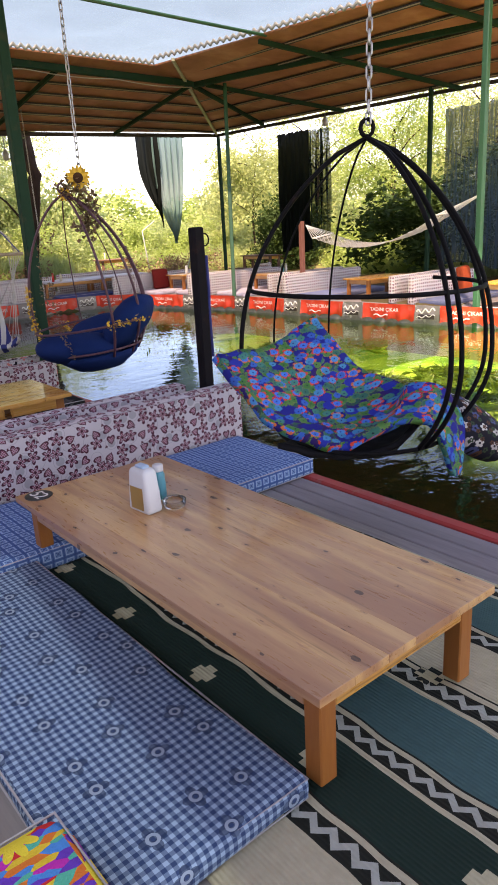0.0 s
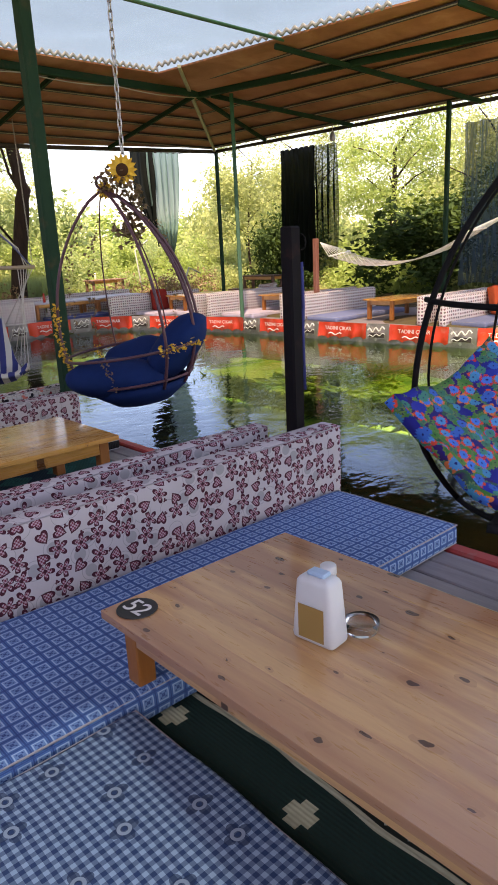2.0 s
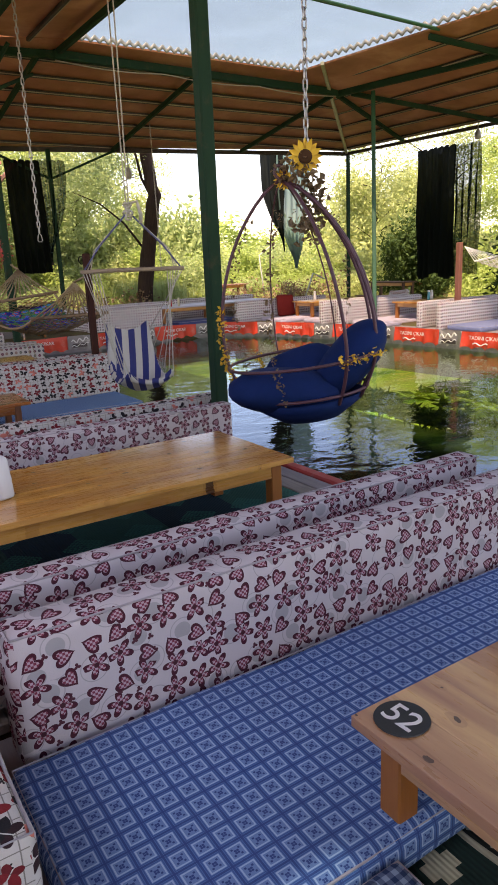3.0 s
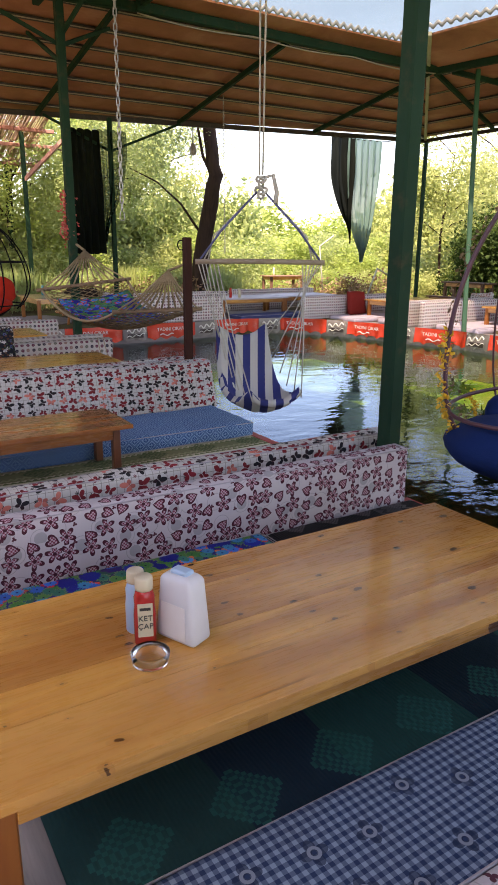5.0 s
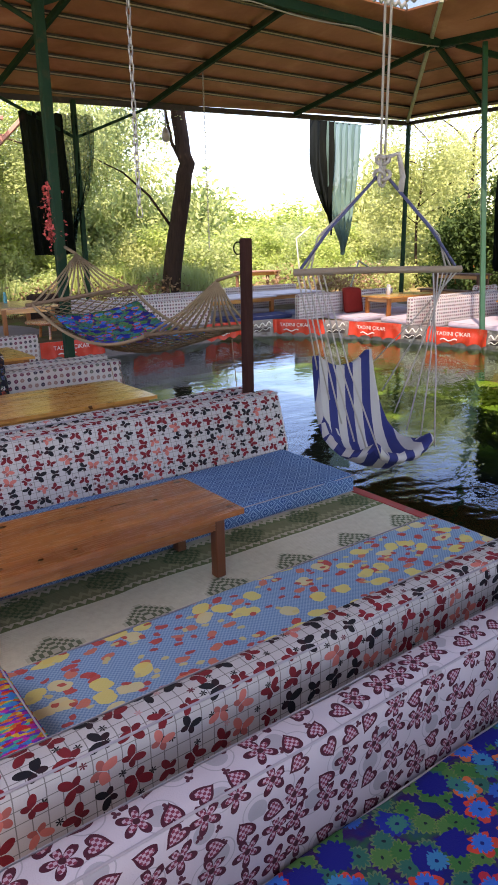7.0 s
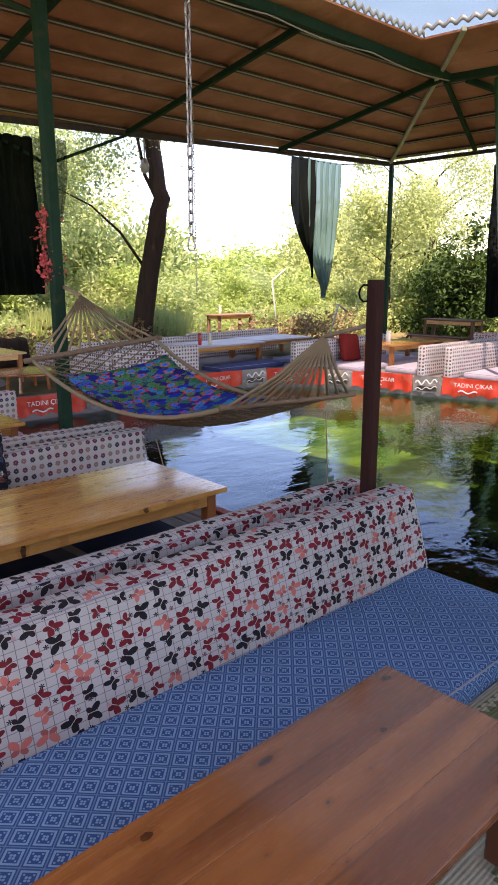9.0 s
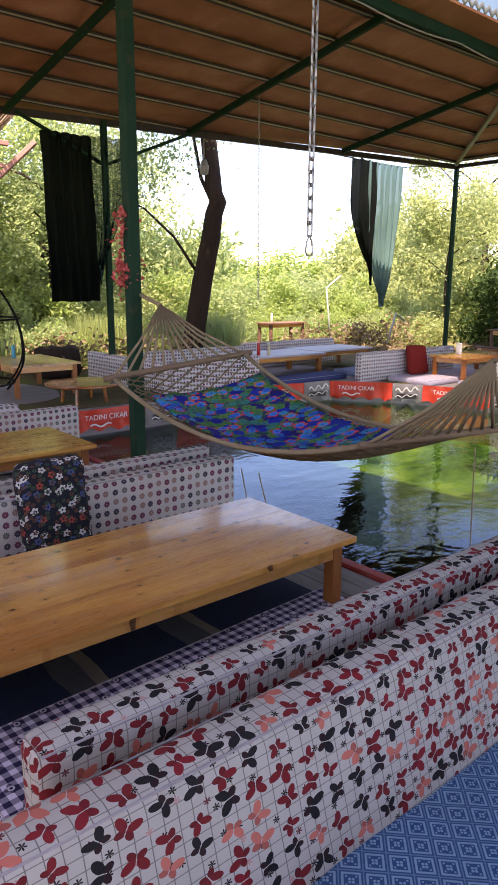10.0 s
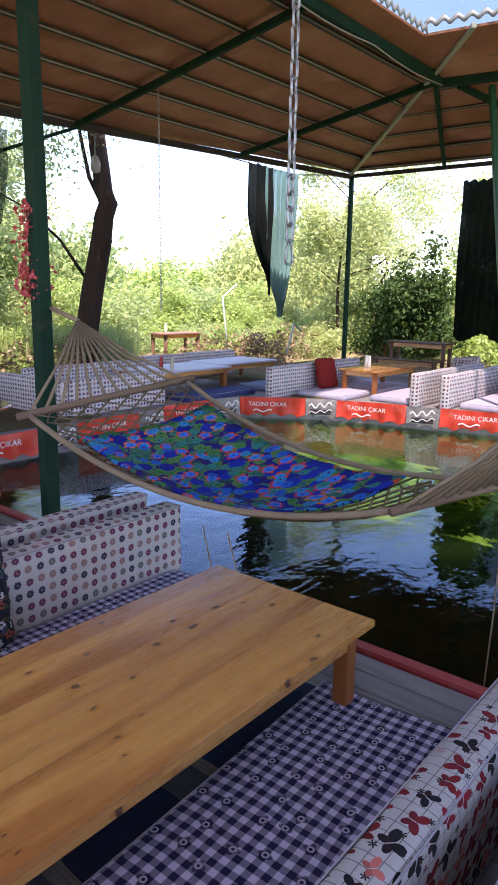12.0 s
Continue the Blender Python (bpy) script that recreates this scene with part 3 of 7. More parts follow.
M_SEAM = mat_cloth("pale seam piping", (0.4, 0.38, 0.4))
M_PINE = mat_wood("varnished pine", (0.8, 0.42, 0.1), (0.48, 0.175, 0.032), 0.16, 0)
M_PINE_Y = mat_wood("varnished pine along y", (0.78, 0.47, 0.19), (0.46, 0.2, 0.085), 0.18, 1)
M_PINE_Z = mat_wood("varnished pine upright", (0.42, 0.15, 0.03), (0.28, 0.085, 0.02), 0.3, 2, False)
M_BROWN = mat_wood("brown varnished wood", (0.52, 0.19, 0.05), (0.26, 0.08, 0.02), 0.14, 0)
M_BROWND = mat_wood("dark brown varnished legs", (0.2, 0.07, 0.028), (0.12, 0.04, 0.016), 0.3, 2, False)
M_BENCH = mat_wood("dark brown bench wood", (0.16, 0.08, 0.05), (0.08, 0.04, 0.025), 0.6, 1, False)
M_DECK = mat_wood("grey deck boards", (0.3, 0.28, 0.26), (0.16, 0.15, 0.14), 0.75, 1, False, 0.4)
M_REDEDGE = mat_paint("faded red edge", (0.45, 0.04, 0.035), 0.6, (0.2, 0.17, 0.15), 0.6)
M_GREEN = mat_paint("dark green paint", (0.014, 0.047, 0.026), 0.76, (0.1, 0.06, 0.03), 0.3)
M_LGREEN = mat_paint("light green paint", (0.02, 0.11, 0.05), 0.45, (0.1, 0.12, 0.08), 0.3)
M_POSTW = mat_wood("dark brown post", (0.06, 0.024, 0.016), (0.025, 0.012, 0.009), 0.85, 2, False, 0.4)
M_POSTR = mat_wood("reddish post", (0.3, 0.11, 0.07), (0.2, 0.07, 0.05), 0.6, 2, False, 0.3)
M_BLACKP = mat_paint("black post paint", (0.01, 0.008, 0.01), 0.8, (0.05, 0.02, 0.015), 0.4)
M_BLACKM = mat_paint("black steel", (0.006, 0.006, 0.007), 0.76, (0.05, 0.025, 0.015), 0.3)
M_PURPM = mat_paint("dull purple steel", (0.1, 0.035, 0.05), 0.5, (0.07, 0.04, 0.03), 0.4)
M_STEEL = mat_plain("galvanised chain", (0.42, 0.41, 0.4), 0.4, 0.8, 0.3)
M_ROPE, M_ROPEW = mat_cloth("natural rope", (0.34, 0.25, 0.15)), mat_cloth("white rope", (0.46, 0.43, 0.37))
M_BARK = mat_wood("tree bark", (0.045, 0.03, 0.023), (0.018, 0.012, 0.01), 0.9, 2, False, 0.8)
M_LEAF = mat_leaf("sunlit leaves", (0.13, 0.2, 0.045), (0.28, 0.35, 0.09), (0.52, 0.66, 0.2), 0.48)
M_LEAF2 = mat_leaf("grey-green leaves", (0.13, 0.19, 0.065), (0.28, 0.33, 0.13), (0.48, 0.6, 0.26), 0.48)
M_LEAF3 = mat_leaf("yellow-green leaves", (0.19, 0.24, 0.075), (0.34, 0.38, 0.14), (0.58, 0.66, 0.29), 0.48)
M_LEAFD = mat_leaf("dark glossy leaves", (0.015, 0.035, 0.01), (0.04, 0.07, 0.02), (0.12, 0.2, 0.03), 0.2)
M_WEED = mat_leaf("waterweed green", (0.06, 0.11, 0.02), (0.16, 0.2, 0.035), (0.3, 0.36, 0.06))
M_DRY = mat_leaf("dry leaves", (0.2, 0.13, 0.07), (0.12, 0.08, 0.04), (0.3, 0.2, 0.1), 0.3)
M_CURT, M_CURTB = mat_sheer("green shade net", (0.03, 0.075, 0.065), 0.4), mat_sheer("black shade net", (0.005, 0.008, 0.007), 0.008)
M_CURTR = mat_sheer("blue-grey shade net", (0.05, 0.085, 0.105), 0.34)
M_CURTE = mat_sheer("worn black-green shade net", (0.012, 0.03, 0.02), 0.3)
M_ROPEB = mat_cloth("bleached white rope", (0.8, 0.78, 0.74))
M_TARPW = mat_sheer("unseen blue light sheet", (0.04, 0.085, 0.14), 0.075, (0.3, 0.5, 1), 0.85, (0.5, 0.78, 1.0))
M_CURTG = mat_sheer("grey-green shade cloth", (0.13, 0.24, 0.23), 0.12)
M_TARP = mat_sheer("pale blue roof sheet", (0.05, 0.088, 0.102), 0.25, (0.3, 0.5, 1), 0.85)
M_REDT = mat_paint("red banner", (0.78, 0.055, 0.02), 0.45, (0.5, 0.28, 0.2), 0.35)
M_DARKT = mat_plain("dark banner panel", (0.05, 0.03, 0.03), 0.45)
M_WHITE = mat_plain("white print", (0.75, 0.73, 0.7), 0.5)
M_GREYT = mat_paint("grey banner panel", (0.3, 0.27, 0.26), 0.5, (0.6, 0.55, 0.5), 0.8)
M_PLW, M_PLB = mat_plain("white plastic", (0.62, 0.63, 0.64), 0.35), mat_plain("pale blue plastic", (0.36, 0.52, 0.68), 0.35)
M_KETCH, M_CREAM = mat_plain("red plastic", (0.45, 0.015, 0.012), 0.25), mat_plain("cream plastic", (0.6, 0.52, 0.36), 0.35)
M_BLACK = mat_plain("black print", (0.012, 0.012, 0.013), 0.4)
M_KRAFT = mat_plain("brown label", (0.34, 0.2, 0.06), 0.5)
M_TEAL = mat_plain("teal plastic", (0.04, 0.28, 0.36), 0.35)
M_YELLOW, M_CENTRE = mat_plain("yellow petals", (0.72, 0.42, 0.02), 0.6), mat_plain("dark flower centre", (0.06, 0.025, 0.01), 0.9)
M_PINKF = mat_plain("coral flowers", (0.6, 0.09, 0.08), 0.6)
M_THATCH = mat_wood("reed thatch", (0.55, 0.4, 0.28), (0.3, 0.2, 0.13), 0.95, 1, False, 0.9)
M_PINKB = mat_wood("pinkish timber", (0.4, 0.2, 0.15), (0.28, 0.13, 0.1), 0.7, 0, False)
M_ROOF = mat_roof()
M_STRIP = mat_plain("pale strip", (0.32, 0.28, 0.21), 0.6)
M_PURLIN = mat_paint("brown purlin", (0.035, 0.025, 0.02), 0.6, (0.25, 0.18, 0.12), 0.25)
M_ZINC = mat_plain("zinc sheet edge", (0.4, 0.4, 0.38), 0.5, 0.4, 0.4)
M_WATER, M_BED, M_EARTH = mat_water(), mat_bed(), mat_ground()
GLASS = Tree("clear glass")
GLASS.bsdf.inputs["Transmission Weight"].default_value = 1.0
M_GLASS = GLASS.set((0.95, 0.96, 0.95), 0.03)
CR, DG, TE, BK = (0.5, 0.45, 0.31), (0.012, 0.032, 0.024), (0.05, 0.125, 0.125), (0.016, 0.018, 0.014)


def border(u):
    """A woven border: cream edge, dark ground with a zigzag, cream edge, thin dark line."""
    return [(u, CR, None), (u + 0.022, BK, (0.42, 0.44, 0.38)), (u + 0.1, CR, None), (u + 0.122, BK, None)]


M_RUG52 = mat_rug("green and cream flat-weave", [(0, CR, None)] + border(0.26) + [(0.39, DG, None)] + border(0.62) + [(0.75, TE, None)] + border(1.0) + [(1.13, CR, None)] + border(1.36) + [(1.49, TE, None)] + border(1.76) + [(1.89, CR, None)], 0.075, (0.6, (0.5, 0.46, 0.3), 0.06, False, 0.205))
M_RUG51 = mat_rug("dark teal rug", [(0, (0.012, 0.06, 0.06), None), (0.5, (0.008, 0.03, 0.05), None), (0.9, (0.01, 0.075, 0.07), None), (1.4, (0.008, 0.03, 0.045), None), (1.9, (0.012, 0.08, 0.07), None)], 0.09, (0.36, (0.012, 0.13, 0.115), 0.3, True))
GB = (0.16, 0.19, 0.08)
M_RUG50 = mat_rug("cream and green rug", [(0, (0.66, 0.64, 0.47), None), (0.06, GB, None), (0.075, (0.66, 0.64, 0.47), None), (0.5, GB, CR), (0.55, (0.2, 0.21, 0.1), (0.3, 0.3, 0.16)), (0.7, GB, CR), (0.76, (0.42, 0.4, 0.28), None)], 0.05, (0.44, (0.06, 0.1, 0.04), 0.27, True), True)
M_RUG49 = mat_rug("navy and grey rug", [(0, (0.012, 0.02, 0.045), None), (0.6, (0.06, 0.065, 0.07), None), (0.72, (0.16, 0.14, 0.11), None), (0.78, (0.012, 0.02, 0.045), None), (1.2, (0.06, 0.065, 0.07), None), (1.35, (0.16, 0.14, 0.11), None), (1.41, (0.012, 0.02, 0.05), None)])


# ---- mesh helpers ----
def finish(bm, name, mat, smooth=False, uv=False):
    if uv:
        lay = bm.loops.layers.uv.verify()
        for f in bm.faces:
            n = f.normal
            ax, ay, az = abs(n.x), abs(n.y), abs(n.z)
            for lp in f.loops:
                c = lp.vert.co
                lp[lay].uv = (c.x, c.y + c.z) if max(ay, az) >= ax else (c.y, c.z)
    me = bpy.data.meshes.new(name)
    bm.to_mesh(me)
    bm.free()
    me.materials.append(mat)
    if smooth:
        me.polygons.foreach_set("use_smooth", [True] * len(me.polygons))
    return me


def part(name, bm, mat, parent, label="", smooth=False, uv=False, at=None):
    ob = new(name, bm if isinstance(bm, bpy.types.Mesh) else finish(bm, name, mat, smooth, uv))
    ob.parent = parent
    if at is not None:
        ob.matrix_local = at
    return tagged(ob, label)


def thing(name, m, label, category, group=""):
    ob = new(name)
    ob.empty_display_size = 0.1
    ob.matrix_world = m
    return tagged(ob, label, category, group)


def solid(name, bm, mat, m, label, category, group="", smooth=False, uv=False, kind=""):
    ob = new(name, finish(bm, name, mat, smooth, uv))
    ob.matrix_world = m
    return tagged(ob, label, category, group, kind)


def box(x0, x1, y0, y1, z0, z1, bevel=0.0, bm=None, seg=1):
    bm = bm or bmesh.new()
    vs = [bm.verts.new((x, y, z)) for z in (z0, z1) for y in (y0, y1) for x in (x0, x1)]
    fs = [bm.faces.new([vs[i] for i in q]) for q in ((0, 2, 3, 1), (4, 5, 7, 6), (0, 1, 5, 4), (2, 6, 7, 3), (0, 4, 6, 2), (1, 3, 7, 5))]
    if bevel:
        es = list({e for f in fs for e in f.edges})
        bmesh.ops.bevel(bm, geom=es, offset=bevel, segments=seg, profile=0.5, affect="EDGES")
    return bm


def soft(sx, sy, sz, r=0.035, puff=0.008, lean=0.0, seed=0, step=0.12, sag=0.0):
    """A cushion: a rounded box from z=0 up, centred on x and y, gently uneven."""
    bm = box(-sx / 2, sx / 2, -sy / 2, sy / 2, 0, sz, r, seg=3)
    for axis, ln in ((0, sx), (1, sy), (2, sz)):
        k = int(ln / step)
        for i in range(1, k + 1):
            co, no = [0, 0, 0], [0, 0, 0]
            co[axis], no[axis] = (-ln / 2 if axis < 2 else 0) + ln * i / (k + 1), 1
            bmesh.ops.bisect_plane(bm, geom=bm.verts[:] + bm.edges[:] + bm.faces[:], plane_co=co, plane_no=no)
    bm.normal_update()
    for v in bm.verts:
        p = v.co.copy()
        n = noise.noise(p * 2.3 + Vector((seed * 7.1, 3.3, seed))) + 0.4 * noise.noise(p * 7 + Vector((seed, 0, 0)))
        v.co += v.normal * (n * puff)
        if sag:
            v.co.z -= sag * (1 - (2 * p.x / sx) ** 2) * max(0, p.z / sz)
        v.co.y += lean * p.z
    bm.normal_update()
    return bm


def cushion(name, x0, x1, y0, y1, z0, z1, mat, label, category="cushion", group="", r=0.035, lean=0.0, puff=0.008, rz=0.0, seed=0):
    sx, sy, sz = abs(x1 - x0), abs(y1 - y0), z1 - z0
    e = thing(name, pose((x0 + x1) / 2, (y0 + y1) / 2, z0, 0, 0, rz), label, category, group)
    part("cover", soft(sx, sy, sz, r, puff, lean, seed), mat, e, smooth=True, uv=True)
    q = r * 0.3
    for zz in (q, sz - q):
        ring = [(sx * u / 2 - q * u, sy * w / 2 - q * w + lean * zz, zz) for u, w in ((-1, -1), (1, -1), (1, 1), (-1, 1))]
        part("seam", tube(ring, 0.004, 5, closed=True), M_SEAM, e, smooth=True)
    return e


def tube(pts, r, sides=8, bm=None, closed=False, taper=None):
    bm = bm or bmesh.new()
    pts = [Vector(p) for p in pts]
    rings, n = [], len(pts)
    up = None
    for i, p in enumerate(pts):
        a, b = (pts[(i - 1) % n], pts[(i + 1) % n]) if closed else (pts[max(i - 1, 0)], pts[min(i + 1, n - 1)])
        d = (b - a).normalized()
        if up is None:
            up = d.orthogonal().normalized()
        up = (up - d * up.dot(d)).normalized()
        w = d.cross(up)
        rr = r if taper is None else r + (taper - r) * i / max(n - 1, 1)
        rings.append([bm.verts.new(p + (up * math.cos(t) + w * math.sin(t)) * rr) for t in (2 * math.pi * k / sides for k in range(sides))])
    for i in range(n if closed else n - 1):
        A, B = rings[i], rings[(i + 1) % n]
        for k in range(sides):
            bm.faces.new((A[k], A[(k + 1) % sides], B[(k + 1) % sides], B[k]))
    if not closed:
        bm.faces.new(rings[0][::-1]), bm.faces.new(rings[-1])
    return bm


def beam(a, b, w, h=None, roll=0.0):
    """A bevelled square bar from a to b."""
    a, b = Vector(a), Vector(b)
    h = h or w
    ln = (b - a).length
    bm = box(-w / 2, w / 2, -h / 2, h / 2, 0, ln, min(w, h) * 0.12)
    q = (b - a).to_track_quat("Z", "Y").to_matrix().to_4x4()
    bmesh.ops.transform(bm, matrix=Matrix.Translation(a) @ q, verts=bm.verts)
    return bm


def lathe(profile, seg=20, bm=None):
    bm = bm or bmesh.new()
    rings = [[bm.verts.new((r * math.cos(2 * math.pi * k / seg), r * math.sin(2 * math.pi * k / seg), z)) for k in range(seg)] for r, z in profile]
    for A, B in zip(rings, rings[1:]):
        for k in range(seg):
            bm.faces.new((A[k], A[(k + 1) % seg], B[(k + 1) % seg], B[k]))
    bm.faces.new(rings[0][::-1]), bm.faces.new(rings[-1])
    return bm


def curve_pts(f, n):
    return [f(i / n) for i in range(n + 1)]


def word(text, size, mat, parent, m, name="lettering"):
    """Flat raised letters as a mesh, centred."""
    cu = bpy.data.curves.new(name, "FONT")
    cu.body, cu.size, cu.extrude, cu.align_x, cu.align_y = text, size, 0.001, "CENTER", "CENTER"
    tmp = bpy.data.objects.new("tmp", cu)
    scene.collection.objects.link(tmp)
    me = bpy.data.meshes.new_from_object(tmp.evaluated_get(bpy.context.evaluated_depsgraph_get()))
    bpy.data.objects.remove(tmp)
    me.materials.clear()
    me.materials.append(mat)
    return part(name, me, mat, parent, at=m)


def structure(name, bm, mat, label, category, m=None, uv=False, smooth=False):
    return solid(name, bm, mat, m or Matrix.Identity(4), label, category, "", smooth, uv, "structure")


# ---- ground, pond ----
SHORE = [(2.2, 16.3), (5.2, 16.25), (7.75, 16.5), (8.55, 16.3), (9.05, 15.6), (9.45, 14.75), (9.65, 13.75), (9.98, 12.6), (10.05, 10.5), (10.15, 8.6), (10.45, 6.1), (10.75, 3.0), (11.2, -4.0)]
DECK_Z, WATER_Z = 0.12, -0.2
BANNER_START = -0.14


def shore_x(y):
    for (xa, ya), (xb, yb) in zip(SHORE[2:], SHORE[3:]):
        if yb <= y <= ya:
            return xa + (xb - xa) * (ya - y) / (ya - yb)
    return 11.2 if y < -4 else 0


def ground_height(x, y):
    wet = min(x - 3.05, shore_x(y) + 0.25 - x, 16.5 - y, y + 30)
    k = min(max(wet / 0.35, 0), 1)
    far = math.hypot(x - 6, y - 8)
    bank = 0.08 + 0.12 * noise.noise(Vector((x * 0.5, y * 0.5, 0))) + 0.35 * min(max((y - 19.5) / 4, 0), 1) + 0.3 * min(max((x - 15.5) / 4, 0), 1)
    if x < 3.3 and y < 16.6:
        bank = -0.16
    return bank * (1 - k) - 1.1 * k if far < 80 else 0.2


gx = [-400, -150, -60, -30, -15] + [-8 + 0.6 * i for i in range(62)] + [34, 45, 60, 90, 160, 400]
gy = [-400, -150, -60, -31, -25, -15] + [-8 + 0.6 * i for i in range(70)] + [38, 50, 70, 100, 170, 400]
bm = bmesh.new()
gv = [[bm.verts.new((x, y, ground_height(x, y))) for x in gx] for y in gy]
for j in range(len(gy) - 1):
    for i in range(len(gx) - 1):
        bm.faces.new((gv[j][i], gv[j][i + 1], gv[j + 1][i + 1], gv[j + 1][i]))
structure("ground", bm, M_EARTH, "brown earth bank with litter around the pond", "ground", smooth=True)
bm = bmesh.new()
for x0, x1, y0, y1 in ((2.6, 11.6, -31, 17.0),):
    bm.faces.new([bm.verts.new(c) for c in ((x0, y0, WATER_Z), (x1, y0, WATER_Z), (x1, y1, WATER_Z), (x0, y1, WATER_Z))])
structure("water", bm, M_WATER, "dark green rippled pond water reflecting the sky", "water")
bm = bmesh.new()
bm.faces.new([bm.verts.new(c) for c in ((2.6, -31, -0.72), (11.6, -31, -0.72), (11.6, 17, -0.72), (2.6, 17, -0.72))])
structure("pond_bed", bm, M_BED, "muddy pond bed with green algae, sun and shade painted in", "pond bed")

# ---- roof over the ring of platforms ----
OX, OY, OZ, SL = 13.99, 17.86, 4.46, 0.157


def zl(y):
    return OZ + SL * (OY - y)


def zr(x):
    return OZ + SL * (OX - x)


def slab(pts, t=0.03):
    bm = bmesh.new()
    lo, hi = [bm.verts.new(p) for p in pts], [bm.verts.new((p[0], p[1], p[2] + t)) for p in pts]
    bm.faces.new(lo[::-1]), bm.faces.new(hi)
    for i in range(len(pts)):
        j = (i + 1) % len(pts)
        bm.faces.new((lo[i], lo[j], hi[j], hi[i]))
    bmesh.ops.triangulate(bm, faces=bm.faces[:])
    return bm


def eave_y(x):
    return OY + (OX - x) * 0.125


def eave_x(y):
    return OX + (OY - y) * 0.05


IN_Y, IN_X = 13.85, 9.25
left_roof = [(OX, OY, OZ), (-3.0, eave_y(-3), zl(eave_y(-3))), (-3.0, IN_Y, zl(IN_Y)), (IN_X, IN_Y, zl(IN_Y))]
structure("ceiling_1", slab(left_roof), M_ROOF, "orange-brown roof lining over the far platforms", "ceiling")
right_roof = [(OX, OY, OZ), (IN_X, IN_Y, zl(IN_Y)), (10.05, 8.64, zr(10.05)), (11.6, -2.0, zr(11.6)), (eave_x(-2), -2.0, zr(eave_x(-2)))]
structure("ceiling_2", slab(right_roof), M_ROOF, "orange-brown roof lining over the side platforms", "ceiling")
# West edge, out of view, is set to keep sun off the platforms.
near_roof = [(4.65, 1.55, 5.12), (4.65, IN_Y, 5.12), (-1.75, IN_Y, 4.6), (-1.75, 1.55, 4.6)]
structure("ceiling_3", slab(near_roof), M_ROOF, "orange-brown roof lining over the near platforms", "ceiling")
# Unseen piece; its edges are placed to shape light on the first platform.
start_roof = [(3.2, -6.0, 5.0), (3.2, 1.545, 5.0), (-0.7, 1.545, 4.685), (-1.64, -6.0, 4.61)]
structure("ceiling_4", slab(start_roof), M_ROOF, "orange-brown roof lining over the first platform", "ceiling")


# Board added to stop sun leaking in at the step between the roofs.
bm = bmesh.new()
ends = [bm.verts.new(p) for p in ((-1.75, IN_Y + 0.02, 4.6), (4.64, IN_Y + 0.02, 5.11), (4.64, IN_Y + 0.02, 5.16), (-1.75, IN_Y + 0.02, 5.16))]
back = [bm.verts.new((v.co.x, v.co.y + 0.02, v.co.z)) for v in ends]
bm.faces.new(ends), bm.faces.new(back[::-1])
for i in range(4):
    bm.faces.new((ends[i], back[i], back[(i + 1) % 4], ends[(i + 1) % 4]))
structure("trim", bm, M_ROOF, "orange-brown board added to stop sun at the roof step", "trim")


def bar(name, a, b, w, mat, label, h=None, category="roof beam", group=""):
    return solid(name, beam(a, b, w, h), mat, Matrix.Identity(4), label, category, group)


def purlin(p, q, group):
    """A dark purlin with a thin pale bar for the highlight along its lower edge."""
    p, q = Vector(p), Vector(q)
    e = thing("purlin", Matrix.Translation(p), "dark brown roof purlin with a pale edge highlight", "roof beam", group)
    part("bar", beam((0, 0, 0), q - p, 0.05, 0.06), M_PURLIN, e)
    side = (q - p).cross(Vector((0, 0, 1))).normalized() * 0.034
    off = side + Vector((0, 0, -0.018))
    part("edge_highlight", beam(off, q - p + off, 0.014, 0.016), M_STRIP, e)


# purlins follow the eaves, lapped under the lining
for k, y in enumerate((18.55, 17.75, 17.1, 16.45, 15.8, 15.15, 14.5)):
    x1 = OX - (OY - y) if y < OY else OX - (y - OY) * 8
    purlin((-2.5, y + 0.03, zl(y + 0.03) - 0.04), (min(x1, OX), y, zl(y) - 0.04), "purlins of the far roof")
for k in range(6):
    d = 0.25 + 0.72 * k
    xa, ya = OX - d, OY - d
    purlin((xa, ya, zr(xa) - 0.04), (xa + 0.05 * (ya + 2), -2, zr(xa + 0.05 * (ya + 2)) - 0.04), "purlins of the side roof")
for k in range(6):
    x = 3.9 - 0.9 * k
    z = 5.12 - (4.65 - x) * 0.081
    purlin((x, 1.3 if x > 3.2 else -6, z - 0.04), (x, IN_Y, z - 0.04), "purlins of the near roof")
# rafters
for x, ye in ((4.15, 18.9), (7.15, 18.55), (10.55, 18.1), (1.0, 19.2)):
    bar("rafter", (x, 14.15, zl(14.15) - 0.11), (x, ye, zl(ye) - 0.11), 0.07, M_GREEN, "dark green steel roof rafter", 0.09, group="rafters")
for (xa, ya), (xb, yb) in (((10.75, 14.0), (14.15, 12.8)), ((9.75, 10.95), (14.35, 9.5)), ((10.3, 7.6), (14.5, 6.3)), ((10.9, 4.3), (14.7, 3.1)), ((10.6, 14.3), (13.9, 15.6))):
    bar("rafter", (xa, ya, zr(xa) - 0.11), (xb, yb, zr(xb) - 0.11), 0.07, M_GREEN, "dark green steel roof rafter", 0.09, group="rafters")
bar("hip_rafter", (9.3, 13.2, zr(9.3) - 0.1), (OX, OY, OZ - 0.08), 0.07, mat_paint("pale worn paint", (0.42, 0.42, 0.3), 0.5, (0.1, 0.14, 0.08), 0.5), "pale worn steel hip rafter at the roof corner", 0.07)
bar("ridge_beam", (4.4, 14.18, 4.95), (10.6, 14.2, 4.9), 0.1, M_GREEN, "green painted steel roof beam", 0.14)
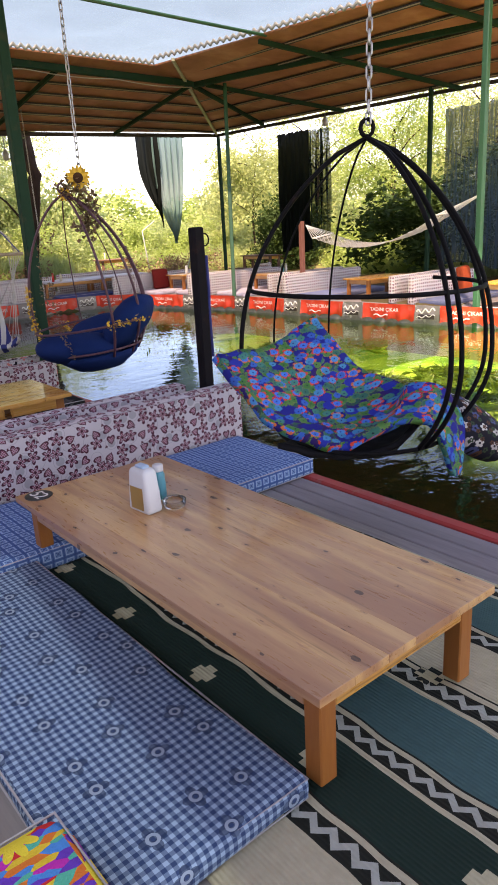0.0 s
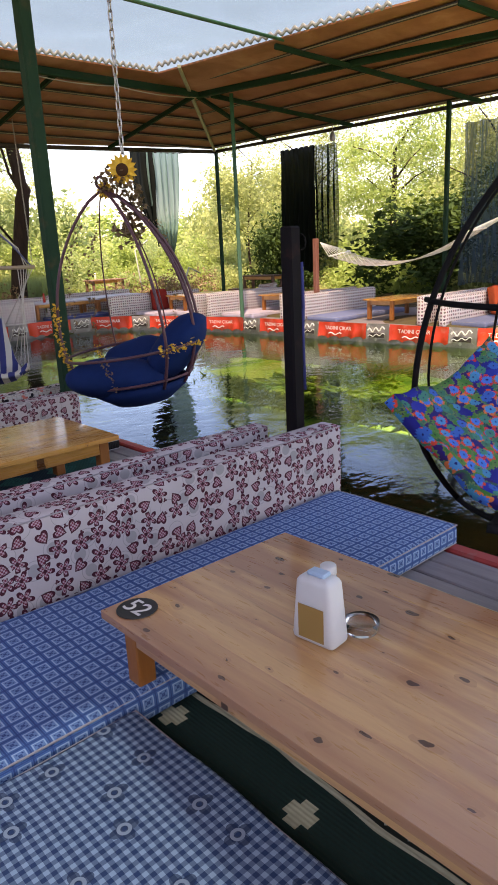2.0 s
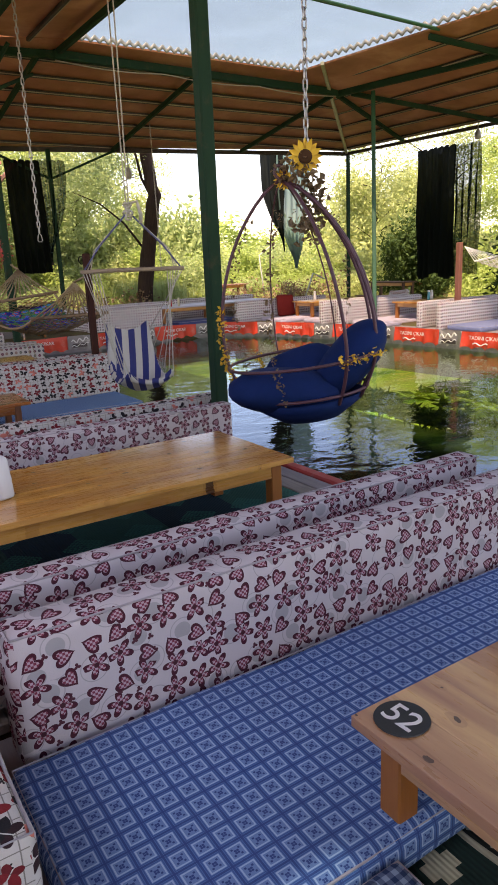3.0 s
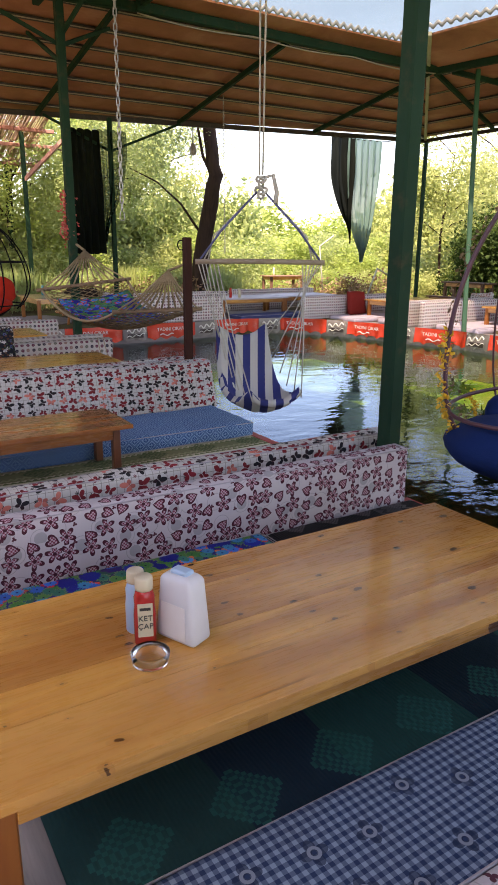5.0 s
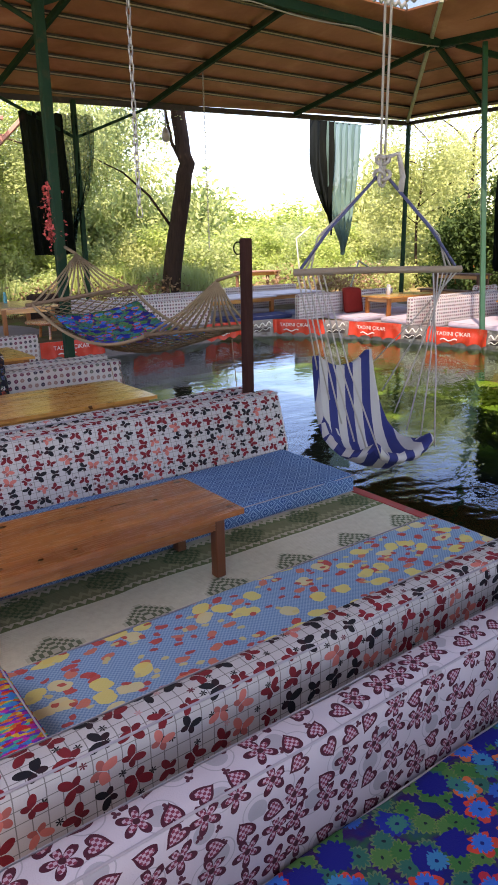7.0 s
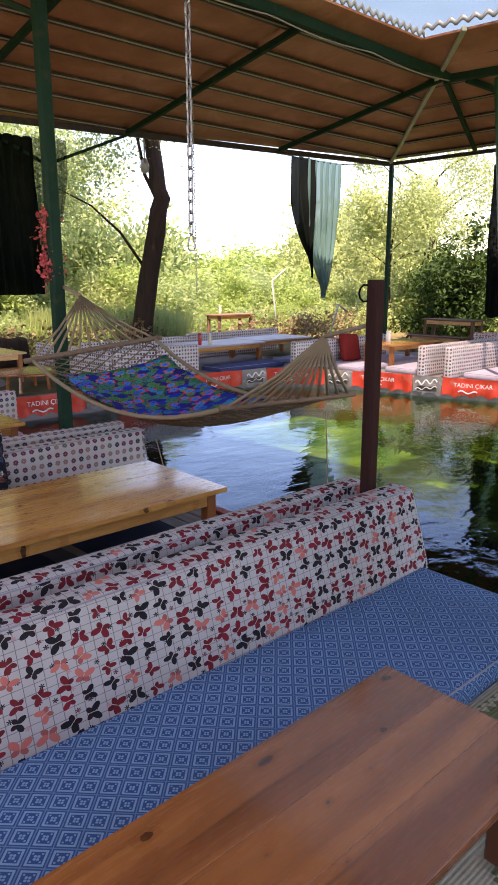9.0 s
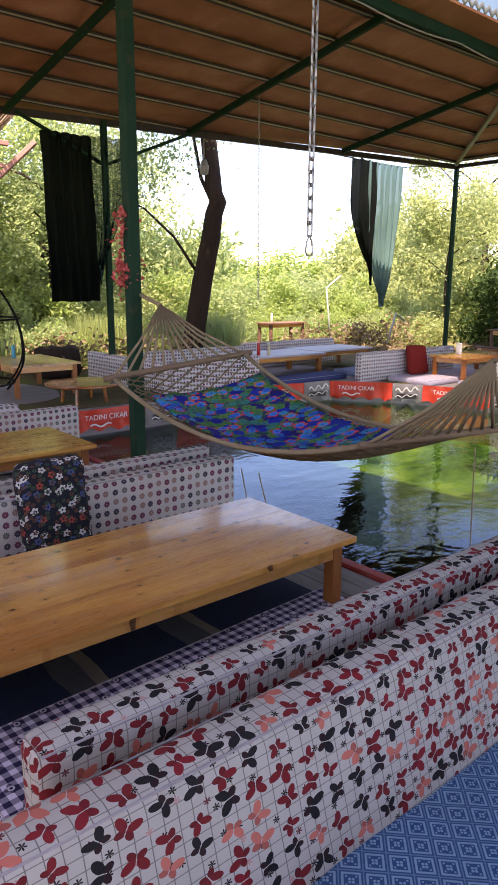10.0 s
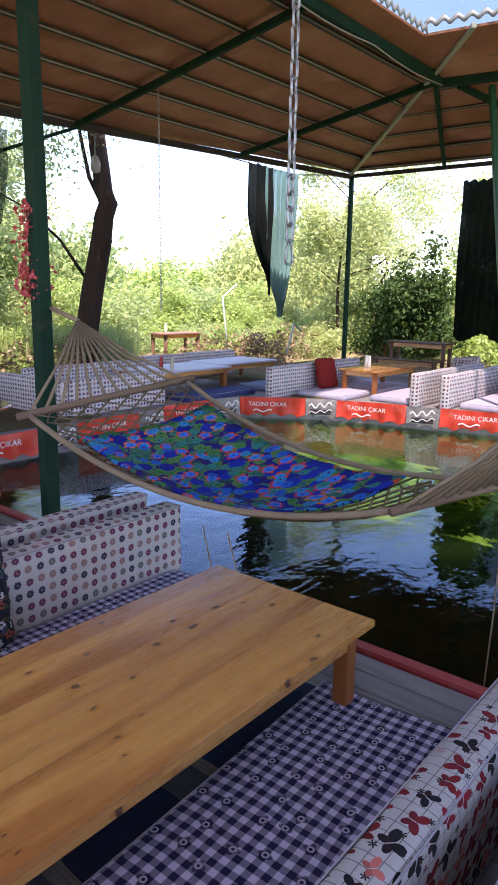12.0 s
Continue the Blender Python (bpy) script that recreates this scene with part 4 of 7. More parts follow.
bar("ridge_beam", (10.55, 14.2, 4.88), (12.5, 4.0, 4.72), 0.1, M_GREEN, "green painted steel roof beam", 0.12)
bar("ridge_beam", (2.97, -5, 4.72), (2.97, 14.2, 4.78), 0.1, M_GREEN, "green painted steel roof beam", 0.12)
bar("ridge_beam", (4.6, -5, 5.03), (4.5, 14.2, 5.0), 0.08, M_GREEN, "green painted steel roof beam", 0.1)
bar("ridge_beam", (4.5, 14.2, 4.95), (-2.5, 14.3, 4.7), 0.1, M_GREEN, "green painted steel roof beam", 0.12)
bar("eave_beam", (OX, OY - 0.04, OZ - 0.1), (-2.5, eave_y(-2.5) - 0.35, zl(eave_y(-2.5)) - 0.05), 0.07, M_PURLIN, "dark eave beam at the roof edge", 0.1)
bar("eave_beam", (OX - 0.04, OY, OZ - 0.1), (eave_x(-2) - 0.1, -2, zr(eave_x(-2)) - 0.08), 0.06, M_PURLIN, "dark eave beam at the roof edge", 0.08)
# the wavy ends of the roof sheets round the opening
bm = bmesh.new()
prev = None
for i in range(301):
    f = i / 300
    if f < 0.5:
        p = Vector((4.65, IN_Y - 0.06, zl(IN_Y) + 0.04)).lerp(Vector((IN_X, IN_Y - 0.06, zl(IN_Y) + 0.04)), f * 2)
    else:
        p = Vector((IN_X - 0.03, IN_Y, zr(IN_X) + 0.02)).lerp(Vector((10.0, 8.6, zr(10.05) + 0.02)), f * 2 - 1)
    up = 0.03 * math.sin(i * 1.25)
    a, b = bm.verts.new((p.x, p.y, p.z + up - 0.02)), bm.verts.new((p.x, p.y, p.z + up + 0.05))
    if prev:
        bm.faces.new((prev[0], a, b, prev[1]))
    prev = (a, b)
rs = solid("roof_sheet_edge", bm, M_ZINC, Matrix.Identity(4), "wavy zinc edge of the corrugated roof sheets", "roof edge", smooth=True)
so = rs.modifiers.new("thick", "SOLIDIFY")
so.thickness = 0.01
# the stretched sheet over the opening, with a slit along its near edge
def sheet_x(u, y):
    near = 4.55 + 0.24 * min(max((9.8 - y) / 1.5, 0), 1)
    return near + (11.6 - near) * u


bm = bmesh.new()
n = 24
sv = [[bm.verts.new((sheet_x(i / n, 5.0 + 10.0 * j / n), 5.0 + 10.0 * j / n, 5.42 + 0.1 * math.sin(i * 0.9) * math.sin(j * 0.5 + i * 0.3) - 0.016 * sheet_x(i / n, 5.0 + 10.0 * j / n))) for i in range(n + 1)] for j in range(n + 1)]
for j in range(n):
    for i in range(n):
        bm.faces.new((sv[j][i], sv[j][i + 1], sv[j + 1][i + 1], sv[j + 1][i]))
solid("roof_sheet", bm, M_TARP, Matrix.Identity(4), "pale blue translucent sheet stretched over the roof opening", "roof sheet", smooth=True)
for ya, yb in ((10.55, 10.78),):
    solid("sheet_bar", tube([(4.6, ya, 5.1), (9.8, yb, 5.08)], 0.03), M_LGREEN, Matrix.Identity(4), "thin light green steel bar under the roof sheet", "roof beam", "bars under the sheet")


# Unseen sheet added so bluish sunlight reaches the first platform.
bm = bmesh.new()
wv = [[bm.verts.new((-2.9 + 2.35 * i / 8, -6 + 7.8 * j / 16, 4.82 + 0.03 * math.sin(i * 1.3 + j))) for i in range(9)] for j in range(17)]
for j in range(16):
    for i in range(8):
        bm.faces.new((wv[j][i], wv[j][i + 1], wv[j + 1][i + 1], wv[j + 1][i]))
solid("roof_sheet", bm, M_TARPW, Matrix.Identity(4), "unseen blue sheet added to tint sunlight on the first platform", "roof sheet", smooth=True)


# plain unseen wall added to hold back sky light from the walkway side
structure("wall_west", box(-2.6, -2.48, -8, 14.5, -0.3, 2.3), M_DECK, "plain grey unseen wall added to cut sky light from the walkway", "wall")

# ---- posts ----
def post(a, b, w, mat, label, name="post", group="", h=None):
    """A square post with a base plate, from a up to b."""
    e = thing(name, Matrix.Translation(a), label, "post", group)
    rel = Vector(b) - Vector(a)
    part("shaft", beam((0, 0, 0), rel, w, h), mat, e)
    part("base_plate", box(-w * 0.9, w * 0.9, -w * 0.9, w * 0.9, -0.02, 0.015, 0.004), mat, e)
    return e


post((9.96, 12.42, -0.75), (10.97, 13.58, 4.84), 0.085, M_LGREEN, "light green steel roof post standing in the pond", group="roof posts")
post((10.47, 6.45, -0.75), (10.47, 6.5, 4.85), 0.1, M_LGREEN, "light green steel roof post standing in the pond", group="roof posts")
post((OX, OY - 0.05, 0.05), (OX, OY - 0.05, OZ - 0.1), 0.09, M_GREEN, "dark green steel post at the roof corner", group="roof posts")
post((14.1, 10.12, 0.05), (14.1, 10.12, 4.4), 0.09, M_GREEN, "dark green steel post at the roof edge", group="roof posts")
post((14.3, 3.2, 0.05), (14.3, 3.2, 4.4), 0.09, M_GREEN, "dark green steel post at the roof edge", group="roof posts")
post((5.55, 18.5, 0.05), (5.55, 18.5, 4.2), 0.09, M_GREEN, "dark green steel post at the roof edge", group="roof posts")
post((2.92, 6.82, -0.75), (2.92, 6.82, 4.7), 0.11, M_GREEN, "dark green square steel post beside the platform", group="roof posts")
post((3.06, 13.5, -0.75), (3.06, 13.5, 4.75), 0.11, M_GREEN, "dark green square steel post with coral flowers", group="roof posts")
post((3.04, 1.0, -0.75), (3.04, 1.0, 4.7), 0.11, M_GREEN, "dark green square steel post beside the platform", group="roof posts")
for a, b in (((5.55, 18.5, 3.55), (7.1, 18.35, 4.2)), ((5.55, 18.5, 3.55), (4.2, 18.6, 4.15)), ((3.06, 13.5, 4.1), (4.15, 14.6, 4.72)), ((3.06, 13.5, 4.1), (2.0, 14.0, 4.7)), ((3.06, 13.5, 3.9), (3.1, 15.2, 4.65)), ((3.06, 13.5, 4.2), (3.4, 13.2, 4.75))):
    bar("knee_brace", a, b, 0.05, M_GREEN, "dark green steel brace of a roof post", group="knee braces")
post((2.97, 9.72, -0.75), (2.97, 9.72, 1.67), 0.072, M_POSTW, "dark brown wooden mooring post by the hammock", "wooden_post")
e = post((3.05, 4.13, -0.75), (3.05, 4.13, 1.65), 0.088, M_BLACKP, "black painted square post with a wire loop", "wooden_post")
post((11.03, 11.23, 0.0), (11.03, 11.23, 1.7), 0.1, M_POSTR, "reddish wooden post at the pond edge", "wooden_post")
for px, py, pz, sd in ((2.97, 9.72, 1.6, -1), (3.05, 4.13, 1.56, 1)):
    solid("wire_loop", tube([(px + sd * (0.045 + 0.026 * math.cos(t)), py - sd * (0.034 + 0.02 * math.cos(t)), pz + 0.045 * math.sin(t)) for t in (k * 0.628 for k in range(10))], 0.006, 6, closed=True), M_BLACKM, Matrix.Identity(4), "black wire loop fixed on a wooden post", "wire loop", smooth=True)
solid("cloth_strip", tube([(3.103, 4.1, 1.45), (3.105, 4.095, 1.2), (3.1, 4.1, 1.05), (3.106, 4.1, 0.7)], 0.014, 6), mat_cloth("blue strap", (0.05, 0.06, 0.2)), Matrix.Identity(4), "blue strap hanging on the black post", "strap", smooth=True)


# ---- near platforms ----
PLATFORMS = [("52", -1.2, 4.18), ("51", 4.24, 6.82), ("50", 6.9, 9.66), ("49", 9.74, 12.5), ("48", 12.6, 15.2)]
EDGE = 3.05
for num, y0, y1 in PLATFORMS:
    st = structure("platform_" + num, box(-0.05, EDGE - 0.02, y0 + 0.01, y1 - 0.01, -0.26, -0.05), M_POSTW, "timber frame of a seating platform over the pond", "platform")
    for s in (0.3, 0.7):
        part("pile", box(EDGE - 0.2, EDGE - 0.08, y0 + (y1 - y0) * s - 0.06, y0 + (y1 - y0) * s + 0.06, -1.1, -0.26, 0.01), M_POSTW, st)
    part("edge_beam", box(EDGE - 0.02, EDGE + 0.07, y0, y1, -0.12, 0.005, 0.012), M_REDEDGE, st, "faded red painted edge beam")
structure("walkway", box(-2.2, -0.06, -6, 18, -0.26, -0.05), M_POSTW, "timber frame of the walkway beside the platforms", "walkway")
structure("platform_47", box(-2.2, 3.0, 15.3, 16.25, -0.26, 0.0), M_POSTW, "timber frame of a seating platform over the pond", "platform")


# ---- tables ----
def table(x0, x1, y0, y1, top, floor, label, boards=5, along="x", mat=None, leg=0.07, thick=0.03, inset=0.05, group="low tables", leg_mat=None, rz=0.0):
    """A low table: loose boards on an apron with four legs."""
    cx, cy, sx, sy = (x0 + x1) / 2, (y0 + y1) / 2, abs(x1 - x0), abs(y1 - y0)
    e = thing("low_table", pose(cx, cy, floor, 0, 0, rz), label, "table", group)
    h = top - floor
    mat = mat or (M_PINE if along == "x" else M_PINE_Y)
    leg_mat = leg_mat or M_PINE_Z
    rnd = random.Random(int(x0 * 100 + y0 * 10))
    wide = sy if along == "x" else sx
    cuts = [0.0] + [(i + rnd.uniform(-0.18, 0.18)) / boards for i in range(1, boards)] + [1.0]
    for a, b in zip(cuts, cuts[1:]):
        p, q = -wide / 2 + wide * a + 0.0003, -wide / 2 + wide * b - 0.0003
        dz = rnd.uniform(-0.0006, 0.0006)
        bm = box(-sx / 2, sx / 2, p, q, h - thick + dz, h + dz, 0.0008) if along == "x" else box(p, q, -sy / 2, sy / 2, h - thick + dz, h + dz, 0.0008)
        part("board", bm, mat, e)
    for s in (-1, 1):
        part("apron", box(-sx / 2 + inset + leg, sx / 2 - inset - leg, s * (sy / 2 - inset - 0.012) - 0.011, s * (sy / 2 - inset - 0.012) + 0.011, h - thick - 0.085, h - thick, 0.003), M_PINE if mat != M_BROWN else M_BROWN, e)
        part("apron", box(s * (sx / 2 - inset - 0.012) - 0.011, s * (sx / 2 - inset - 0.012) + 0.011, -sy / 2 + inset + leg, sy / 2 - inset - leg, h - thick - 0.085, h - thick, 0.003), M_PINE_Y if mat != M_BROWN else M_BROWN, e)
        for u in (-1, 1):
            a, b = s * (sx / 2 - inset - leg / 2), u * (sy / 2 - inset - leg / 2)
            part("leg", box(a - leg / 2, a + leg / 2, b - leg / 2, b + leg / 2, 0.005, h - thick, 0.005), leg_mat, e)
    return e


def number_disc(x, y, z, text, rz):
    e = thing("number_plate", pose(x, y, z, 0, 0, rz), "round black table number plate reading " + text, "number plate")
    part("disc", lathe([(0.068, 0.0), (0.07, 0.002), (0.069, 0.004)], 28), M_BLACK, e)
    word(text, 0.1, M_WHITE, e, pose(0, 0, 0.0052))


def ashtray(x, y, z):
    prof = [(0.045, 0), (0.052, 0.006), (0.056, 0.036), (0.05, 0.038), (0.046, 0.012), (0.0001, 0.01)]
    solid("ashtray", lathe(prof, 24), M_GLASS, pose(x, y, z), "round clear glass ashtray on the table", "ashtray", "ashtrays", True)


def napkin_box(x, y, z, rz, body, label, tag=None, h=0.18):
    """A rounded plastic jug used as a napkin box."""
    e = thing("napkin_box", pose(x, y, z, 0, 0, rz), label, "napkin box", "napkin boxes")
    bm = box(-0.045, 0.045, -0.078, 0.078, 0, h, 0.02, seg=3)
    for v in bm.verts:
        k = max(0, (v.co.z - h * 0.6) / (h * 0.4))
        v.co.y *= 1 - 0.35 * k * k
        v.co.x *= 1 - 0.25 * k * k
    part("body", bm, body, e, smooth=True)
    part("spout", box(-0.02, 0.02, -0.032, 0.032, h - 0.004, h + 0.012, 0.005), M_PLB, e, "pale blue rim")
    part("label_panel", box(-0.0465, -0.0445, -0.046, 0.046, 0.02, h * 0.6, 0.0005), tag or M_WHITE, e)
    part("handle", tube([(0.046, -0.02, h * 0.25), (0.064, -0.02, h * 0.35), (0.06, -0.01, h * 0.62), (0.04, 0, h * 0.72)], 0.008, 8), body, e, smooth=True)
    return e


def bottle(x, y, z, rz, body, cap, label, text=False, h=0.17):
    e = thing("sauce_bottle", pose(x, y, z, 0, 0, rz), label, "bottle", "sauce bottles")
    part("body", lathe([(0.028, 0), (0.033, 0.006), (0.033, h * 0.45), (0.03, h * 0.6), (0.031, h * 0.72), (0.024, h * 0.82), (0.02, h * 0.84)], 20), body, e, smooth=True)
    part("cap", lathe([(0.026, h * 0.83), (0.027, h * 0.86), (0.026, h * 1.0), (0.023, h * 1.02)], 20), cap, e, smooth=True)
    if text:
        lab = part("label_panel", box(-0.022, 0.022, -0.0345, -0.0325, h * 0.18, h * 0.68, 0.0006), M_CREAM, e)
        word("KET", 0.024, M_BLACK, lab, pose(0, -0.0355, h * 0.46, 90, 0, 0))
        word("ÇAP", 0.024, M_BLACK, lab, pose(0, -0.0355, h * 0.34, 90, 0, 0))
        part("label_bar", box(-0.016, 0.016, -0.036, -0.0346, h * 0.58, h * 0.62), M_BLACK, lab)
    return e


def rug(name, x0, x1, y0, y1, z, mat, label, rz=0.0, wave=0.004):
    bm = bmesh.new()
    nx, ny = int((x1 - x0) / 0.12) + 1, int((y1 - y0) / 0.12) + 1
    sx, sy = x1 - x0, y1 - y0
    vs = [[bm.verts.new((sx * i / nx, sy * j / ny, 0.008 + wave * noise.noise(Vector((i * 0.5, j * 0.5, x0))))) for i in range(nx + 1)] for j in range(ny + 1)]
    for j in range(ny):
        for i in range(nx):
            bm.faces.new((vs[j][i], vs[j][i + 1], vs[j + 1][i + 1], vs[j + 1][i]))
    ob = solid(name, bm, mat, pose(x0, y0, z, 0, 0, rz), label, "rug", smooth=True, uv=True)
    ob.modifiers.new("thick", "SOLIDIFY").thickness = 0.007
    return ob


# platform 52
rug("rug", 0.75, 2.62, -0.9, 3.1, 0.0, M_RUG52, "green and cream flat-woven rug with zigzag bands")
table(1.125, 2.0, 1.035, 3.18, 0.39, 0.012, "long low pine table with knots on four legs", 6, "y")
number_disc(1.215, 3.095, 0.391, "52", -86)
napkin_box(1.50, 2.53, 0.391, 6, M_PLW, "white plastic jug used as a napkin box with brown label", M_KRAFT, 0.215)
bottle(1.63, 2.61, 0.391, 0, M_TEAL, M_PLW, "teal plastic bottle with a pale cap", h=0.17)
ashtray(1.62, 2.47, 0.391)
cushion("mattress", 0.45, 1.13, 1.08, 3.02, 0.012, 0.095, M_GING, "thin blue gingham mattress with ring print", "mattress", puff=0.022, seed=1, r=0.028)
cushion("mattress", 0.42, 3.12, 3.03, 3.86, 0.0, 0.12, M_LATT, "blue lattice-print mattress along the backrest", "mattress", puff=0.012, seed=2)
cushion("backrest", 0.47, 3.2, 3.88, 4.05, 0.04, 0.5, M_HEART, "white foam backrest with heart and flower print", "backrest", "backrests", 0.04, seed=3)
cushion("backrest", 0.2, 0.36, 3.2, 4.12, 0.02, 0.47, M_BUTTER, "white foam backrest with butterfly print beside the walkway", "backrest", "backrests", 0.04, seed=4)
cushion("throw_pillow", 0.1, 0.5, 0.85, 1.38, 0.02, 0.24, M_MOTLEY, "bright motley throw pillow with yellow flowers", "pillow", r=0.08, seed=5)
# platform 51
cushion("backrest", 0.05, 2.95, 4.25, 4.39, 0.04, 0.49, M_HEART, "white foam backrest with heart and flower print", "backrest", "backrests", 0.04, seed=6)
rug("rug", 0.35, 2.7, 5.0, 6.1, 0.0, M_RUG51, "dark teal rug under the table")
rug("rug", 2.0, 2.75, 4.45, 5.0, 0.0, M_LATT2, "blue printed mat at the platform edge")
cushion("mattress", 0.3, 2.55, 4.42, 5.02, 0.0, 0.07, M_GING, "thin blue gingham mattress behind the table", "mattress", seed=7)
table(0.12, 2.345, 5.04, 5.88, 0.42, 0.01, "long varnished pine table with dark knots", 4, "x")
number_disc(0.2, 5.68, 0.421, "51", -125)
napkin_box(0.82, 5.435, 0.421, 24, M_PLW, "white plastic jug used as a napkin box", h=0.215)
bottle(0.71, 5.465, 0.421, -20, M_KETCH, M_CREAM, "red ketchup bottle with a cream cap and label", True, 0.215)
bottle(0.715, 5.545, 0.421, 0, M_PLB, M_CREAM, "pale plastic sauce bottle with a cream cap", h=0.2)
ashtray(0.68, 5.36, 0.421)
cushion("mattress", 0.15, 1.85, 6.0, 6.62, 0.0, 0.11, M_FLORAL, "bright floral mattress along the backrest", "mattress", puff=0.012, seed=8)
cushion("mattress", 1.87, 2.95, 6.05, 6.62, 0.0, 0.09, mat_rug("black patterned mat", [(0, (0.012, 0.012, 0.014), None), (0.2, (0.05, 0.05, 0.055), (0.02, 0.02, 0.02)), (0.35, (0.014, 0.014, 0.016), (0.09, 0.09, 0.09)), (0.8, (0.05, 0.05, 0.055), None)], 0.05, (0.24, (0.11, 0.1, 0.11), 0.3, True)), "black patterned seat mat at the pond end", "mattress", seed=9)
cushion("backrest", 0.1, 2.93, 6.63, 6.77, 0.03, 0.42, M_HEART, "white foam backrest with heart and flower print", "backrest", "backrests", 0.04, seed=10)
# platform 50
cushion("backrest", 0.05, 3.08, 6.92, 7.06, 0.03, 0.445, M_BUTTER, "white foam backrest with butterfly print", "backrest", "backrests", 0.04, seed=11)
cushion("mattress", 0.3, 2.93, 7.08, 7.9, 0.0, 0.11, M_FRUIT, "blue checked mattress with yellow and red fruit print", "mattress", puff=0.012, seed=12)
rug("rug", 0.5, 3.02, 7.85, 8.75, 0.0, M_RUG50, "cream rug with green diamond bands")
table(0.1, 1.725, 8.08, 8.66, 0.39, 0.012, "brown varnished low table with a framed top", 3, "x", M_BROWN, 0.055, 0.028, 0.07, leg_mat=M_BROWND)
cushion("mattress", 0.35, 3.05, 8.62, 9.4, 0.0, 0.13, M_LATT2, "blue diamond-print mattress along the backrest", "mattress", puff=0.012, seed=13)
cushion("backrest", 0.3, 3.1, 9.36, 9.52, 0.1, 0.55, M_BUTTER, "white foam backrest with butterfly print leaning back", "backrest", "backrests", 0.04, 0.3, seed=14)
cushion("fringed_throw", 0.12, 0.42, 7.15, 7.75, 0.1, 0.3, M_FRINGE, "multicoloured fringed throw lying on the mattress", "throw", r=0.08, seed=15)
# platform 49
cushion("backrest", 0.58, 3.08, 9.82, 9.97, 0.04, 0.53, M_BUTTER, "white foam backrest with butterfly print", "backrest", "backrests", 0.045, -0.05, seed=16)
cushion("mattress", 0.6, 2.64, 10.02, 10.72, 0.006, 0.055, M_PURPLE, "thin purple gingham quilt with ring print", "mattress", puff=0.02, seed=17, r=0.02, rz=3.0)
rug("rug", 0.5, 2.6, 10.5, 11.7, 0.0, M_RUG49, "navy and grey patterned rug under the table")
table(0.44, 2.62, 10.54, 11.42, 0.415, 0.01, "long varnished pine table with large knots", 3, "x")
bottle(0.6, 10.95, 0.416, 30, M_KETCH, M_KETCH, "red ketchup bottle on the table", h=0.21)
bottle(0.69, 11.04, 0.416, 0, M_CREAM, M_CREAM, "cream plastic sauce bottle", h=0.21)
napkin_box(0.755, 10.93, 0.416, 55, M_PLB, "pale blue plastic jug used as a napkin box", M_CREAM, 0.21)
cushion("mattress", 0.5, 3.0, 11.55, 12.12, 0.0, 0.09, M_PURPLE, "purple gingham mattress along the backrest", "mattress", puff=0.012, seed=18)
cushion("backrest", 0.4, 3.1, 12.14, 12.3, 0.03, 0.47, M_DOTS, "white foam backrest with rosette print", "backrest", "backrests", 0.045, seed=19)
solid("throw_pillow", soft(0.42, 0.14, 0.58, 0.06, 0.02, 0.12, 20), mat_floral_dark("dark floral print"), pose(1.64, 12.05, 0.1, 0, 0, 3), "dark flowered throw pillow leaning on the backrest", "pillow", smooth=True, uv=True)
cushion("backrest", 0.3, 3.08, 12.42, 12.55, 0.03, 0.49, M_DOTS, "white foam backrest with rosette print", "backrest", "backrests", 0.045, seed=21)
# platform 48
table(0.45, 2.58, 13.35, 14.3, 0.41, 0.01, "long varnished pine table", 4, "x")
napkin_box(1.8, 14.0, 0.411, 20, M_CREAM, "cream plastic jug used as a napkin box", h=0.2)
cushion("mattress", 0.4, 2.7, 12.6, 13.3, 0.0, 0.09, M_PURPLE, "purple gingham mattress behind the table", "mattress", seed=22)
cushion("mattress", 0.5, 3.0, 14.35, 14.9, 0.0, 0.09, M_LILAC, "pale lilac mattress along the backrest", "mattress", seed=22)
cushion("backrest", 0.3, 3.2, 14.92, 15.06, 0.03, 0.46, M_DOTS, "white foam backrest with rosette print", "backrest", "backrests", 0.045, seed=23)
cushion("backrest", 0.3, 2.75, 15.4, 15.55, 0.0, 0.46, M_WHITEBACK, "white foam backrest with small dots", "backrest", "backrests", 0.045, seed=24)
cushion("mattress", 0.3, 2.6, 15.6, 16.2, 0.0, 0.1, M_WHITEBACK, "pale dotted mattress on the platform", "mattress", seed=25)

# ---- chains ----
LINK = None


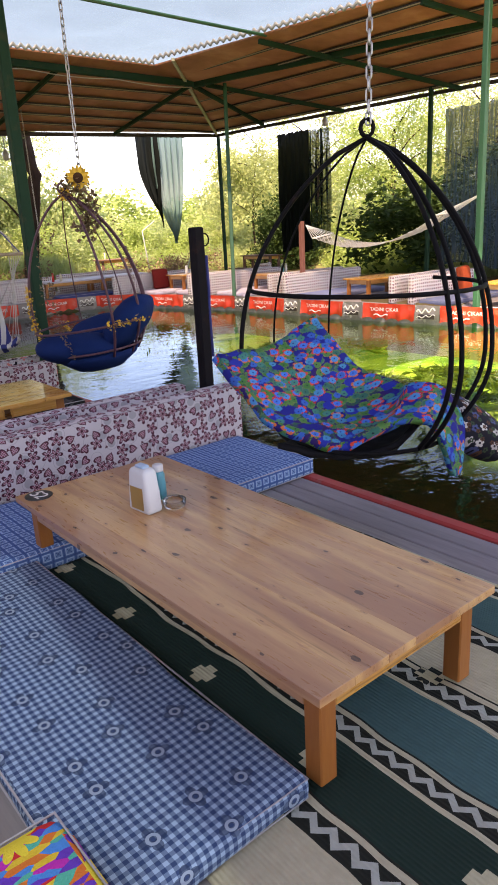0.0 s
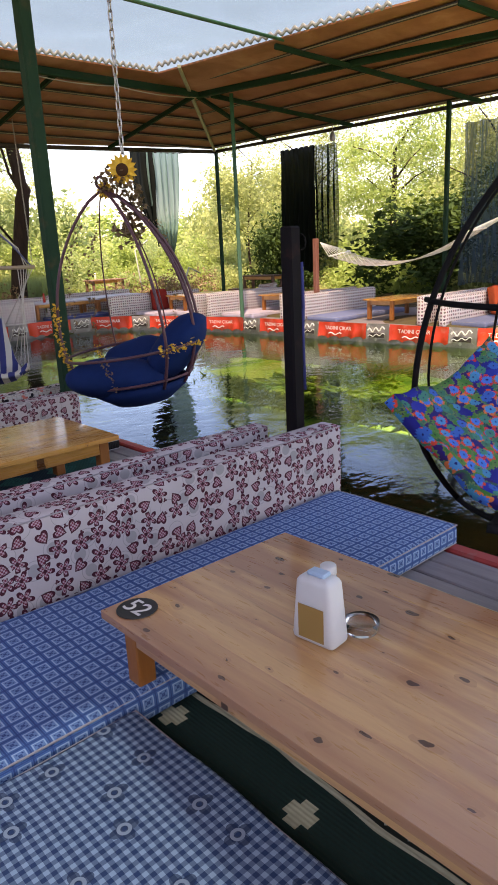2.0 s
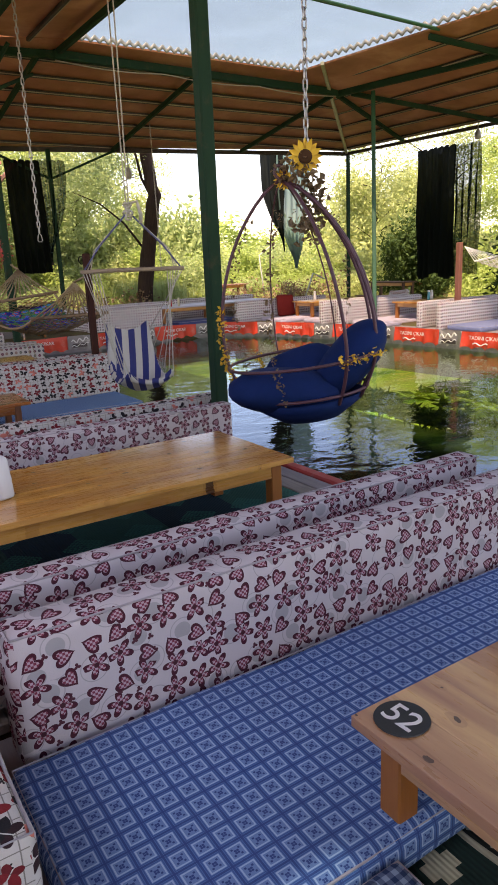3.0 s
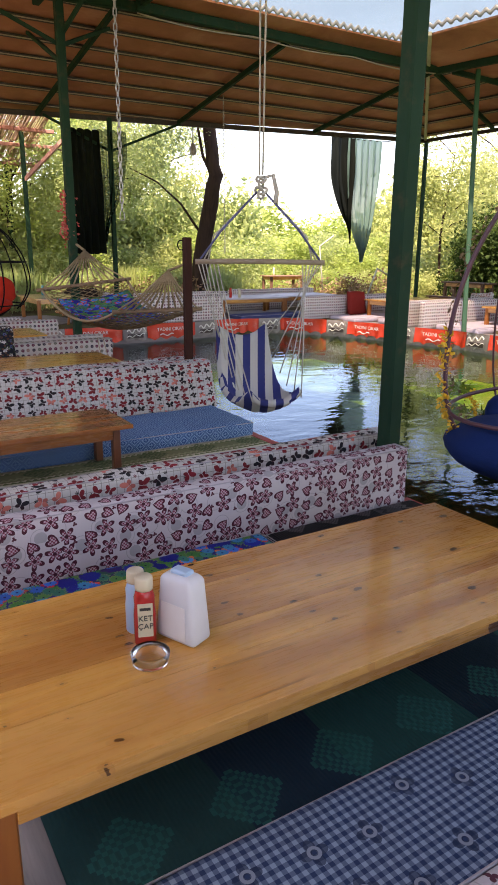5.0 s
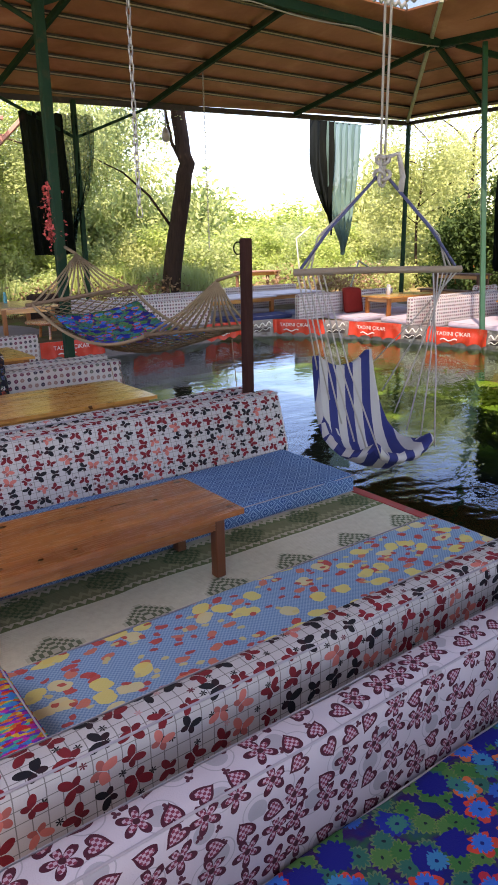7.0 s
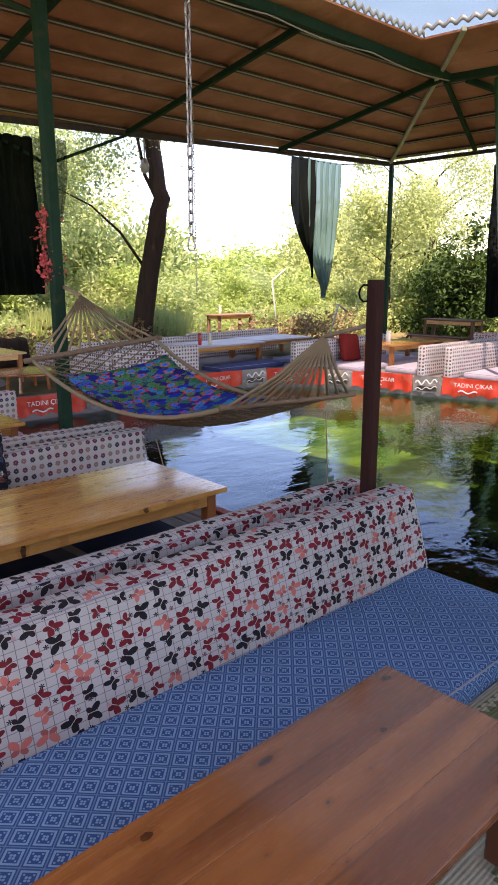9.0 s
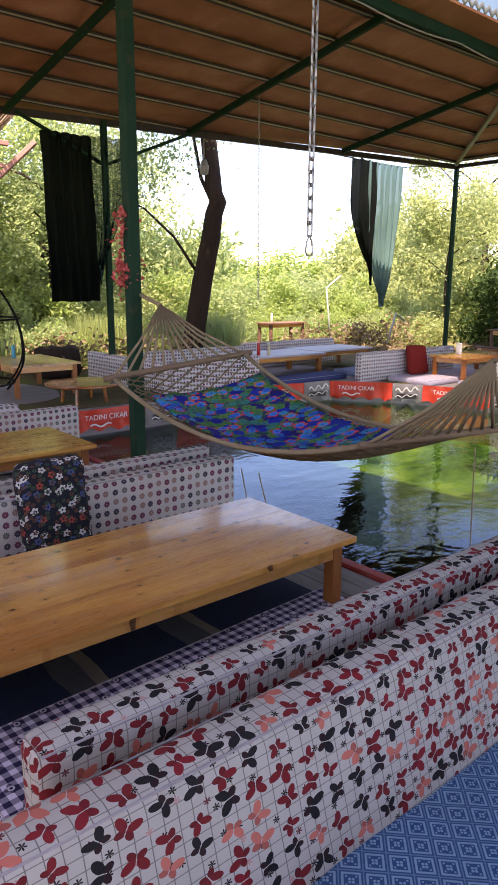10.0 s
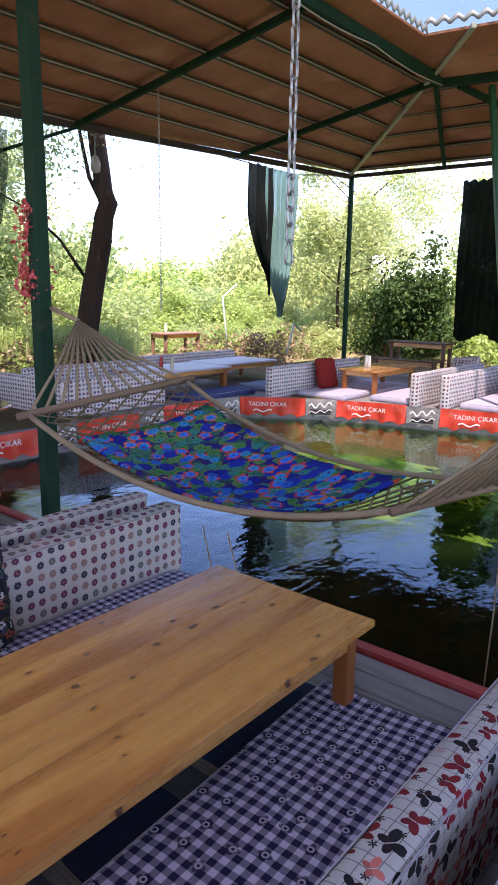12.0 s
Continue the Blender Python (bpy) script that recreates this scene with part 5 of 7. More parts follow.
def chain(a, b, label, size=0.05, end=False):
    global LINK
    a, b = Vector(a), Vector(b)
    if LINK is None:
        h, w = 0.36, 0.24
        pts = [(w * math.cos(t), 0, (h if math.sin(t) > 0 else -h) + w * math.sin(t)) for t in (math.pi * 2 * (k + 0.5) / 12 for k in range(12))]
        LINK = finish(tube(pts, 0.1, 6, closed=True), "link", M_STEEL, True)
    e = thing("chain", Matrix.Translation(b), label, "chain", "hanging chains")
    d = a - b
    n = max(2, int(d.length / (size * 0.98)))
    q = d.to_track_quat("Z", "Y").to_matrix().to_4x4()
    for i in range(n):
        part("link", LINK, M_STEEL, e, at=Matrix.Translation(d * ((i + 0.5) / n)) @ q @ pose(0, 0, 0, 0, 0, 90 * (i % 2)) @ Matrix.Diagonal((size, size, size, 1)))
    if end:
        pts = [(0.0, 0, 0.0), (0.02, 0, -0.03), (0.03, 0, -0.09), (0.018, 0, -0.11), (-0.018, 0, -0.11), (-0.03, 0, -0.09), (-0.02, 0, -0.03)]
        part("carabiner", tube(pts, 0.006, 6, closed=True), M_STEEL, e, "steel carabiner", True)
    return e


# ---- hanging egg chairs ----
def egg_chair(x, y, z0, h, r, mat, label, rz=0.0, tilt=0.0, ribs=(180, -52, -44, -12, 4, 100, 135), wire=0.016, mid=0.43, bowl=1.0, rim=1.0, low=0.86, arc=(0, 360)):
    """A dome of steel ribs from a top ring down to a seat bowl."""
    e = thing("hanging_chair", pose(x, y, z0, 0, tilt, rz), label, "hanging chair", "hanging chairs")

    def rib(t, a, k=1.0):
        rad = r * (math.sin(math.pi / 2 * (t / 0.65) ** 0.72) if t < 0.65 else math.cos((t - 0.65) / 0.35 * 1.1))
        zz = h * (1 - t)
        return (rad * math.cos(a), rad * math.sin(a), zz)
    part("top_ring", tube([(0.032 * math.cos(t), 0, h + 0.045 + 0.04 * math.sin(t)) for t in (k * 0.628 for k in range(10))], 0.011, 6, closed=True), mat, e, smooth=True)
    for i, deg in enumerate(ribs):
        a = math.radians(deg)
        part("rib", tube(curve_pts(lambda t: rib(t * 0.9, a), 22), wire if i < 5 else wire * 0.5, 7), mat, e, smooth=True)
    for t, w in ((mid, wire * 0.9), (low, wire * 0.9)):
        rr, zz = rib(t, 0)[0], rib(t, 0)[2]
        lo, hi = (radians(v) for v in (arc if t == mid else (0, 360)))
        whole = hi - lo > 6.28
        part("hoop", tube([(rr * math.cos(a), rr * math.sin(a), zz) for a in (lo + (hi - lo) * k / 28 for k in range(28 if whole else 29))], w, 7, closed=whole), mat, e, smooth=True)
    rr, zz = rib(0.88, 0)[0] * bowl, max(0.075, rib(0.88, 0)[2] * rim)
    part("seat_bowl", lathe([(0.02, 0.02), (rr * 0.55, 0.04), (rr * 0.9, zz * 0.7), (rr * 0.98, zz), (rr * 0.93, zz), (rr * 0.5, 0.07), (0.02, 0.05)], 24), M_BLUE if mat == M_PURPM else M_BLACKM, e, smooth=True)
    return e


def ball_cushion(name, m, sx, sy, sz, mat, label, category="cushion", seed=0):
    bm = bmesh.new()
    bmesh.ops.create_icosphere(bm, subdivisions=3, radius=1)
    for v in bm.verts:
        c = v.co
        p = Vector([math.copysign(abs(a) ** 0.7, a) for a in c])
        d = 1 + 0.05 * noise.noise(c * 2 + Vector((seed, 0, 0)))
        v.co = Vector((p.x * sx, p.y * sy, p.z * sz * (0.55 + 0.45 * (1 - (c.x ** 2 + c.y ** 2) ** 1.5)))) * d
    bm.normal_update()
    return solid(name, bm, mat, m, label, category, "", True, True)


# black chair with floral cloth
egg_chair(2.82, 2.36, 0.36, 1.66, 0.66, M_BLACKM, "black steel egg-shaped hanging chair over the pond", -40, 1, (180, -62, -56, -14, 0, 100, 135), 0.0125, bowl=0.45, rim=0.35, low=0.9, arc=(171, 400))
chain((2.97, 2.4, 4.68), (2.84, 2.33, 2.08), "grey steel chain holding a hanging chair", 0.052)
# folded cloth pad: a strip that falls from a high back over the seat
def drape(profile, width, thick, seed, fold=0.03):
    bm = bmesh.new()
    n, k = len(profile), 14
    rows = []
    for i, (u, z) in enumerate(profile):
        wd = width * (1.0 - 0.25 * abs(i / (n - 1) - 0.4))
        rows.append([bm.verts.new((u, wd * (j / k - 0.5), z + fold * noise.noise(Vector((u * 4 + seed, j * 0.6, z * 3))) + 0.1 * (2 * j / k - 1) ** 2)) for j in range(k + 1)])
    for A, B in zip(rows, rows[1:]):
        for j in range(k):
            bm.faces.new((A[j], A[j + 1], B[j + 1], B[j]))
    bmesh.ops.subdivide_edges(bm, edges=bm.edges[:], cuts=1, use_grid_fill=True)
    bmesh.ops.smooth_vert(bm, verts=bm.verts[:], factor=0.5, use_axis_x=True, use_axis_y=True, use_axis_z=True)
    bm.normal_update()
    ext = bmesh.ops.solidify(bm, geom=bm.faces[:], thickness=thick)
    bm.normal_update()
    return bm


def sling(near, far, thick, seed, sag=0.07, fold=0.03):
    """A padded cloth between two edge lines, sagging across its width."""
    bm = bmesh.new()

    def along(line, s):
        q = s * (len(line) - 1)
        k = min(int(q), len(line) - 2)
        p = [Vector(line[min(max(k + o, 0), len(line) - 1)]) for o in (-1, 0, 1, 2)]
        t = q - k
        return 0.5 * (2 * p[1] + (p[2] - p[0]) * t + (2 * p[0] - 5 * p[1] + 4 * p[2] - p[3]) * t * t + (3 * p[1] - p[0] - 3 * p[2] + p[3]) * t ** 3)
    n, k = 30, 16
    rows = []
    for i in range(n + 1):
        A, B = along(near, i / n), along(far, i / n)
        row = []
        for j in range(k + 1):
            p = A.lerp(B, j / k)
            p.z += fold * noise.noise(p * 5 + Vector((seed, 0, 0))) + 0.4 * fold * noise.noise(p * 14) - sag * (1 - (2 * j / k - 1) ** 2)
            row.append(bm.verts.new(p))
        rows.append(row)
    lay = bm.loops.layers.uv.verify()
    wide = (Vector(near[0]) - Vector(far[0])).length
    for i in range(n):
        for j in range(k):
            f = bm.faces.new((rows[i][j], rows[i][j + 1], rows[i + 1][j + 1], rows[i + 1][j]))
            for lp, (u, v) in zip(f.loops, ((i, j), (i, j + 1), (i + 1, j + 1), (i + 1, j))):
                lp[lay].uv = (1.1 * u / n, wide * v / k)
    bm.normal_update()
    bmesh.ops.solidify(bm, geom=bm.faces[:], thickness=thick)
    bm.normal_update()
    return bm


e = thing("chair_pad", Matrix.Identity(4), "bright blue and red floral cloth pad draped in the chair", "chair pad")
part("cover", sling([(2.1, 2.75, 0.99), (2.13, 2.55, 0.81), (2.18, 2.36, 0.64), (2.36, 2.2, 0.55), (2.5, 2.08, 0.57), (2.62, 1.98, 0.66)],
                    [(2.93, 2.84, 1.09), (2.92, 2.66, 0.93), (2.97, 2.5, 0.78), (3.02, 2.35, 0.74), (3.02, 2.2, 0.73), (2.92, 2.08, 0.76)], 0.05, 1), M_FLORAL2, e, smooth=True, uv=True)
part("tail", sling([(2.6, 2.02, 0.66), (2.76, 1.9, 0.64), (2.87, 1.87, 0.47), (2.95, 1.88, 0.34)], [(2.9, 2.1, 0.77), (3.02, 2.0, 0.76), (3.13, 1.94, 0.58), (3.1, 1.92, 0.3)], 0.03, 4, 0.02), M_FLORAL2, e, "loose hanging end of the cloth", True, True)
part("lining", sling([(2.22, 2.4, 0.53), (2.42, 2.18, 0.47), (2.68, 2.02, 0.5), (2.86, 1.98, 0.62)], [(2.9, 2.66, 0.62), (3.02, 2.45, 0.55), (3.12, 2.28, 0.58), (3.06, 2.1, 0.7)], 0.03, 7, 0.04), mat_cloth("black lining cloth", (0.012, 0.012, 0.014)), e, "black cloth lining under the pad", True)
ball_cushion("folded_cloth", pose(3.27, 1.98, 0.5, 0, 38, -40), 0.27, 0.14, 0.13, mat_floral_dark("dark worn print"), "dark bundled cloth at the chair rim", "cloth bundle", 3)
# blue cushioned chair with sunflowers
egg_chair(2.97, 5.67, 0.42, 1.58, 0.52, M_PURPM, "dull purple steel hanging chair wound with flower garlands", -36, -6, (176, 20, 8, -25, -60, 60, 110), 0.0115, 0.72)
chain((2.99, 5.68, 4.7), (2.97, 5.67, 2.06), "grey steel chain holding a hanging chair", 0.055)
ball_cushion("chair_cushion", pose(2.8, 5.74, 0.65, -6, 3, -36), 0.38, 0.35, 0.15, M_BLUE, "round navy blue seat cushion in the hanging chair", seed=4)
ball_cushion("chair_cushion", pose(3.22, 5.54, 0.85, -6, -48, -36), 0.31, 0.33, 0.15, M_BLUE, "navy blue back cushion in the hanging chair", seed=5)
ball_cushion("chair_cushion", pose(3.05, 5.86, 0.74, 26, -15, -36), 0.27, 0.26, 0.11, M_BLUE, "navy blue side cushion in the hanging chair", seed=6)


def sunflower(m, s, label):
    e = thing("sunflower", m, label, "artificial flower", "artificial flowers")
    part("centre", lathe([(0.02 * s, 0), (0.05 * s, 0.004), (0.046 * s, 0.018), (0.01 * s, 0.026)], 14), M_CENTRE, e, smooth=True)
    pet = bmesh.new()
    vs = [pet.verts.new(c) for c in ((0.04 * s, -0.012 * s, 0.004), (0.085 * s, -0.02 * s, 0.016), (0.125 * s, 0, 0.006), (0.085 * s, 0.02 * s, 0.016), (0.04 * s, 0.012 * s, 0.004), (0.082 * s, 0, 0.022))]
    for a, b in ((0, 1), (1, 2), (2, 3), (3, 4), (4, 0)):
        pet.faces.new((vs[a], vs[b], vs[5]))
    me = finish(pet, "petal", M_YELLOW, True)
    for i in range(16):
        part("petal", me, M_YELLOW, e, at=pose(0, 0, 0.003 * (i % 2), 0, -8 + 14 * (i % 2), 22.5 * i))
    return e


sunflower(look((2.93, 5.63, 2.11), (0.2, 2.0, 1.6)) @ pose(0, 0, 0, 180, 0, 0) @ pose(0, 0, 0, 180), 0.88, "large yellow artificial sunflower on the chair top")
sunflower(look((2.84, 5.74, 1.99), (0.6, 3.2, 2.3)), 0.55, "small drooping artificial sunflower on the chair top")


def leaf_cloud(n, size, centres, spread, mat, name, length=2.0, seed=0, droop=0.0, flat=False):
    """Many small four-cornered leaves round the given centres, as one mesh."""
    rg = np.random.RandomState(seed)
    c = np.asarray(centres, float)
    pos = c[rg.randint(0, len(c), n)] + rg.normal(0, 1, (n, 3)) * np.asarray(spread)
    d = rg.normal(0, 1, (n, 3))
    d[:, 2] = d[:, 2] * (0.3 if flat else 0.8) - droop
    d /= np.linalg.norm(d, axis=1)[:, None]
    w = np.cross(d, rg.normal(0, 1, (n, 3)))
    w /= np.linalg.norm(w, axis=1)[:, None] + 1e-9
    s = size * rg.uniform(0.6, 1.4, (n, 1))
    bend = np.cross(d, w) * s * 0.15
    v = np.stack([pos - d * s * length / 2, pos + w * s * 0.5 + bend, pos + d * s * length / 2, pos - w * s * 0.5 + bend], 1).reshape(-1, 3)
    me = bpy.data.meshes.new(name)
    me.from_pydata(v.tolist(), [], np.arange(4 * n).reshape(-1, 4).tolist())
    me.materials.append(mat)
    return me


def mesh_thing(name, me, m, label, category, group="", kind=""):
    ob = new(name, me)
    ob.matrix_world = m
    return tagged(ob, label, category, group, kind)


mesh_thing("garland", leaf_cloud(420, 0.03, [(0, 0, 0), (0.05, 0.02, -0.1), (0.08, 0.0, -0.22), (-0.08, 0.05, 0.02), (0.02, 0, -0.32)], (0.05, 0.05, 0.05), M_DRY, "garland", 1.5, 3), pose(2.95, 5.66, 2.02), "brown and red dried flower bunch under the sunflowers", "garland", "garlands", "stuff")
CHAIR = pose(2.97, 5.67, 0.42, 0, -6, -36)


def rim_point(t, deg):
    """A place on the purple chair's dome: t from the top ring down, deg round it."""
    rad = 0.53 * (math.sin(math.pi / 2 * (t / 0.65) ** 0.72) if t < 0.65 else math.cos((t - 0.65) / 0.35 * 1.1))
    return tuple(CHAIR @ Vector((rad * math.cos(radians(deg)), rad * math.sin(radians(deg)), 1.58 * (1 - t))))


for n, cen, spread in ((300, [rim_point(0.48 + 0.02 * i, 176) for i in range(21)], 0.014), (60, [rim_point(0.72, -64 + 4 * i) for i in range(6)], 0.013), (50, [rim_point(0.72, -35 + 5 * i) for i in range(9)], 0.012), (60, [rim_point(0.72 + 0.012 * i, 176 - 48) for i in range(8)], 0.012)):
    mesh_thing("garland", leaf_cloud(n, 0.017, cen, (spread, spread, spread * 1.4), M_YELLOW, "garland", 1.6, n), Matrix.Identity(4), "thin yellow flower garland wound round the chair", "garland", "garlands", "stuff")
for a in (60, 150, 245):
    cen = [(0.6 * math.sin(t) * math.cos(radians(a)), 0.6 * math.sin(t) * math.sin(radians(a)), 0.42 + 1.58 * (0.5 + 0.5 * math.cos(t))) for t in (0.8 + 0.07 * i for i in range(24))]
    mesh_thing("garland", leaf_cloud(160, 0.016, cen, (0.015, 0.015, 0.015), M_DRY, "garland", 1.6, a), pose(2.97, 5.67, 0, 0, 0, -36), "thin dried garland wound along a chair rib", "garland", "garlands", "stuff")
mesh_thing("flower_garland", leaf_cloud(500, 0.035, [(0, 0, 0), (0.02, 0.0, 0.12), (0, 0.02, 0.3), (0.0, 0, 0.5), (-0.04, 0, 0.1), (-0.03, 0, 0.45)], (0.045, 0.045, 0.06), M_PINKF, "flower_garland", 1.2, 8), pose(3.04, 13.55, 1.72), "coral artificial flowers tied round a green post", "garland", "garlands", "stuff")

# striped rope chair
e = thing("rope_swing_chair", pose(2.93, 8.37, 0.0, 0, 0, -29.7), "rope swing chair with a wooden bar and striped cloth", "swing chair")
part("bar", tube([(-0.5, 0, 1.47), (-0.25, 0, 1.475), (0, 0, 1.475), (0.5, 0, 1.47)], 0.02, 10), mat_wood("bare pale wood", (0.34, 0.27, 0.17), (0.25, 0.18, 0.1), 0.6, 0, False), e, "pale wooden spreader bar", True)
for s in (-1, 1):
    for k in range(3):
        part("rope", tube([(0.03 * s, 0, 1.98), (s * (0.3 + 0.03 * k), 0.01 * k, 1.7 - 0.02 * k), (s * (0.46 - 0.03 * k), 0, 1.49)], 0.006 if k else 0.009, 6), M_ROPEW if k else mat_cloth("blue rope", (0.11, 0.12, 0.22)), e, smooth=True)
    for k in range(6):
        f = k / 5
        back, front = (Vector((-0.32, 0.15, 0.86)), Vector((-0.06, -0.38, 0.44))) if s < 0 else (Vector((0.08, 0.35, 0.86)), Vector((0.33, -0.18, 0.44)))
        low = back.lerp(front, f)
        low.z -= 0.12 * math.sin(f * 3.14)
        part("rope", tube([(s * (0.48 - 0.03 * k), 0, 1.46), Vector((s * (0.46 - 0.02 * k), 0, 1.46)).lerp(low, 0.5) + Vector((0, 0, -0.02)), low], 0.005, 5), M_ROPEW, e, smooth=True)
for kz, ks in ((1.98, 0.016), (2.06, 0.013)):
    part("knot", tube([(ks * (math.sin(t) + 2 * math.sin(2 * t)), -ks * math.sin(3 * t), kz + ks * (math.cos(t) - 2 * math.cos(2 * t))) for t in (k * 0.21 for k in range(30))], 0.011, 6, closed=True), M_ROPEW, e, "white rope knot", True)
part("tassel", tube([(0.02, 0, 2.08), (0.09, 0, 2.1), (0.12, 0, 1.98), (0.11, 0, 1.9)], 0.014, 6, taper=0.02), M_ROPEW, e, "frayed rope end", True)
for k in (-1, 1):
    part("hanging_rope", tube([(0.012 * k, 0, 2.1), (0.03 * k, 0, 4.66)], 0.007, 6), M_ROPEW, e, smooth=True)
seatp = drape([(0.28, 0.95), (0.25, 0.78), (0.21, 0.6), (0.13, 0.46), (0.0, 0.4), (-0.15, 0.42), (-0.27, 0.5), (-0.31, 0.46)], 0.5, 0.05, 3, 0.02)
bmesh.ops.rotate(seatp, cent=(0, 0, 0), matrix=Matrix.Rotation(radians(116), 3, "Z"), verts=seatp.verts)
bmesh.ops.translate(seatp, vec=(0, 0, -0.06), verts=seatp.verts)
part("seat_cloth", seatp, M_STRIPE, e, "blue and white striped cloth seat", True, True)

# hammock
HA, HB = Vector((3.1, 13.45, 1.62)), Vector((2.97, 9.76, 1.43))
e = thing("hammock", Matrix.Identity(4), "natural rope hammock with wooden spreader bars", "hammock", "hammocks")
A0, A1, B0, B1 = Vector((2.35, 12.6, 1.06)), Vector((3.42, 12.45, 1.18)), Vector((2.5, 10.4, 0.95)), Vector((3.3, 10.15, 0.97))
WB = mat_wood("worn hammock bar", (0.26, 0.17, 0.09), (0.14, 0.09, 0.05), 0.7, 0, False)
part("spreader_bar", tube([A0 + (A0 - A1) * 0.06, A0.lerp(A1, 0.5), A1 + (A1 - A0) * 0.06], 0.022, 8), WB, e, "worn wooden spreader bar", True)
part("spreader_bar", tube([B0 + (B0 - B1) * 0.05, B0.lerp(B1, 0.5), B1 + (B1 - B0) * 0.05], 0.02, 8), WB, e, "worn wooden spreader bar", True)
KA, KB = HA + Vector((0.02, -0.28, -0.08)), HB + Vector((-0.06, 0.26, -0.07))
for P0, P1, K in ((A0, A1, KA), (B0, B1, KB)):
    for i in range(12):
        q = P0.lerp(P1, i / 11)
        part("cord", tube([K, K.lerp(q, 0.5) + Vector((0, 0, -0.03)), q], 0.0105, 5), M_ROPE, e, smooth=True)
part("end_loop", tube([KA, HA.lerp(KA, 0.4), HA], 0.018, 6), M_ROPE, e, smooth=True)
part("end_loop", tube([KB, HB.lerp(KB, 0.4), HB], 0.012, 6), M_ROPE, e, smooth=True)


def bed(u, v):
    p = A0.lerp(A1, v).lerp(B0.lerp(B1, v), u)
    p.z -= 0.215 * (1 - (2 * u - 1) ** 2) + 0.14 * (1 - (2 * v - 1) ** 2) * (1 - (2 * u - 1) ** 2)
    return p


net = bmesh.new()
for i in range(17):
    for sgn in (1, -1):
        pts = []
        for j in range(25):
            u = j / 24
            ph = (i / 8 + sgn * u * 4.0) % 2
            pts.append(bed(u, ph if ph <= 1 else 2 - ph))
        tube(pts, 0.006, 4, net)
tagged(part("net", net, M_ROPE, e, "knotted rope net", True), kind="stuff")
for v in (0, 1):
    part("edge_rope", tube(curve_pts(lambda u: bed(u, v), 20), 0.016, 6), M_ROPE, e, smooth=True)
bm = bmesh.new()
rows = [[bm.verts.new(bed(0.13 + (0.49 + 0.12 * j / 14) * i / 24, 0.08 + 0.85 * j / 14) + Vector((0, 0, 0.022 + 0.02 * noise.noise(Vector((i * 0.4, j * 0.5, 2)))))) for j in range(15)] for i in range(25)]
for A, B in zip(rows, rows[1:]):
    for j in range(14):
        bm.faces.new((A[j], A[j + 1], B[j + 1], B[j]))
bm.normal_update()
ob = solid("hammock_blanket", bm, M_FLORAL, Matrix.Identity(4), "bright blue floral blanket lying in the hammock", "blanket", smooth=True, uv=True)
ob.modifiers.new("thick", "SOLIDIFY").thickness = 0.012
for a, b in (((2.7, 11.6, 0.55), (2.72, 11.5, 0.02)), ((2.72, 11.45, 0.55), (2.78, 11.35, 0.0)), ((3.2, 10.25, 0.86), (3.3, 10.3, -0.22))):
    solid("loose_cord", tube([a, Vector(a).lerp(Vector(b), 0.5) + Vector((0.02, 0, -0.02)), b], 0.004, 5), M_ROPE, Matrix.Identity(4), "thin loose cord hanging from the hammock", "cord", "loose cords", True)
chain((2.96, 11.28, 4.79), (2.95, 11.28, 1.98), "free-hanging steel chain with a carabiner", 0.07, True)
chain((7.44, 17.0, 4.62), (7.5, 17.05, 1.5), "thin steel chain hanging from the far roof", 0.05)


# ---- far bank: decks and banner ----
bm = bmesh.new()
outer = [(2.2, 19.6), (11.0, 19.6), (13.6, 18.2), (14.4, 12.0), (14.9, 3.0), (15.2, -4.0)]
poly = SHORE + outer[::-1]
top = [bm.verts.new((x + (0.02 if i < len(SHORE) else 0), y + 0.02, DECK_Z - 0.02)) for i, (x, y) in enumerate(poly)]
low = [bm.verts.new((v.co.x, v.co.y, -0.9)) for v in top]
bm.faces.new(top[::-1])
for i in range(len(top)):
    j = (i + 1) % len(top)
    bm.faces.new((top[i], top[j], low[j], low[i]))
bmesh.ops.triangulate(bm, faces=[f for f in bm.faces if len(f.verts) > 4])
structure("far_deck", bm, mat_wood("weathered far deck", (0.34, 0.31, 0.29), (0.2, 0.18, 0.17), 0.8, 0, False, 0.4), "weathered timber deck along the far side of the pond", "deck")


def shore_point(d):
    """The place d metres along the deck edge, and the way on."""
    for (xa, ya), (xb, yb) in zip(SHORE, SHORE[1:]):
        ln = math.hypot(xb - xa, yb - ya)
        if d <= ln:
            return Vector((xa, ya, 0)).lerp(Vector((xb, yb, 0)), d / ln), Vector((xb - xa, yb - ya, 0)).normalized()
        d -= ln
    return Vector((*SHORE[-1], 0)), Vector((0, -1, 0))


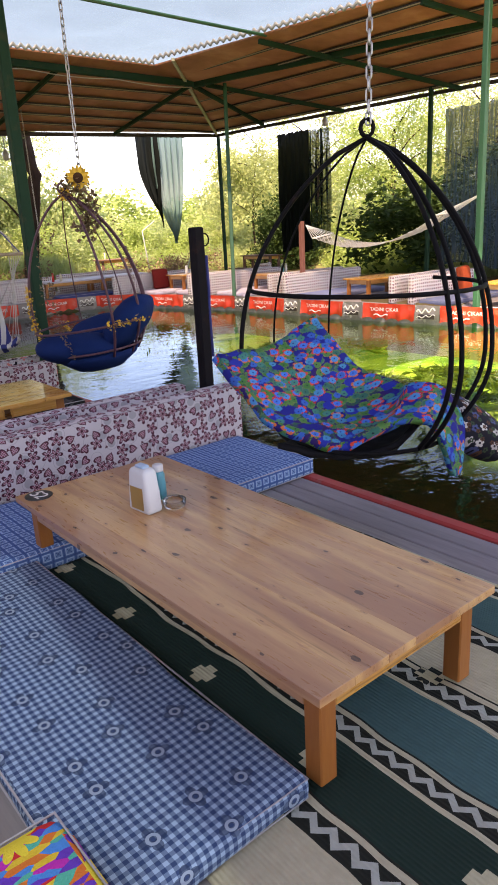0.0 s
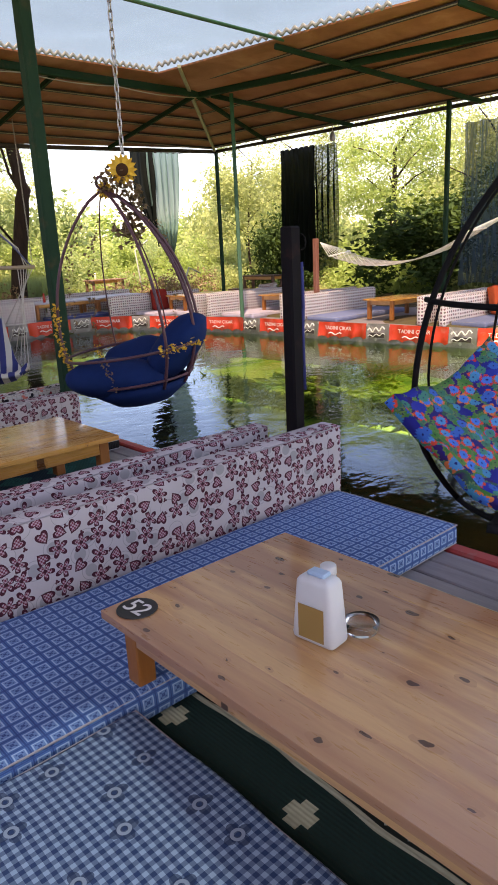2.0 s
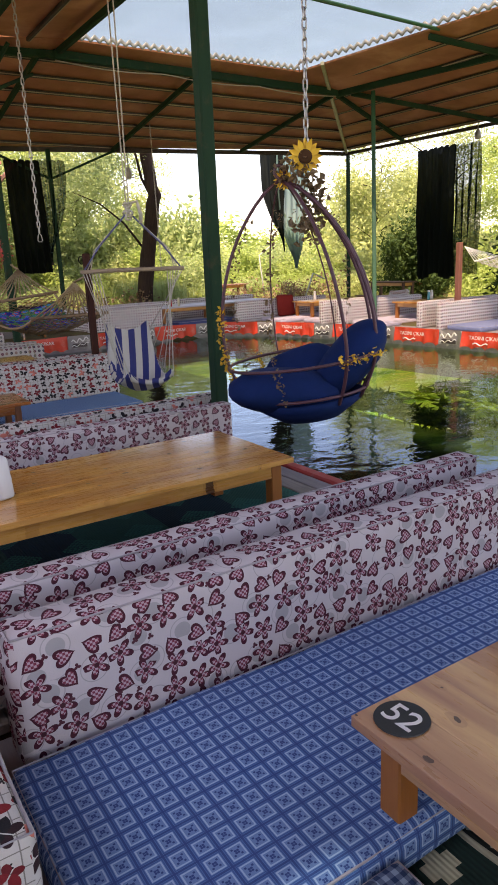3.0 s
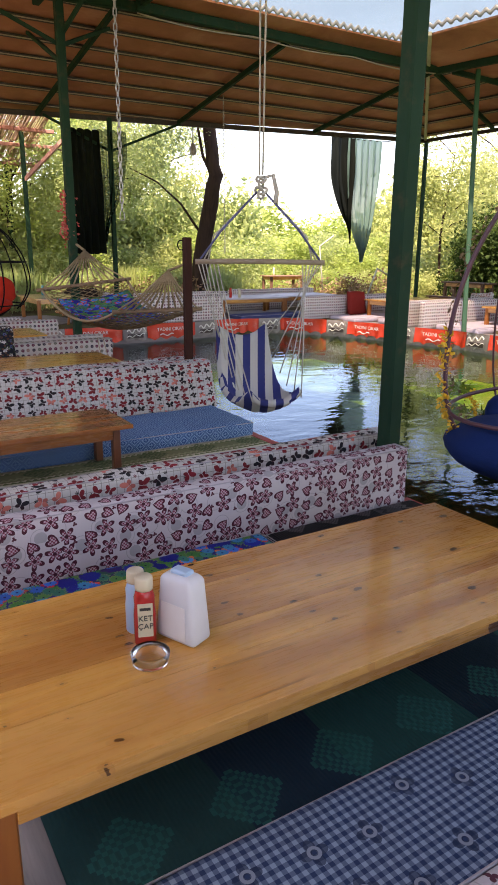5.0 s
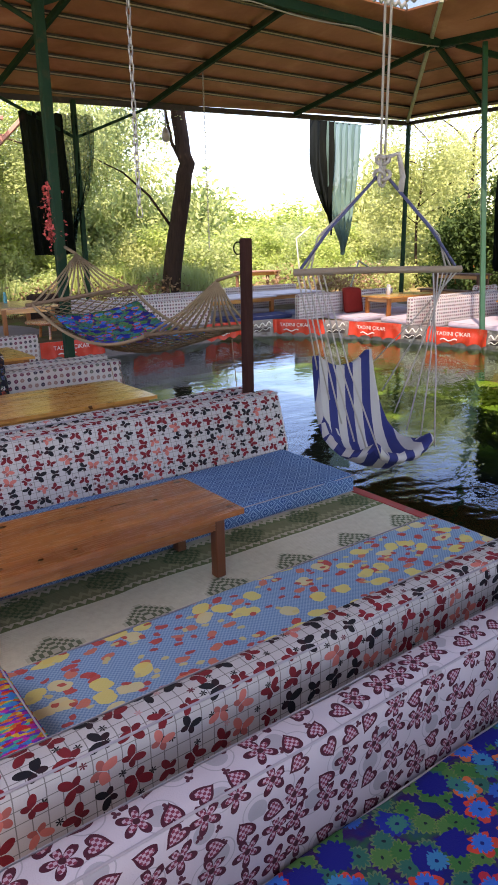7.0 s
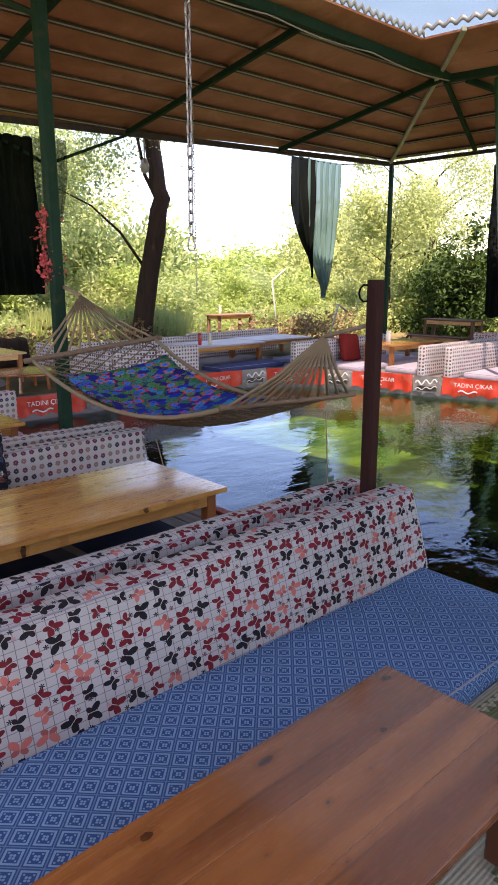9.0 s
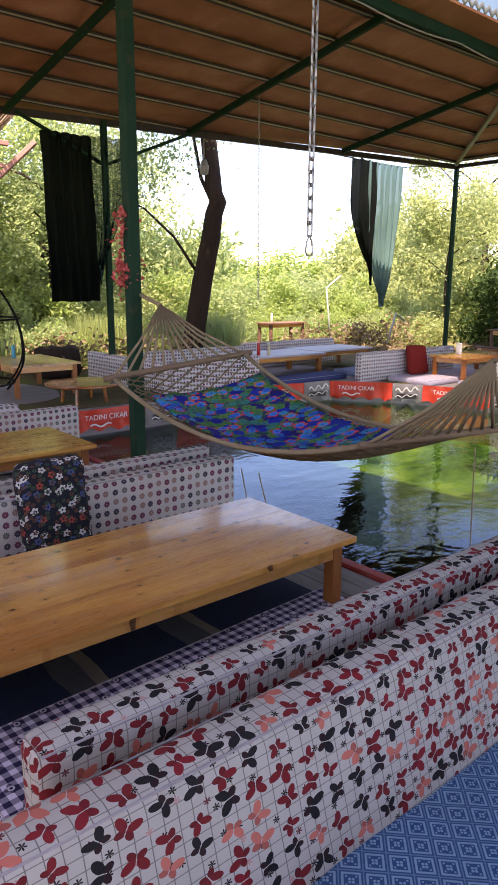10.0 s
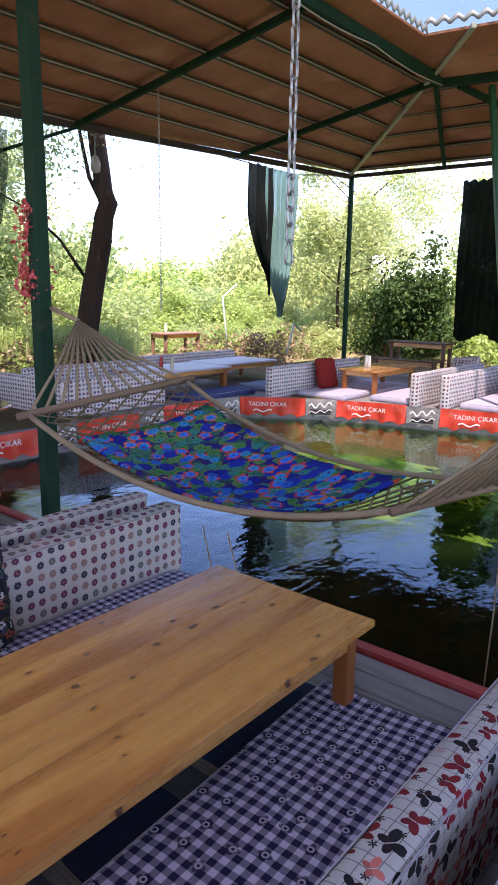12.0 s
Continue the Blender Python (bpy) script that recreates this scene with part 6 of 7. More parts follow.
def banner(d0, d1, kind, k):
    """One sheet of the banner along the deck edge, with a scalloped lower edge."""
    mid, way = shore_point((d0 + d1) / 2)
    out = Vector((way.y, -way.x, 0))
    e = thing("banner", Matrix.Translation(mid), ("bright red" if kind == "red" else "grey and white printed") + " plastic banner hanging along the deck edge", "banner", "banners along the deck")
    bm = bmesh.new()
    m, rows = max(8, int((d1 - d0) / 0.04)), []
    hgt = DECK_Z + 0.03
    for r in range(5):
        row = []
        for i in range(m + 1):
            d = d0 + (d1 - d0) * i / m
            p, w = shore_point(d)
            n = Vector((w.y, -w.x, 0))
            z0 = -0.165 + 0.055 * abs(math.sin(math.pi * d / 0.27)) + 0.03 * noise.noise(Vector((d * 0.9, k, 0)))
            top = hgt + 0.015 * noise.noise(Vector((d * 1.3, 0, k)))
            off = 0.04 + 0.03 * (r / 4) * math.sin(2 * math.pi * d / 0.27) + 0.03 * noise.noise(Vector((d * 2, r * 0.5, k)))
            q = p + n * off - mid
            row.append(bm.verts.new((q.x, q.y, top + (z0 - top) * r / 4)))
        rows.append(row)
    for A, B in zip(rows, rows[1:]):
        for i in range(m):
            bm.faces.new((A[i], B[i], B[i + 1], A[i + 1]))
    part("sheet", bm, M_REDT if kind == "red" else M_GREYT, e, smooth=True)

    def facing(d, z, gap=0.1):
        p, w = shore_point(d)
        q = p + Vector((w.y, -w.x, 0)) * gap - mid
        return pose(q.x, q.y, z, 90, 0, math.degrees(math.atan2(-w.x, w.y)) - 90 + 180)
    if kind == "red":
        if d1 - d0 > 0.9:
            word("TADINI ÇIKAR", 0.095, M_WHITE, e, facing(d0 + 0.5, 0.045))
            part("swash", tube(curve_pts(lambda t: (0.3 * t - 0.15, 0.02 * math.sin(t * 9), 0), 8), 0.011, 5), M_WHITE, e, "white curved stripe", at=facing(d0 + 0.42, -0.06, 0.09))
    else:
        part("blot", box(-0.16, 0.16, -0.11, -0.03, -0.006, 0.0, 0.003), M_DARKT, e, "dark printed patch", at=facing((d0 + d1) / 2, 0.02, 0.085))
        for q, amp, thick in ((0.05, 0.035, 0.013), (-0.05, 0.018, 0.007)):
            part("swash", tube(curve_pts(lambda t: (0.36 * t - 0.18, q + 0.05 * (t - 0.5) + amp * math.sin(t * 16 + q * 3), 0), 20), thick, 5), M_WHITE, e, "white curved stripe", at=facing((d0 + d1) / 2, 0.01, 0.1))


d, k = BANNER_START, 0
while d < 31.0:
    for kind, ln in (("red", 1.12), ("grey", 0.49)):
        if d + ln > 0.1:
            banner(max(d, 0.02), d + ln - 0.01, kind, k)
        d, k = d + ln, k + 1


def far_seat(x0, x1, y, label, mat=M_WHITEBACK, face=-1):
    cushion("backrest", x0, x1, y, y + 0.14, DECK_Z - 0.02, 0.62, mat, label, "backrest", "far backrests", 0.04, seed=int(x0 * 7 + y))


def far_pad(x0, x1, y0, y1, mat=None, label="pale lilac mattress on the far deck"):
    cushion("mattress", x0, x1, y0, y1, DECK_Z - 0.02, 0.2, mat or M_LILAC, label, "mattress", "far mattresses", seed=int(x0 * 5 + y0))


W1 = "white dotted foam backrest on the far deck"
far_seat(8.85, 11.6, 15.95, W1)
far_pad(9.5, 11.8, 15.0, 15.9)
solid("throw_pillow", soft(0.45, 0.13, 0.5, 0.05, 0.02, 0.25, 31), M_DARKRED, pose(10.15, 15.7, 0.21, 0, 0, -8), "dark red throw pillow leaning on a backrest", "pillow", smooth=True, uv=True)
table(10.2, 11.7, 14.8, 15.55, 0.55, DECK_Z, "pine table on the far deck", 4, "x", group="far tables")
far_pad(9.9, 12.2, 14.05, 14.75)
far_seat(9.75, 12.4, 13.85, W1)
far_seat(9.88, 12.4, 13.42, W1)
far_pad(10.15, 12.3, 12.3, 13.35, M_LILAC)
table(10.9, 12.6, 12.1, 12.9, 0.55, DECK_Z, "pine table on the far deck", 4, "x", group="far tables")
far_seat(10.3, 12.7, 11.5, W1)
far_seat(10.25, 12.7, 10.95, W1)
far_pad(10.35, 12.6, 10.1, 10.9, mat_cloth("blue-grey cloth", (0.2, 0.24, 0.4)), "blue-grey mattress on the far deck")
table(10.8, 12.2, 9.1, 9.8, 0.52, DECK_Z, "pine table on the far deck", 4, "x", group="far tables")
far_seat(10.5, 12.8, 8.25, W1)
far_seat(10.5, 12.8, 7.8, W1)
far_pad(10.6, 12.6, 7.1, 7.75, mat_cloth("slate cloth", (0.16, 0.19, 0.3)), "slate blue mattress on the far deck")
table(10.75, 12.6, 5.7, 6.6, 0.52, DECK_Z, "pine table on the far deck", 4, "x", group="far tables")
solid("throw_pillow", soft(0.5, 0.14, 0.5, 0.05, 0.02, 0.2, 32), mat_cloth("orange cloth", (0.55, 0.09, 0.03)), pose(12.0, 7.65, 0.2, 0, 0, 15), "orange-red throw pillow leaning on a backrest", "pillow", smooth=True, uv=True)
far_seat(10.7, 13.0, 4.9, W1)
table(10.9, 12.6, 3.0, 3.9, 0.52, DECK_Z, "pine table on the far deck", 4, "x", group="far tables")
for x, y, mt in ((10.7, 15.3, M_PLW), (11.6, 12.5, M_TEAL), (11.75, 12.55, M_PLW), (11.3, 6.2, M_PLW), (10.62, 15.2, M_PLW), (11.0, 6.3, M_CREAM)):
    bottle(x, y, 0.551 if y > 10 else 0.521, 0, mt, M_PLW, "plastic sauce bottle on a far table", h=0.2)
# far left corner of the ring
pale = mat_wood("pale worn boards", (0.55, 0.52, 0.55), (0.4, 0.36, 0.36), 0.4, 0, False)
table(7.5, 9.3, 17.2, 18.2, 0.52, DECK_Z, "long pale worn table on the far deck", 5, "x", pale, group="far tables")
table(9.35, 10.95, 17.45, 18.4, 0.52, DECK_Z, "pale worn table on the far deck", 5, "x", pale, group="far tables")
far_pad(7.6, 9.2, 16.55, 17.1, mat_cloth("navy striped cloth", (0.06, 0.08, 0.2)), "navy mattress on the far deck")
far_pad(9.5, 11.2, 16.5, 17.2, mat_cloth("blue-grey striped cloth", (0.2, 0.24, 0.36)), "blue-grey mattress on the far deck")
far_seat(8.6, 11.2, 18.75, W1)
far_seat(5.9, 8.3, 18.3, W1)
far_pad(6.0, 7.3, 17.3, 18.2)
far_seat(5.6, 7.3, 16.75, W1)
bottle(7.9, 17.5, 0.521, 0, M_KETCH, M_KETCH, "red sauce bottle on a far table", h=0.22)
bottle(8.1, 17.45, 0.521, 0, M_CREAM, M_CREAM, "cream sauce bottle on a far table", h=0.2)
cushion("backrest", 5.48, 5.6, 16.8, 19.3, DECK_Z - 0.02, 0.6, M_WHITEBACK, W1, "backrest", "far backrests", 0.04, seed=40)
table(3.55, 4.6, 17.7, 19.2, 0.6, DECK_Z, "worn pine table on the far deck", 4, "y", group="far tables")
e = thing("round_table", pose(4.25, 16.95, DECK_Z - 0.02), "low round brown wooden table on the far deck", "table", "far tables")
part("tabletop", lathe([(0.5, 0.27), (0.52, 0.28), (0.52, 0.3), (0.5, 0.31)], 28), M_BROWN, e)
for a in range(4):
    part("leg", tube([(0.32 * math.cos(a * 1.57 + 0.8), 0.32 * math.sin(a * 1.57 + 0.8), 0.0), (0.28 * math.cos(a * 1.57 + 0.8), 0.28 * math.sin(a * 1.57 + 0.8), 0.27)], 0.025, 8), M_BROWN, e)
bottle(4.0, 18.8, 0.601, 0, M_TEAL, M_TEAL, "teal plastic bottle on a far table", h=0.2)
egg_chair(2.35, 16.05, 0.42, 1.62, 0.72, M_BLACKM, "black steel hanging chair with red cushions", -20, 0, (180, -60, -20, 20, 60, 100, 140), 0.012, bowl=0.7)
chain((2.35, 16.05, zl(16.05) - 0.02), (2.35, 16.05, 2.13), "grey steel chain holding a hanging chair", 0.05)
ball_cushion("chair_cushion", pose(2.5, 16.2, 0.86, 60, 0, -10), 0.33, 0.26, 0.12, M_RED, "red back cushion in the hanging chair", seed=7)
ball_cushion("chair_cushion", pose(2.3, 15.95, 0.6, 5, -8, -20), 0.42, 0.36, 0.13, M_RED, "red seat cushion in the hanging chair", seed=8)
ball_cushion("chair_cushion", pose(2.02, 16.05, 0.72, 10, 40, -20), 0.28, 0.26, 0.11, M_RED, "red side cushion in the hanging chair", seed=9)
table(13.5, 14.0, 15.1, 16.45, 0.84, 0.08, "dark brown wooden bench table under the shrub", 3, "y", M_BENCH, group="far tables", leg_mat=M_BENCH)
table(13.05, 13.3, 15.1, 16.5, 0.5, DECK_Z - 0.02, "low brown plank bench beside the bench table", 2, "y", M_BENCH, 0.05, group="far benches", leg_mat=M_BENCH)
solid("throw_pillow", soft(0.5, 0.15, 0.5, 0.06, 0.025, 0.3, 33), M_BUTTER2, pose(12.35, 14.2, 0.2, 0, 0, -70), "white throw pillow with dark butterfly print", "pillow", smooth=True, uv=True)
bm = lathe([(0.36, 0.0), (0.42, 0.1), (0.4, 0.3), (0.38, 0.46), (0.3, 0.5), (0.02, 0.49)], 22)
for v in bm.verts:
    v.co *= 1 + 0.12 * noise.noise(v.co * 5)
solid("tree_stump", bm, M_BARK, pose(5.15, 19.75, 0.15), "weathered grey-brown tree stump on the bank", "tree stump", smooth=True)
# table and bench up on the bank
table(11.2, 12.45, 20.9, 21.5, 0.85, 0.3, "small wooden table on the bank among plants", 4, "x", M_BENCH, group="bank tables", leg_mat=M_BENCH)
bottle(11.5, 21.2, 0.851, 0, M_CREAM, M_PLW, "cream bottle on a bank table", h=0.22)
e = thing("bench", pose(17.7, 17.7, 0.2, 0, 0, -52), "brown wooden bench with a backboard under the bush", "bench")
part("seat", box(-1.1, 1.1, -0.2, 0.2, 0.36, 0.42, 0.008), M_BROWN, e)
part("backboard", box(-1.1, 1.1, 0.2, 0.25, 0.6, 0.75, 0.008), M_BROWN, e)
for s in (-1, 1):
    part("leg", box(s * 0.95 - 0.04, s * 0.95 + 0.04, -0.15, 0.24, 0.0, 0.75, 0.006), M_BROWN, e)
# white rope hammock across the far deck
HP, HQ = Vector((11.08, 11.15, 1.62)), Vector((11.6, 7.1, 2.02))
e = thing("hammock", Matrix.Identity(4), "white rope hammock strung over the far deck", "hammock", "hammocks")
S0, S1, T0, T1 = HP + Vector((-0.25, -0.45, -0.28)), HP + Vector((0.35, -0.5, -0.2)), HQ + Vector((-0.4, 0.75, -0.35)), HQ + Vector((0.4, 0.85, -0.3))


def bed2(u, v):
    p = S0.lerp(S1, v).lerp(T0.lerp(T1, v), u)
    p.z -= 0.36 * (1 - (2 * u - 1) ** 2)
    return p


for P0, P1, K in ((S0, S1, HP), (T0, T1, HQ)):
    part("spreader_bar", tube([P0, P1], 0.016, 6), M_ROPEB, e)
    for i in range(9):
        part("cord", tube([K, P0.lerp(P1, i / 8)], 0.006, 4), M_ROPEB, e)
net = bmesh.new()
for i in range(13):
    for sgn in (1, -1):
        pts = []
        for j in range(21):
            ph = (i / 6 + sgn * j / 20 * 4.0) % 2
            pts.append(bed2(j / 20, ph if ph <= 1 else 2 - ph))
        tube(pts, 0.009, 4, net)
tagged(part("net", net, M_ROPEB, e, "white rope net"), kind="stuff")


# ---- shade curtains ----
def curtain(a, b, z0, z1, mat, label, tip=None, folds=7, seed=0, slant=0.0):
    """Hanging cloth in deep folds from a to b; tip gathers the lower end at a fraction of the width."""
    a, b = Vector((*a, 0)), Vector((*b, 0))
    d = b - a
    n = Vector((-d.y, d.x, 0)).normalized()
    bm = bmesh.new()
    m, k, rows = 64, 18, []
    for r in range(k + 1):
        t = r / k
        row = []
        for i in range(m + 1):
            u = i / m
            w = 1.0 if tip is None else 1 - 0.95 * max(0, (t - 0.1) / 0.9) ** 2.3
            uu = u if tip is None else tip + (u - tip) * w
            amp = 0.07 + 0.03 * math.sin(seed + r * 0.3)
            off = amp * math.sin(u * folds * 6.28 + 0.9 * math.sin(t * 3 + seed)) + 0.06 * noise.noise(Vector((u * 5, t * 3, seed)))
            low = z1 + (0.15 * noise.noise(Vector((u * 3, seed, 1))) + slant * u if tip is None else 0.5 * abs(u - tip))
            z = z0 + 0.03 * math.sin(u * folds * 6.28) * (1 - t) + (low - z0) * t
            p = a + d * uu
            row.append(bm.verts.new((p.x + n.x * off, p.y + n.y * off, z)))
        rows.append(row)
    for A, B in zip(rows, rows[1:]):
        for i in range(m):
            bm.faces.new((A[i], A[i + 1], B[i + 1], B[i]))
    return solid("curtain", bm, mat, Matrix.Identity(4), label, "curtain", "shade curtains", True)


curtain((12.1, 18.9), (13.4, 18.88), 4.42, 1.26, M_CURTG, "grey-green shade curtain gathered to a point", 0.6, 6, 1)
curtain((11.65, 18.86), (12.45, 18.84), 4.44, 1.75, M_CURTB, "dark green edge of a gathered curtain", 0.95, 3, 5)
solid("cord", tube([(9.6, 18.42, zl(18.42) - 0.06), (11.65, 18.86, 4.42), (12.5, 18.89, 4.4), (13.4, 18.89, 4.42), (OX, OY, OZ - 0.06)], 0.012, 5), M_BLACKM, Matrix.Identity(4), "thin dark cord carrying the gathered curtain", "cord", smooth=True)
curtain((4.55, 18.55), (5.35, 18.52), 3.93, 1.46, M_CURTB, "black shade net hanging at the roof edge", None, 5, 2)
curtain((5.28, 18.5), (5.9, 18.46), 3.95, 1.68, M_CURT, "dark green shade net hanging at the roof edge", 0.15, 4, 3)
curtain((14.12, 15.25), (14.16, 14.05), 4.05, 0.95, M_CURTB, "black shade net hanging at the roof edge", None, 7, 4)
curtain((14.16, 14.1), (14.2, 13.35), 4.02, 0.98, M_CURTE, "thin dark green edge of the black shade net", None, 4, 6)
curtain((14.1, 9.75), (14.2, 6.6), 3.9, 0.55, M_CURTR, "blue-grey shade net hanging at the roof edge", None, 9, 7)
solid("hanging_lamp", lathe([(0.02, 0.0), (0.07, 0.02), (0.085, 0.14), (0.05, 0.24), (0.015, 0.27), (0.012, 0.72)], 14), M_ZINC, pose(7.55, 18.6, 3.62), "small grey metal lamp hanging at the roof edge", "lamp", smooth=True)
solid("hanging_lamp", lathe([(0.03, 0.0), (0.07, 0.02), (0.08, 0.12), (0.03, 0.22), (0.012, 0.24), (0.01, 0.36)], 14), M_ZINC, pose(14.1, 13.4, 4.05), "small grey metal lamp hanging at the roof edge", "lamp", smooth=True)
solid("cable", tube(curve_pts(lambda t: Vector((4.4, 14.1, 4.84)).lerp(Vector((10.4, 14.1, 4.8)), t) - Vector((0, 0, 0.05 * abs(math.sin(t * 9.42)))), 40), 0.01, 5), M_STRIP, Matrix.Identity(4), "white electric cable sagging under the roof beam", "cable", smooth=True)

# ---- reed roof of the next pavilion ----
e = thing("pavilion", Matrix.Identity(4), "neighbouring pavilion with a reed roof on pinkish timbers", "pavilion")
rt = random.Random(8)
for x0, x1, ya, za, yb, zb in ((-1.0, 5.0, 20.3, 4.62, 23.5, 4.28), (-1.0, 5.8, 23.9, 4.2, 26.6, 3.85)):
    cover = bmesh.new()
    x = x0
    while x < x1:
        dx, dz = rt.uniform(-0.06, 0.06), rt.uniform(0, 0.03)
        tube([(x, ya - rt.uniform(0, 0.1), za + dz), (x + dx + 0.3 * (x - x0) / 6, yb + rt.uniform(-0.1, 0.1), zb + dz)], rt.uniform(0.009, 0.015), 4, cover)
        x += rt.uniform(0.011, 0.024)
    tagged(part("roof", cover, M_THATCH, e, "brown reed roof with light between the stalks"), kind="stuff")
rg = random.Random(5)
reeds = bmesh.new()
for i in range(160):
    x, t = rg.uniform(-2, 4.9), rg.random()
    y, z = 20.3 + 2.7 * t, 4.6 - 0.29 * t
    tube([(x + t * 0.5, y, z - 0.02), (x + t * 0.5 + rg.uniform(-0.12, 0.12), y + rg.uniform(0.4, 0.9), z - 0.09 - rg.uniform(0, 0.03))], 0.012, 4, reeds)
tagged(part("reeds", reeds, M_THATCH, e, "loose reed stalks"), kind="stuff")
for a, b in (((-2, 20.4, 4.55), (4.9, 20.4, 4.55)), ((-2, 22.0, 4.36), (5.4, 22.0, 4.36)), ((-2, 23.5, 4.2), (5.9, 23.5, 4.2)), ((4.6, 22.0, 3.2), (5.6, 21.2, 4.3)), ((-2, 25.2, 3.92), (5.9, 25.2, 3.92)), ((-2, 26.5, 3.78), (6.0, 26.5, 3.78))):
    part("timber", beam(a, b, 0.09), M_PINKB, e)
for x, y in ((4.6, 22.0), (0.5, 22.0), (4.9, 25.2)):
    part("post", beam((x, y, 0.0), (x, y, 4.3 if y < 24 else 3.9), 0.1), M_GREEN, e)

# ---- plants ----
bush_sets = []
for i, mt in enumerate((M_LEAF, M_LEAF2, M_LEAF3, M_LEAF, M_LEAF2)):
    rg = np.random.RandomState(40 + i)
    cen = rg.normal(0, 1, (46, 3))
    cen /= np.linalg.norm(cen, axis=1)[:, None]
    cen *= rg.uniform(0.35, 1.0, (46, 1)) * np.array([1.0, 1.0, 0.95])
    cen[:, 2] = np.abs(cen[:, 2]) * 1.1
    bush_sets.append(leaf_cloud(9000, 0.04, cen, (0.14, 0.14, 0.13), mt, "bush", 2.2, i))
reed_sets = []
for i, mt in enumerate((M_LEAF2, M_LEAF3)):
    rg = np.random.RandomState(60 + i)
    n = 1500
    base = np.c_[rg.normal(0, 0.6, (n, 2)), np.zeros(n)]
    tipv = np.c_[rg.normal(0, 0.22, (n, 2)), rg.uniform(0.6, 1.5, n)]
    side = np.c_[rg.normal(0, 1, (n, 2)), np.zeros(n)]
    side /= np.linalg.norm(side, axis=1)[:, None]
    v = np.stack([base - side * 0.012, base + side * 0.012, base + tipv * 0.6 + side * 0.016, base + tipv, base + tipv * 0.6 - side * 0.016], 1).reshape(-1, 3)
    me = bpy.data.meshes.new("reeds")
    me.from_pydata(v.tolist(), [], np.arange(5 * n).reshape(-1, 5).tolist())
    me.materials.append(mt)
    reed_sets.append(me)
rg = random.Random(11)


def bush(x, y, s, k=None, h=1.0):
    me = bush_sets[rg.randrange(5) if k is None else k]
    mesh_thing("bush", me, pose(x, y, ground_height(x, y) - 0.1, 0, 0, rg.uniform(0, 360)) @ Matrix.Diagonal((s, s, s * h, 1)), "leafy green bush on the bank in sunlight", "bush", "bushes on the bank", "stuff")


def reeds_at(x, y, s):
    mesh_thing("reeds", reed_sets[rg.randrange(2)], pose(x, y, ground_height(x, y), 0, 0, rg.uniform(0, 360)) @ Matrix.Diagonal((s, s, s, 1)), "tall green reeds and grass on the bank", "reeds", "reeds on the bank", "stuff")


for i in range(44):       # low growth behind the far deck
    x = -4 + 23 * i / 43
    if i % 5 == 0 and x < 10.3:
        reeds_at(x + rg.uniform(-0.4, 0.4), 20.6 + rg.uniform(0, 1.5), rg.uniform(0.45, 0.7))
    if not 10.0 < x < 13.3:
        bush(x + rg.uniform(-0.4, 0.4), 20.9 + rg.uniform(0, 1.2), rg.uniform(0.5, 0.85), None, rg.uniform(0.8, 1.2))
    bush(x + rg.uniform(-0.5, 0.5), 22.0 + rg.uniform(0, 0.8), rg.uniform(0.5, 0.8), None, 0.9)
    bush(x + rg.uniform(-0.5, 0.5), 23.2 + rg.uniform(0, 1.8), rg.uniform(1.0, 1.5))
for i in range(26):
    y = -6 + 26 * i / 25
    if i % 3 == 0 and not 12 < y < 20:
        reeds_at(15.6 + rg.uniform(0, 1.2), y, rg.uniform(0.5, 0.8))
    if not 14.2 < y < 19.8:
        bush(16.2 + rg.uniform(-0.4, 0.6), y, rg.uniform(0.6, 0.95))
    bush(18.3 + rg.uniform(-0.6, 1.0), y, rg.uniform(1.0, 1.4) if y < 9 else rg.uniform(1.2, 1.9))
for i in range(26):       # second row, lower across the open gap
    x = -8 + 36 * i / 25
    gap = 13 < x < 21
    bush(x, 27 + rg.uniform(-1, 2), rg.uniform(1.6, 2.2) if gap else rg.uniform(2.0, 3.0), None, 0.8 if gap else 1.3)
for i in range(14):
    y = -6 + 24 * i / 13
    bush(21 + rg.uniform(-1, 1.5), y, rg.uniform(1.7, 2.4), None, 0.75 if y < 9 else 1.0)
for i in range(16):
    x = -14 + 60 * i / 15
    bush(x, 38 + rg.uniform(-3, 3), rg.uniform(3.0, 4.2), None, 0.7)
bush_dark = [leaf_cloud(9000, 0.06, np.random.RandomState(3).normal(0, 0.5, (60, 3)) * (1, 1, 0.9) + (0, 0, 0.95), (0.16, 0.16, 0.16), M_LEAFD, "bush", 1.9, 77)]
mesh_thing("bush", bush_dark[0], pose(16.5, 17.55, 0.25) @ Matrix.Diagonal((1.1, 1.1, 1.22, 1)), "dense dark green shrub at the deck corner", "bush", "dark shrubs")
mesh_thing("bush", bush_dark[0], pose(16.6, 11.6, 0.3, 0, 0, 80) @ Matrix.Diagonal((1.5, 2.2, 1.3, 1)), "dense dark green shrub behind the side deck", "bush", "dark shrubs")
mesh_thing("bush", bush_dark[0], pose(16.9, 8.6, 0.3, 0, 0, 200) @ Matrix.Diagonal((1.5, 2.0, 1.2, 1)), "dense dark green shrub behind the side deck", "bush", "dark shrubs")
mesh_thing("dry_brush", leaf_cloud(2500, 0.05, np.random.RandomState(4).uniform(-1, 1, (30, 3)) * (2.2, 0.4, 0.3), (0.3, 0.2, 0.15), M_DRY, "dry_brush", 2, 5), pose(13.2, 20.0, 0.45), "brown dry brush on the bank", "brush", "dry brush", "stuff")
